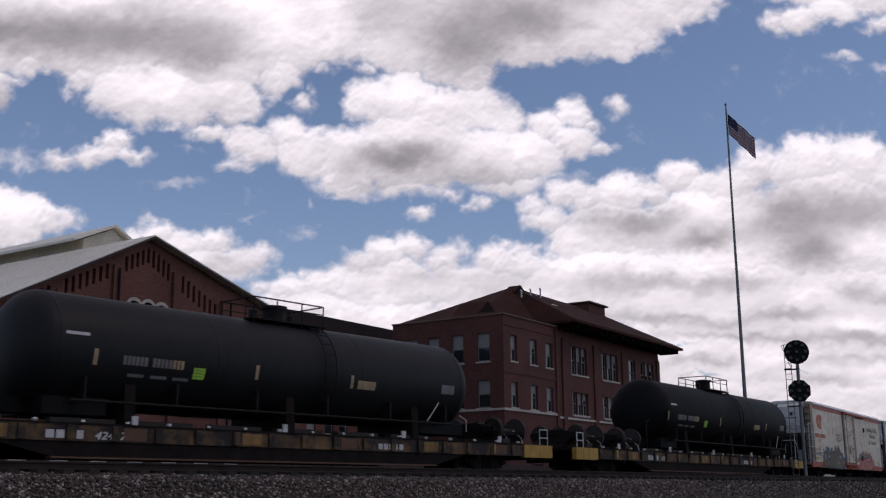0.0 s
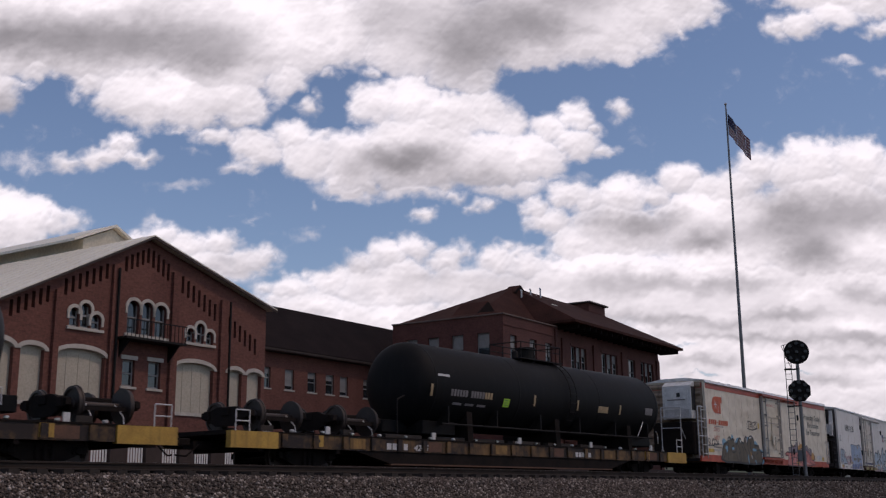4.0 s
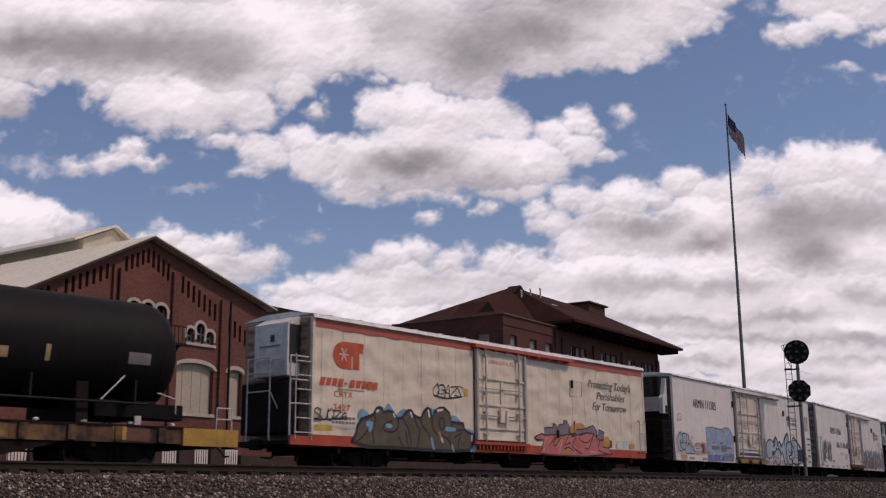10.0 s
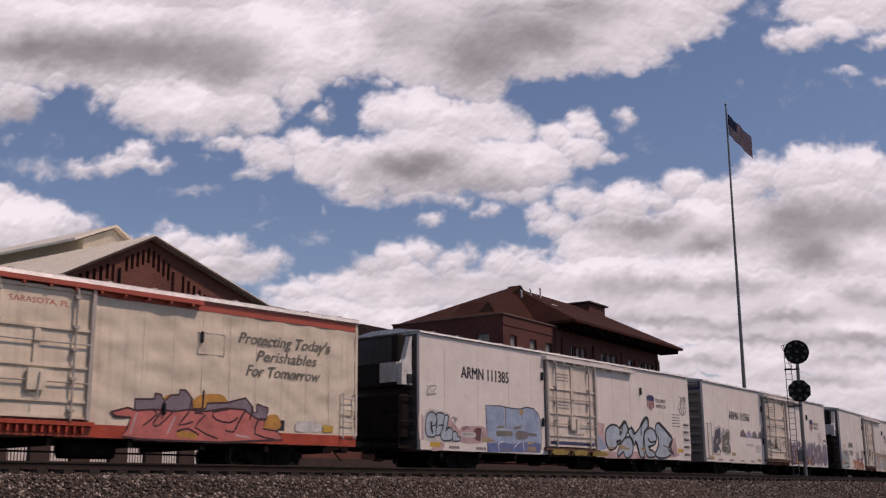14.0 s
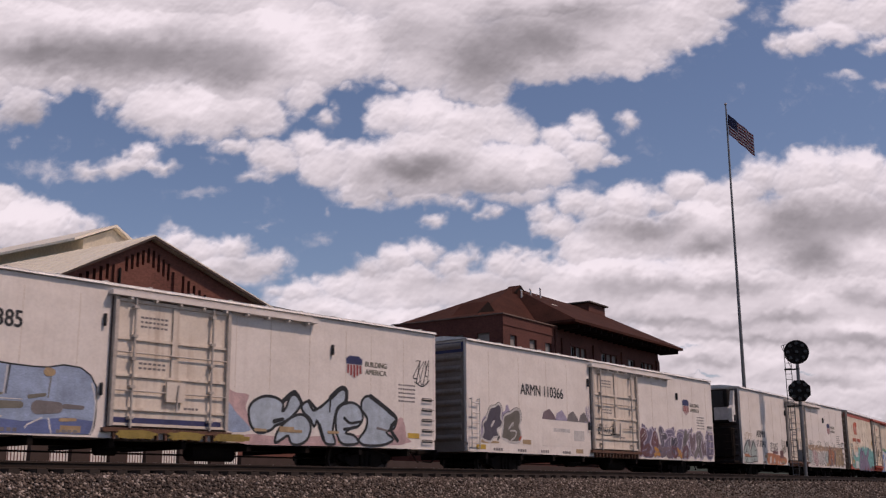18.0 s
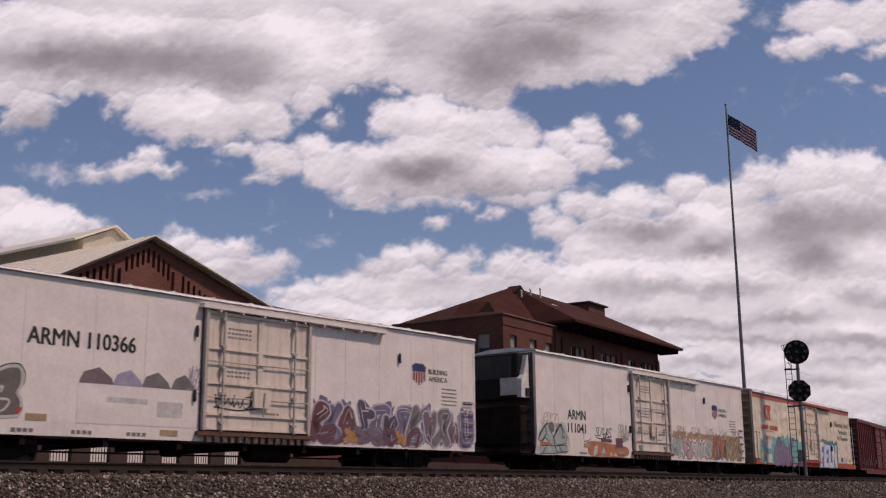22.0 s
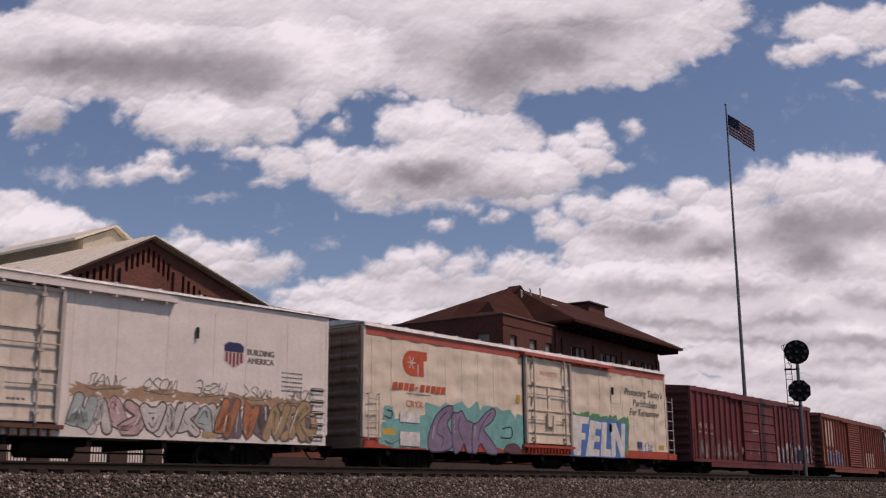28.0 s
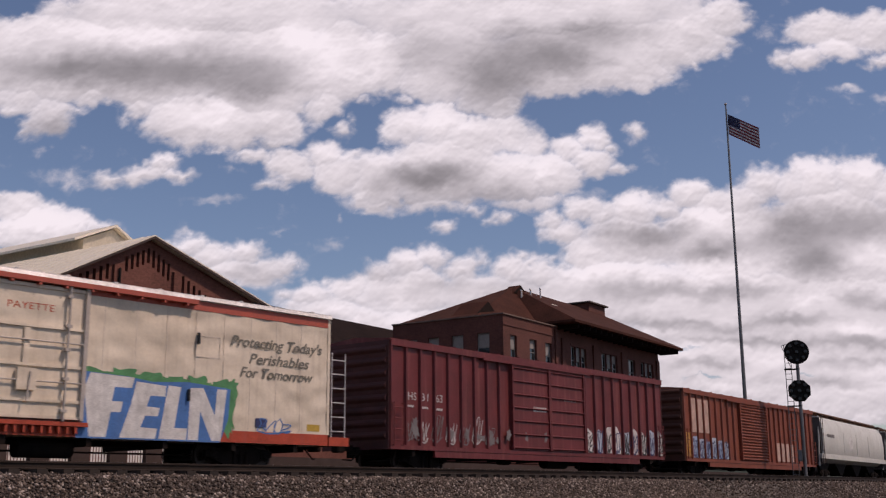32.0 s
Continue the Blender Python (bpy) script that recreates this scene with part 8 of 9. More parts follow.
mural(car, "lilac graffiti letters over a teal sprayed cloud", (
), (
    (LILAC_FILL, INK, 0.05, ((-6.83, 1.38), (-6.91, 1.79), (-6.67, 2.29), (-6.36, 2.65), (-5.94, 2.87), (-5.63, 2.91), (-5.56, 2.74), (-5.70, 2.51), (-5.88, 2.32), (-5.76, 2.08), (-5.57, 1.84), (-5.68, 1.49), (-6.22, 1.36))),
    (LILAC_FILL, INK, 0.05, ((-5.63, 2.57), (-5.29, 2.69), (-5.05, 2.77), (-4.79, 2.47), (-4.47, 2.38), (-4.26, 2.04), (-4.40, 1.44), (-4.78, 1.36), (-4.96, 1.67), (-5.15, 1.42), (-5.56, 1.39))),
    (LILAC_FILL, INK, 0.05, ((-4.46, 2.28), (-4.16, 2.42), (-3.64, 2.80), (-3.22, 2.95), (-3.08, 2.78), (-3.37, 2.45), (-3.82, 2.20), (-3.37, 1.83), (-2.94, 1.38), (-3.63, 1.36), (-4.00, 1.70), (-4.25, 1.36), (-4.50, 1.44))),
    (P_MAROON, INK, 0.04, ((-2.56, 1.46), (-2.39, 1.68), (-1.86, 1.73), (-1.55, 1.52), (-1.86, 1.38))),
), (
    (INK, 0.045, ((-5.89, 2.72), (-6.31, 2.40), (-6.44, 1.97), (-6.11, 1.82), (-6.22, 1.48))),
    (INK, 0.045, ((-5.17, 2.59), (-5.28, 2.19), (-5.03, 1.77))),
    (INK, 0.04, ((-3.38, 2.80), (-3.95, 2.30), (-4.15, 1.80))),
    (P_CHALK, 0.035, ((-6.58, 2.18), (-6.68, 1.79))),
    (P_CHALK, 0.035, ((-5.48, 2.44), (-5.50, 2.01))),
    (P_CHALK, 0.035, ((-4.29, 2.29), (-4.36, 1.88))),
    (INK, 0.05, ((-2.78, 1.94), (-2.14, 1.96), (-2.14, 2.33), (-2.70, 2.25))),
    (INK, 0.04, ((-8.97, 2.61), (-8.72, 2.56), (-8.80, 2.35), (-9.05, 2.42))),
    (P_SLOGAN, 0.04, ((-9.04, 1.63), (-8.73, 1.55), (-8.32, 1.69), (-8.00, 1.57))),
), 0.012)
for k, (a, b, z0, z1) in enumerate(((-9.2, -8.6, 2.2, 2.75), (-9.3, -7.6, 1.40, 1.85), (-9.0, -8.2, 1.9, 2.2), (-2.3, -1.4, 2.0, 2.7))):
    patch("graffiti", car, HALF, cloud_shape(a, b, z0, z1, random.Random(k + 70), 0.3), P_TEAL, "teal sprayed patch", 0.0057)
for z0, z1 in ((1.5, 1.95), (2.25, 2.6)):
    pt = patch("white_patch", car, HALF, rect(-8.35, -7.35, z0, z1), P_WHITE, "white overpainted stencil panel", 0.03)
    bars(pt, HALF, -8.25, -7.45, z0 + 0.22, 0.08, P_GREY, 8, 0.0114)
patch("warning_label", car, HALF, rect(-9.15, -8.55, 1.82, 2.02), P_YELLOW, "small yellow warning label", 0.0072)
patch("warning_label", car, HALF, rect(-1.75, -1.5, 3.25, 3.55), P_YELLOW, "small yellow warning label", 0.0072)
lettering(car, HALF, "PAYETTE", -0.2, 4.38, 0.24, P_ORANGE_RED, 1.2, 0, 0, 0.054)
ladder(car, -h + 0.1, -h + 0.6, 1.62, 3.1, 4, P_CHALK, 0.10)
# white block letters on blue with a green sprayed edge
g = car
for k in range(6):
    bm = bmesh.new()
    flat_shape(bm, cloud_shape(1.75 + k * 0.78, 2.75 + k * 0.78, 2.3, 3.12 + 0.05 * (k % 2), random.Random(k + 90), 0.3), -HALF - 0.0042 - k * 0.0002)
    ob = part("sprayed_patch" if k else "graffiti", bm, P_GREEN, g, "" if k else "white block graffiti letters on blue with a green edge")
    g = g if k else ob
patch("sprayed_patch", g, HALF, cloud_shape(6.0, 6.6, 1.5, 2.9, random.Random(97), 0.35), P_GREEN, "", 0.0056)
patch("letter_ground", g, HALF, [(1.8, 1.38), (6.1, 1.38), (6.35, 2.0), (6.4, 2.85), (5.0, 2.95), (3.9, 2.88), (3.2, 2.97), (1.95, 3.02), (1.75, 2.2)], P_BLUE, "", 0.0078)
for pts in ([(2.15, 1.42), (2.62, 1.42), (2.72, 2.05), (3.0, 2.05), (3.05, 2.32), (2.74, 2.32), (2.8, 2.68), (3.3, 2.68), (3.36, 2.95), (2.1, 3.0), (1.95, 2.6)],
            [(3.0, 1.42), (4.05, 1.42), (4.1, 1.68), (3.6, 1.7), (3.72, 2.0), (4.1, 2.0), (4.15, 2.22), (3.76, 2.24), (3.85, 2.52), (4.3, 2.52), (4.32, 2.8), (3.42, 2.86), (3.3, 2.3)],
            [(4.15, 1.42), (5.0, 1.42), (5.02, 1.72), (4.62, 1.72), (4.78, 2.8), (4.38, 2.82), (4.28, 2.2)],
            [(5.05, 1.42), (5.38, 1.42), (5.42, 2.2), (5.82, 1.42), (6.12, 1.42), (6.28, 2.82), (5.95, 2.82), (5.9, 2.1), (5.5, 2.82), (5.08, 2.8)]):
    patch("letter_fill", g, HALF, pts, P_WHITE, "", 0.0093)
for k, (txt, x, w, z) in enumerate((("Protecting Today's", 6.35, 3.4, 4.08), ("Perishables", 7.0, 2.25, 3.62), ("For Tomorrow", 6.7, 2.7, 3.22))):
    lettering(car, HALF, txt, x, z, 0.42, P_SLOGAN, w, 0.3, 0.006, 0.0078)
hatch(car, 5.2, 6.0, 3.65, 4.25)
hook(car, 5.25, 4.15)
hook(car, 5.0, 2.6)
ladder(car, h + 0.15, h + 0.7, 1.62, 4.2, 6, P_CHALK, -0.02)
slab("end_platform", (h + 0.07, h + 0.85, -1.4, 1.4, 1.42, 1.54), P_RUSTY, car)
slab("platform_edge", (h + 0.05, h + 0.85, -1.54, -1.42, 1.40, 1.66), P_RED, car)
patch("stencil_panel", car, HALF, rect(7.3, 7.7, 1.85, 2.1), P_DEEP_BLUE, "small dark stencil panel")
scribble(car, HALF, 7.4, 8.6, 1.7, 2.1, P_BLUE, 4, 0.04, 33, "blue marker scribble")
patch("warning_label", car, HALF, rect(9.2, 9.7, 1.80, 2.0), P_YELLOW, "small yellow warning label")


# ---- ribbed steel boxcars ----
def boxcar(name, s0, s1, z1, label, side, door, ribs, louvred, end_mat):
    c, h = (s0 + s1) / 2, (s1 - s0) / 2
    car = thing(name, along(c - run(0), HALF), label, "freight car", "freight train")
    z0 = 1.38
    slab("body", (-h, h, -HALF + 0.08, HALF - 0.08, z0 + 0.04, z1 - 0.05), side, car)
    slab("side_sill", (-h, h, -HALF + 0.0, -HALF + 0.079, z0, z0 + 0.14), side, car)
    slab("side_sill", (-7.0, 7.0, -HALF + 0.02, -HALF + 0.12, z0 - 0.22, z0 - 0.004), side, car)
    slab("top_chord", (-h, h, -HALF - 0.02, -HALF + 0.079, z1 - 0.22, z1 - 0.05), side, car)
    d0, d1 = door
    n = 0
    x = -h + 0.04
    step = ribs
    while x < h - 0.02:
        if not d0 - 0.1 < x < d1 + 0.02:
            one("side_post", lambda bm: prism(bm, [(x - 0.07, -HALF + 0.079), (x + 0.07, -HALF + 0.079), (x + 0.035, -HALF - 0.01), (x - 0.035, -HALF - 0.01)], 0, 1) or [setattr(v, "co", Vector((v.co.x, v.co.z, z0 + 0.14 + v.co.y * (z1 - z0 - 0.36)))) for v in bm.verts], side, car)
        x += step
    mid = (d0 + d1) / 2
    leaves = ((d0, mid - 0.02), (mid + 0.02, d1)) if not louvred else ((d0, d1),)
    for a, b in leaves:
        leaf = slab("door", (a, b, -HALF - 0.02, -HALF + 0.078, z0 + 0.16, z1 - 0.30), side, car, "sliding steel door")
        k = 18 if louvred else 6
        for i in range(k + 1):
            z = z0 + 0.22 + (z1 - z0 - 0.62) * i / k
            t = 0.05 if louvred else 0.035
            one("door_rib", lambda bm: prism(bm, [(-HALF - 0.021, z - t), (-HALF - 0.075, z), (-HALF - 0.075, z + t * 0.5), (-HALF - 0.021, z + t * 1.2)], a + 0.08, b - 0.08, "x"), side, leaf)
        for xx in (a + 0.03, b - 0.03):
            slab("door_stile", (xx - 0.04, xx + 0.04, -HALF - 0.08, -HALF - 0.021, z0 + 0.16, z1 - 0.3), side, leaf)
    slab("door_track", (d0 - 1.8, d1 + 0.4, -HALF - 0.1, -HALF - 0.021, z1 - 0.29, z1 - 0.2), side, car)
    for d in (-1, 1):
        e = slab("end_wall", (min(d * h, d * (h + 0.05)), max(d * h, d * (h + 0.05)), -HALF + 0.06, HALF - 0.06, z0, z1 - 0.05), end_mat, car)
        for k in range(8):
            z = z0 + 0.3 + k * 0.40
            one("corrugation", lambda bm: prism(bm, [(d * (h + 0.051), z), (d * (h + 0.13), z + 0.1), (d * (h + 0.13), z + 0.16), (d * (h + 0.051), z + 0.26)], -HALF + 0.15, HALF - 0.15), end_mat, e)
    def roof(bm):
        prism(bm, [(-HALF - 0.02, z1 - 0.05), (HALF + 0.02, z1 - 0.05), (HALF + 0.02, z1), (0, z1 + 0.14), (-HALF - 0.02, z1)], -h - 0.05, h + 0.05, "x")
    rf = one("roof", roof, side, car)
    for k in range(14):
        x = -h + 0.7 + k * (2 * h - 1.4) / 13
        slab("roof_seam", (x - 0.04, x + 0.04, -HALF - 0.02, HALF + 0.02, z1 + 0.002, z1 + 0.035), side, rf)
    ladder(car, -h + 0.1, -h + 0.55, z0 + 0.1, z0 + 1.5, 4, side, 0.07)
    ladder(car, h - 0.55, h - 0.1, z0 + 0.1, z0 + 1.5, 4, side, 0.07)
    running_gear(car, h, h - 2.3)
    under_gear(car, h)
    CARS.append((car, c))
    return car, h


car, h = boxcar("boxcar", 142.78, 161.30, 4.93, "oxide red ribbed boxcar with white and blue graffiti", OXIDE, (-2.55, 2.5), 0.745, False, surf("dark_oxide_end", (0.10, 0.03, 0.03), (0.06, 0.022, 0.02), 1, 20, 0.7))
S6 = HALF + 0.012
lettering(car, HALF - 0.06, "HS", -8.34, 3.0, 0.36, P_CHALK, 0.42)
lettering(car, HALF - 0.06, "31", -7.66, 3.0, 0.36, P_CHALK, 0.36)
lettering(car, HALF - 0.06, "63", -6.9, 3.0, 0.36, P_CHALK, 0.36)
for k in range(3):
    bars(car, HALF - 0.06, -8.42 + k * 0.76, -8.05 + k * 0.76, 2.76 - 0.02 * k, 0.07, P_CHALK, 4, seed=k)
bars(car, HALF + 0.02, -1.15, -0.25, 3.1, 0.06, P_CHALK, 8)
bars(car, HALF + 0.02, -1.15, -0.25, 2.98, 0.06, P_CHALK, 8)
bars(car, HALF + 0.02, 1.0, 1.9, 3.5, 0.06, P_CHALK, 7)
for k in range(9):
    rngk = random.Random(k + 200)
    a = 2.65 + k * 0.745
    patch("graffiti", car, HALF - 0.06, [(a, 1.56), (a + 0.58, 1.56), (a + 0.58, 2.55 + rngk.uniform(-0.25, 0.2)), (a + 0.3, 2.5 + rngk.uniform(-0.1, 0.25)), (a, 2.5 + rngk.uniform(-0.25, 0.25))], (P_WHITE, P_PALE_BLUE, P_CHALK)[k % 3], "white and pale blue graffiti", 0.0048)
    scribble(car, HALF - 0.06, a + 0.02, a + 0.56, 1.6, 2.45, P_DEEP_BLUE if k % 2 else P_BLACK, 3, 0.07, 210 + k, "dark blue graffiti strokes", 0.0066)
for k in range(7):
    a = -8.6 + k * 0.745
    scribble(car, HALF - 0.06, a + 0.04, a + 0.54, 1.65, 2.3 + 0.3 * (k % 3 == 2), P_CHALK if k % 2 else P_GREY, 3, 0.035, 230 + k, "faded chalky graffiti", 0.0048)
bm = bmesh.new()
for k in range(12):
    rngk = random.Random(k + 250)
    a = -8.6 + rngk.uniform(0, 10.5)
    flat_shape(bm, cloud_shape(a, a + rngk.uniform(0.2, 0.5), 1.6 + rngk.uniform(0, 0.3), 1.95 + rngk.uniform(0, 0.5), rngk, 0.5), -HALF + 0.055 - k * 0.0003 if a < -3.2 else -HALF - 0.024 - k * 0.0003)
part("worn_paint", bm, P_GREY, car, "grey patches of worn paint")["kind"] = "stuff"

car, h = boxcar("boxcar", 163.56, 183.25, 4.76, "faded orange boxcar with louvred door and pale patches", ORANGE, (-2.7, 1.35), 0.79, True, surf("dark_orange_end", (0.12, 0.045, 0.03), (0.07, 0.03, 0.02), 1, 20, 0.7))
for k in range(3):
    a = -h + 0.04 + 0.79 * (k + 1) + 0.08
    patch("pale_patch", car, HALF - 0.06, rect(a, a + 0.62, 2.75, 4.35), paint("faded_pink", (0.62, 0.42, 0.34)), "pale pink repainted panel")
for k in range(6):
    a = -h + 0.04 + 0.79 * (k + 1) + 0.08
    patch("graffiti", car, HALF - 0.06, rect(a, a + 0.62, 1.56, 2.55 - 0.1 * (k % 3)), P_PALE_BLUE if k % 2 else P_BLOCK_BLUE, "blue graffiti between the ribs", 0.0048)
    scribble(car, HALF - 0.06, a + 0.05, a + 0.58, 1.62, 2.4, P_DEEP_BLUE, 3, 0.08, 270 + k, "dark blue graffiti strokes", 0.0066)
for k in range(4):
    a = -h + 0.04 + 0.79 * (k + 17) - 0.71
    patch("pale_patch", car, HALF - 0.06, rect(a, a + 0.62, 1.6, 2.6), paint("faded_pink", (0.62, 0.42, 0.34)), "pale pink repainted panel")
patch("pale_patch", car, HALF - 0.06, rect(-h + 0.12, -h + 0.7, 1.6, 2.7), P_AMBER, "yellow painted panel")


# ---- covered hopper ----
def hopper(s0, s1):
    c, h = (s0 + s1) / 2, (s1 - s0) / 2
    car = thing("covered_hopper", along(c - run(0), HALF), "pale grey rounded covered hopper car with dark roof walk", "freight car", "freight train")
    def body(bm):
        prof = [(-0.9, 1.75), (-1.35, 2.0), (-1.52, 2.3), (-1.55, 3.2), (-1.48, 4.1), (-1.2, 4.55), (-0.6, 4.72), (0.6, 4.72), (1.2, 4.55), (1.48, 4.1), (1.55, 3.2), (1.52, 2.3), (1.35, 2.0), (0.9, 1.75)]
        prism(bm, prof, -h + 0.5, h - 0.5, "x")
    one("body", body, GREY_HOPPER, car, "pale grey curved hopper body", smooth=True)
    for k in range(4):
        x = -h + 2.8 + k * (2 * h - 5.6) / 3
        one("discharge_chute", lambda bm: prism(bm, [(x - 1.7, 1.74), (x + 1.7, 1.74), (x + 0.35, 1.0), (x - 0.35, 1.0)], -0.9, 0.9), UNDER, car, "dark discharge chute")
        one("roof_hatch", lambda bm: lathe(bm, ((4.70, 0.4), (4.86, 0.4), (4.90, 0.3)), "z", 16, (x, 0, 0)), GREY_HOPPER, car)
    slab("side_sill", (-h, h, -HALF, -HALF + 0.12, 1.95, 2.25), GREY_HOPPER, car)
    rw = slab("roof_walk", (-h, h, -0.95, -0.55, 4.84, 4.90), P_RUSTY, car)
    slab("roof_walk", (-h, h, 0.55, 0.95, 4.84, 4.90), P_RUSTY, car)
    for k in range(15):
        x = -h + 0.4 + k * (2 * h - 0.8) / 14
        slab("walk_bracket", (x - 0.03, x + 0.03, -0.97, -0.53, 4.6, 4.838), P_RUSTY, rw)
    for d in (-1, 1):
        one("end_brace", lambda bm: [rod(bm, (d * (h - 0.1), y, 1.5), (d * (h - 0.6), y, 4.6), 0.05, 6) for y in (-1.3, 1.3)], GREY_HOPPER, car)
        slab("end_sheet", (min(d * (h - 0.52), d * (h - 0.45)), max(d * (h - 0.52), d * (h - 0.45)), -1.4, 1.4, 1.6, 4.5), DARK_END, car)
    ladder(car, -h + 0.15, -h + 0.6, 1.6, 4.6, 9, DARK_END, 0.02)
    for x in (-4, 0, 4):
        slab("side_post", (x - 0.02, x + 0.02, -HALF - 0.035, -HALF - 0.02, 2.4, 3.8), GREY_HOPPER, car)
    bars(car, HALF + 0.02, -h + 1.6, -h + 3.6, 3.3, 0.22, P_GREY, 6)
    patch("white_patch", car, HALF + 0.02, cloud_shape(-2.5, -1.2, 2.6, 3.6, random.Random(8), 0.3), P_WHITE, "pale worn patch", 0.0048)
    running_gear(car, h, h - 2.3)
    CARS.append((car, c))


hopper(184.75, 205.2)
hopper(207.0, 227.5)


# ---- flatcars with tank bodies and their loose bogies ----
def flatcar(s0, s1):
    c, h = (s0 + s1) / 2, (s1 - s0) / 2
    car = thing("flatcar", along(c - run(0), HALF), "grimy yellow flatcar carrying a black tank body and bogies", "freight car", "freight train")
    slab("deck", (-h, h, -1.36, 1.36, 1.62, 1.74), UNDER, car)
    slab("side_sill", (-h + 1.76, h - 1.76, -1.50, -1.40, 1.30, 1.70), YELLOW, car, "grimy yellow side sill stained dark")
    slab("side_sill", (-h, h, 1.38, 1.50, 1.30, 1.74), YELLOW, car)
    slab("sill_flange", (-h + 1.76, h - 1.76, -1.53, -1.36, 1.70, 1.745), UNDER, car)
    # deep dark girder between the bogies
    one("fish_belly_girder", lambda bm: prism(bm, [(-h + 5.0, 1.295), (-h + 6.6, 0.93), (h - 6.6, 0.93), (h - 5.0, 1.295)], -1.46, -1.30), UNDER, car, "black fish-belly side girder")
    slab("girder_flange", (-h + 6.6, h - 6.6, -1.52, -1.26, 0.88, 0.925), P_RUSTY, car)
    one("fish_belly_girder", lambda bm: prism(bm, [(-h + 5.0, 1.295), (-h + 6.6, 0.93), (h - 6.6, 0.93), (h - 5.0, 1.295)], 1.30, 1.46), UNDER, car)
    rng = random.Random(int(c * 10))
    n = 19
    for k in range(n):
        x = -h + 2.0 + k * (2 * h - 4.4) / (n - 1)
        slab("stake_pocket", (x - 0.10, x + 0.10, -1.57, -1.503, 1.33, 1.69), YELLOW, car)
        one("chain_anchor", lambda bm: box(bm, x + 0.28, x + 0.40, -1.53, -1.42, 1.75, 1.83, 0.02), P_CHALK if k % 3 == 0 else SHINE, car, "small bright steel chain anchor")
        if k % 4 == 1:
            slab("tie_down_plate", (x + 0.5, x + 0.68, -1.45, -1.40, 1.755, 1.98), P_CHALK, car, "pale square tie-down plate")
        if k % 3 == 2:
            slab("worn_panel", (x + 0.24, x + 0.92, -1.512, -1.503, 1.34, 1.66), P_RUSTY if k % 2 else BRIGHT_SILL, car)
    for x in (-h + 3.4, h - 3.6):
        lab = slab("label_plate", (x - 0.19, x + 0.19, -1.524, -1.513, 1.36, 1.70), PLATE_YELLOW, car, "yellow square label plate with a dark spot")
        one("label_mark", lambda bm: lathe(bm, ((-1.530, 0.05), (-1.526, 0.05)), "y", 12, (x, 0, 1.53)), P_BLACK, lab)
    bars(car, 1.5, -h + 6.4, -h + 7.5, 1.36, 0.20, P_CHALK, 4, 0.004)
    lettering(car, 1.5, "42450" if s0 > -5 else "42417", -h + 7.75, 1.36, 0.27, P_CHALK, 0.95, 0.25, 0.006, 0.004)
    bars(car, 1.5, h - 9.4, h - 8.2, 1.36, 0.18, P_CHALK, 5, 0.004)
    for d in (-1, 1):
        x = d * (h - 0.45)
        slab("end_sill", (min(d * (h - 1.75), d * h), max(d * (h - 1.75), d * h), -1.56, -1.36, 1.26, 1.72), PLATE_YELLOW, car, "bright yellow end sill")
        one("end_railing", lambda bm: [rod(bm, a, b, 0.02, 6) for a, b in (((x - 0.2, -1.45, 1.72), (x - 0.2, -1.45, 2.3)), ((x - 0.2, -1.45, 2.3), (x + 0.3, -1.45, 2.3)), ((x + 0.3, -1.45, 2.3), (x + 0.3, -1.45, 1.72)), ((x - 0.2, -1.45, 2.0), (x + 0.3, -1.45, 2.0)))], P_CHALK, car, "thin white grab railing")
    for k in range(6):
        x = -h + 7.6 + k * (2 * h - 15.2) / 5
        slab("deck_timber", (x - 0.9, x + 0.9, -1.2, -0.95, 1.742, 1.88), TIE, car)
    one("hand_brake", lambda bm: [rod(bm, (-h + 7.6, -0.9, 1.74), (-h + 7.6, -0.9, 3.05), 0.025, 6), rod(bm, (-h + 7.6, -0.9, 3.05), (-h + 7.95, -0.9, 3.2), 0.025, 6)], IRON, car, "thin bent black brake lever")
    running_gear(car, h, h - 3.4)
    under_gear(car, h)
    CARS.append((car, c))
    return car, c, h


def loose_bogie(s):
    """A bogie carried crosswise on the deck, axles along the train, chained down."""
    b = thing("railcar_bogie", along(s - run(0), HALF, 1.765), "rusty black railcar bogie chained crosswise on a flatcar deck", "bogie", "loaded bogies")
    turned = pose(0, 0, 0.026, 0, 0, 90)
    share("bogie_frame", BOGIE, b, turned)
    for dx in (-0.87, 0.87):
        share("wheelset", WHEELSET, b, turned @ pose(dx, 0, 0.457))
        slab("chock", (-0.95, -0.5, dx - 0.62, dx - 0.47, 0.0, 0.16), TIE, b)
    for x in (-0.42, 0.42):
        one("lashing_chain", lambda bm: [rod(bm, p, q, 0.016, 6) for p, q in (((x, -0.97, 0.50), (x * 1.1, -1.32, 0.2)), ((x * 1.1, -1.32, 0.2), (x * 1.12, -1.36, 0.0)))], P_CHALK, b, "bright steel lashing chain")
    CARS.append((b, s))


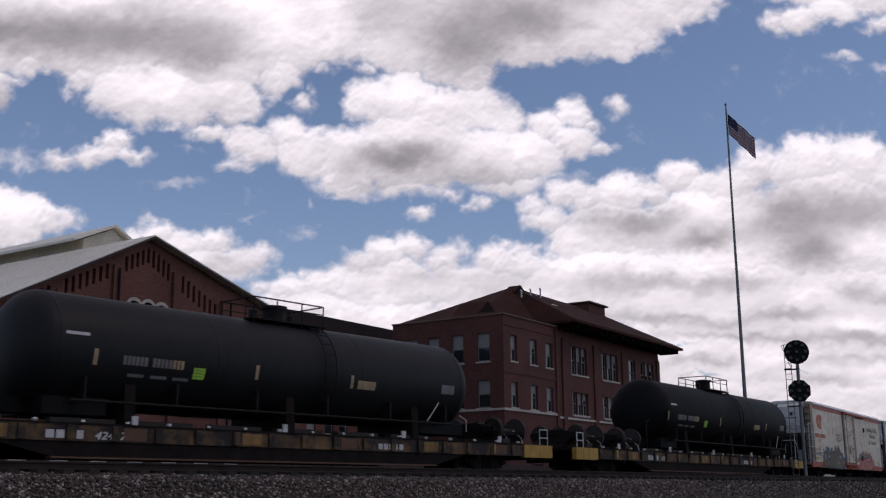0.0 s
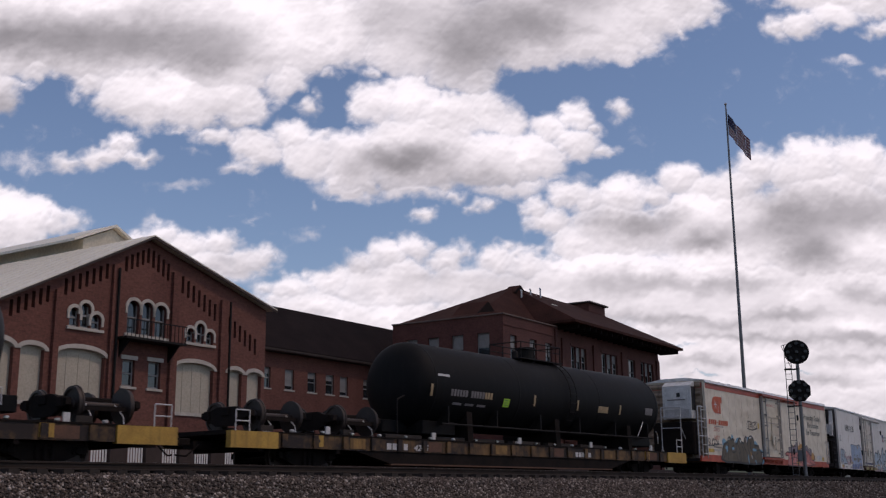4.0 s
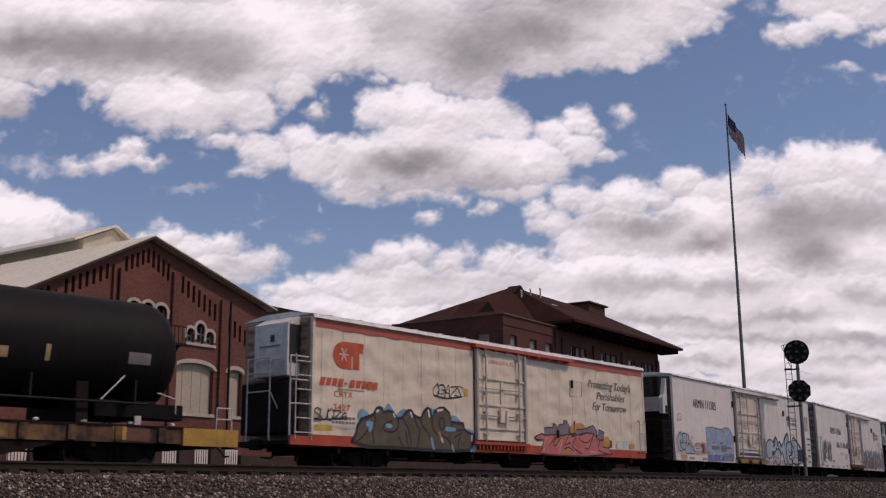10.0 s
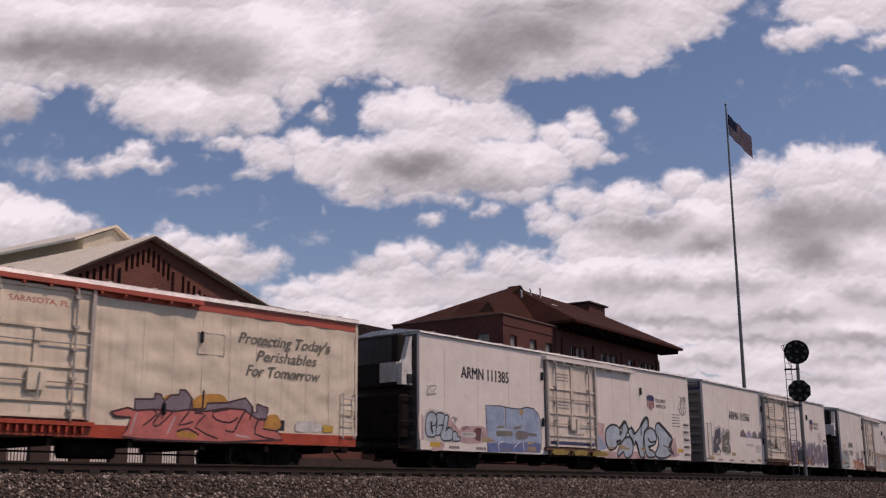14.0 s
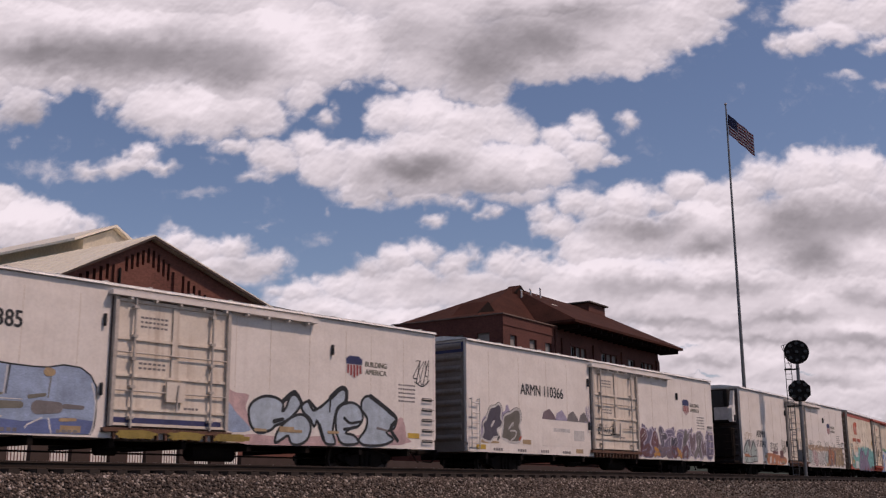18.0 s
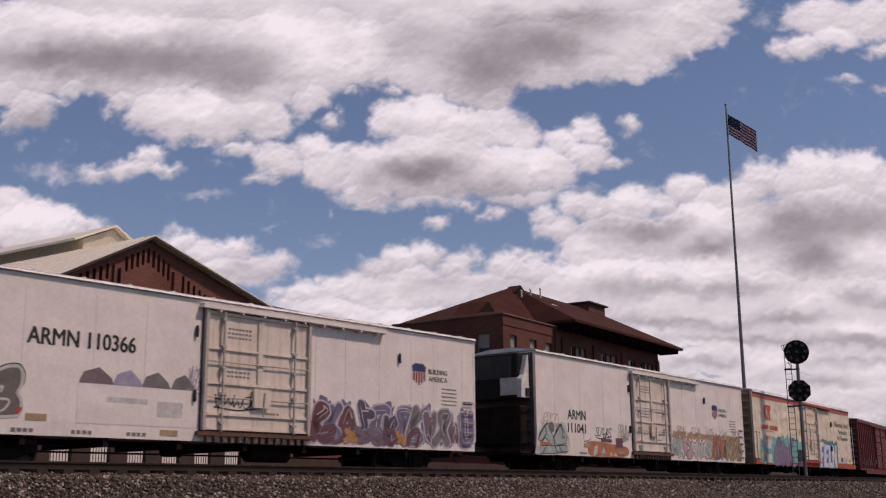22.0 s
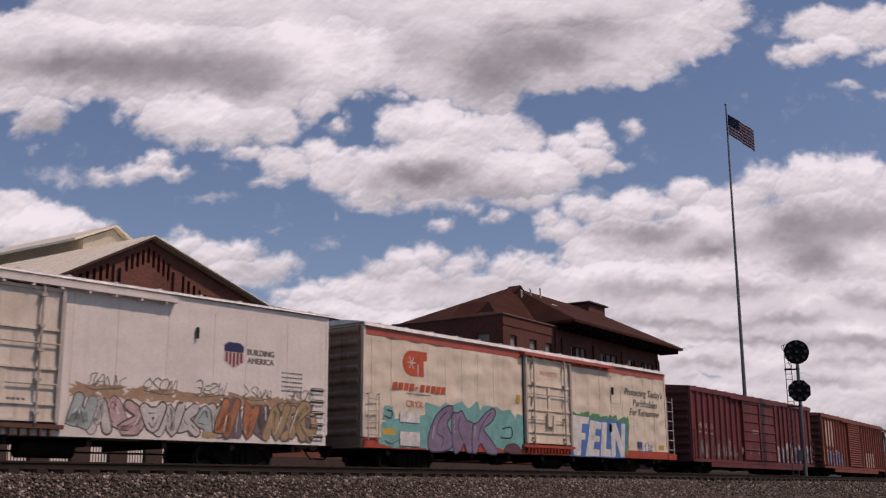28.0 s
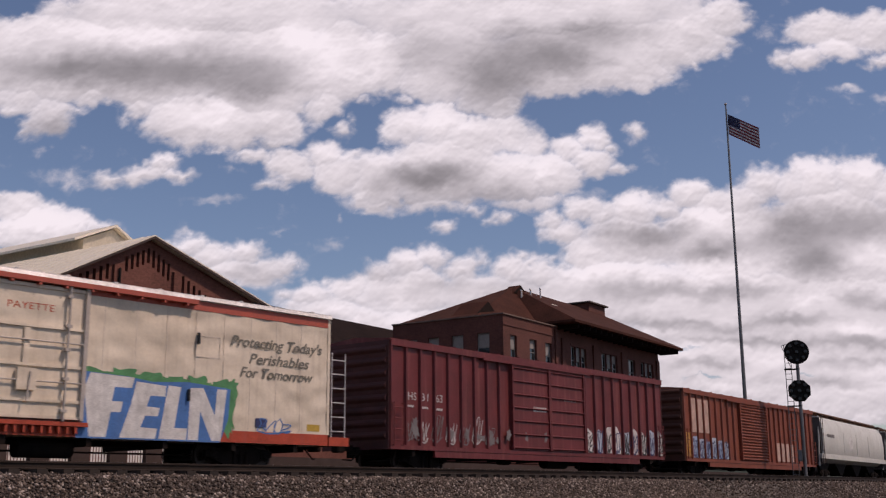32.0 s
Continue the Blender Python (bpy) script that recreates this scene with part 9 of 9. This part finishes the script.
def tank_body(s0, s1, man, sticker, letters, yellow, coat):
    c, h = (s0 + s1) / 2, (s1 - s0) / 2
    t = thing("tank_body", along(c - run(0), HALF), "long black cylindrical tank body loaded on a flatcar", "tank", "loaded tanks")
    R, zc = 1.50, 3.66
    prof = [(-h, 0.05)] + [(-h + 0.85 * (1 - math.cos(a)), R * math.sin(a) ** 0.8) for a in [math.pi / 2 * k / 9 for k in range(1, 9)]] + [(-h + 0.85, R)]
    prof = prof + [(-0.02, R)] + [(-x, r) for x, r in reversed(prof)]
    one("shell", lambda bm: lathe(bm, prof, "x", 56, (0, 0, zc)), coat, t, "dusty black riveted tank shell", smooth=True)
    for x in (-h + 0.86, -h / 3, h / 3, h - 0.86):
        one("weld_band", lambda bm: lathe(bm, ((x - 0.04, R + 0.001), (x - 0.02, R + 0.008), (x + 0.02, R + 0.008), (x + 0.04, R + 0.001)), "x", 56, (0, 0, zc)), coat, t, smooth=True)
    for x in (-h + 3.0, 0.0, h - 3.0):
        def saddle(bm):
            pts = [(-1.3, 1.77)] + [(R * 1.003 * math.sin(a), zc - R * 1.003 * math.cos(a)) for a in [radians(v) for v in range(-55, 56, 10)]] + [(1.3, 1.77)]
            prism(bm, pts, x - 0.16, x + 0.16, "x")
        one("timber_saddle", saddle, UNDER, t)
    for x in (-h + 1.6, h - 1.6):
        one("bolster_pad", lambda bm: box(bm, x - 0.9, x + 0.9, -1.0, 1.0, 1.95, 2.42, 0.03), BLACK, t)
        one("stub_sill", lambda bm: box(bm, x - 1.4 if x > 0 else x - 2.2, x + 2.2 if x > 0 else x + 1.4, -0.32, 0.32, 2.0, 2.42, 0.02), BLACK, t)
    # side running board
    one("side_pipe", lambda bm: rod(bm, (-h + 1.2, -1.42, 2.30), (h - 1.2, -1.42, 2.30), 0.035, 8), IRON, t)
    for k in range(6):
        x = -h + 1.6 + k * (2 * h - 3.2) / 5
        one("pipe_bracket", lambda bm: box(bm, x - 0.03, x + 0.03, -1.42, -0.8, 2.28, 2.9), IRON, t)
    # manway, valves and safety rail
    m = man - c
    mw = one("manway", lambda bm: lathe(bm, ((zc + R - 0.05, 0.36), (zc + R + 0.42, 0.36), (zc + R + 0.44, 0.42), (zc + R + 0.52, 0.42), (zc + R + 0.56, 0.2)), "z", 20, (m, 0, 0)), IRON, t, "black manway with lid")
    one("valve", lambda bm: lathe(bm, ((zc + R - 0.05, 0.10), (zc + R + 0.35, 0.10), (zc + R + 0.38, 0.05), (zc + R + 0.5, 0.05)), "z", 12, (m + 0.85, 0.2, 0)), IRON, t)
    one("valve", lambda bm: lathe(bm, ((zc + R - 0.05, 0.13), (zc + R + 0.3, 0.13), (zc + R + 0.34, 0.06)), "z", 12, (m - 0.9, -0.1, 0)), IRON, t)
    pl = slab("platform_walk", (m - 1.5, m + 1.5, -0.8, -0.4, zc + R - 0.06, zc + R - 0.02), IRON, t)
    def rails(bm):
        for y in (-0.75, 0.75):
            for x in (m - 1.4, m - 0.5, m + 0.5, m + 1.4):
                rod(bm, (x, y, zc + R - 0.25), (x, y, zc + R + 0.60), 0.022, 6)
            rod(bm, (m - 1.4, y, zc + R + 0.60), (m + 1.4, y, zc + R + 0.60), 0.022, 6)
            rod(bm, (m - 1.4, y, zc + R + 0.35), (m + 1.4, y, zc + R + 0.35), 0.016, 6)
        for x in (m - 1.4, m + 1.4):
            rod(bm, (x, -0.75, zc + R + 0.60), (x, 0.75, zc + R + 0.60), 0.022, 6)
    one("safety_rail", rails, IRON, t, "thin black pipe safety rail")
    # ladder following the shell
    lad = None
    for x in (m + 0.75, m + 1.2):
        lad = one("ladder_stile", lambda bm: [rod(bm, ((x, -(R + 0.13) * math.sin(a), zc + (R + 0.13) * math.cos(a))), ((x, -(R + 0.13) * math.sin(a + 0.22), zc + (R + 0.13) * math.cos(a + 0.22))), 0.022, 6) for a in [0.5 + k * 0.22 for k in range(8)]], IRON, t)
    for k in range(8):
        a = 0.6 + k * 0.22
        one("rung", lambda bm: rod(bm, (m + 0.75, -(R + 0.13) * math.sin(a), zc + (R + 0.13) * math.cos(a)), (m + 1.2, -(R + 0.13) * math.sin(a), zc + (R + 0.13) * math.cos(a)), 0.016, 6), IRON, t)

    def on_shell(x0, x1, z0, z1, mat, name, label=""):
        bm = bmesh.new()
        n = 5
        rows = []
        for i in range(n + 1):
            z = z0 + (z1 - z0) * i / n - zc
            y = -math.sqrt(max(0.01, R * R - z * z)) - 0.009
            rows.append([bm.verts.new((x, y, z + zc)) for x in (x0, x1)])
        for i in range(n):
            bm.faces.new((rows[i][0], rows[i][1], rows[i + 1][1], rows[i + 1][0]))
        return part(name, bm, mat, t, label)
    st = on_shell(sticker - c - 0.19, sticker - c + 0.19, 3.06, 3.36, P_LIME, "sticker", "bright lime green inspection sticker")
    for z in (3.12, 3.20, 3.28):
        on_shell(sticker - c - 0.13, sticker - c + 0.12, z, z + 0.025, P_GREEN, "sticker_line")
    a, b = letters
    n = 15
    for k in range(n):
        if k != 6:
            x = a - c + (b - a) * k / n
            on_shell(x, x + (b - a) / n * 0.78, 3.27, 3.50, P_GREY if k < 12 else P_OCHRE, "stencil_mark", "pale stencilled mark")
    for k in range(3):
        x = a - c + 0.2 + k * 0.7
        on_shell(x, x + 0.5, 2.98, 3.06, P_GREY, "stencil_mark")
    for x in yellow:
        on_shell(x - c - 0.06, x - c + 0.06, 3.2, 3.6, P_OCHRE, "reflector_strip", "dull yellow reflector strip")
    on_shell(h - 5.9, h - 5.1, 3.2, 3.46, P_OCHRE, "stencil_panel", "dull yellow stencil panel")
    on_shell(-h + 0.95, -h + 1.6, 3.9, 3.98, P_CHALK, "stencil_mark")
    on_shell(h - 1.9, h - 1.25, 3.3, 3.6, P_GREY, "stencil_panel", "grey data plate panel")
    one("grab_iron", lambda bm: [rod(bm, p, q, 0.018, 6) for p, q in (((h - 1.0, -1.5, 2.6), (h - 0.2, -1.15, 2.5)), ((h - 0.2, -1.15, 2.5), (h - 0.2, -1.15, 2.1)), ((h - 2.6, -1.45, 2.35), (h - 1.9, -1.35, 3.0)))], P_CHALK, t)
    CARS.append((t, c))


flatcar(-28.85, -1.66)
flatcar(0.05, 27.0)
tank_body(-23.0, -6.05, -14.2, -18.0, (-20.4, -18.5), (-21.2, -16.0, -12.2), DUSTY_BLACK)
tank_body(8.08, 25.5, 16.5, 13.08, (9.75, 12.2), (8.7, 14.9, 18.0, 21.4), BLACK)
for s in (2.32, 5.57, -3.47, -24.9, -27.3):
    loose_bogie(s)


# ---- wooded ridge far beyond the town, closing the horizon ----
def far_ridge():
    rng = random.Random(12)
    foliage = surf("far_foliage", (0.045, 0.06, 0.04), (0.025, 0.035, 0.025), 0.02, 0.3, 0.9, grain=0.3)
    bm = bmesh.new()
    n = 260
    rings = []
    for k in range(n):
        a = 2 * math.pi * k / n
        top = 62 + 22 * math.sin(a * 3 + 0.7) + 10 * math.sin(a * 11) + rng.uniform(-4, 4)
        top = top * 1.25
        rings.append([bm.verts.new((math.cos(a) * r, math.sin(a) * r, z)) for r, z in ((1500, -3), (1700, top * 0.55), (1850, top), (2600, top * 0.8))])
    for k in range(n):
        p, q = rings[k], rings[(k + 1) % n]
        for i in range(3):
            bm.faces.new((p[i], q[i], q[i + 1], p[i + 1]))
    ob = part("backdrop", bm, foliage)
    tagged(ob, "dark wooded ridge on the horizon", "hill", "", "structure")


far_ridge()


def motions():
    # the clouds drift away from the camera
    for layer, height in ((CLOUDS, CLOUD_H), (OVERHEAD, OVERHEAD_H)):
        rows = []
        for t in (0.0, 16.5, 32.0):
            k = (t - 16.5) / 32 * height
            rows.append((t, pose(0, 0, 0, 0, 0, -math.degrees(YAW)) @ pose(0.084 * k, 0.214 * k, 0)))
        walk(layer, rows)
    # the train rolls past
    for car, s0 in CARS:
        lift = car.matrix_basis.translation.z
        walk(car, [(float(t), along(s0 - run(t), HALF, lift)) for t in range(33)])
    # the flag swings in the wind
    for k, strip in enumerate(FLAG_STRIPS):
        walk(strip, [(t, flag_poses(t, reach, fall)[k]) for t, reach, fall in (*WIND, *LATER_WIND)])
    # its wheels turn
    for wheel, x in WHEELS:
        rows = []
        for k in range(321):
            t = k / 10
            rows.append((t, pose(x, 0, RAIL + 0.457, 0, -math.degrees(run(t) / 0.457), 0)))
        walk(wheel, rows)


motions()
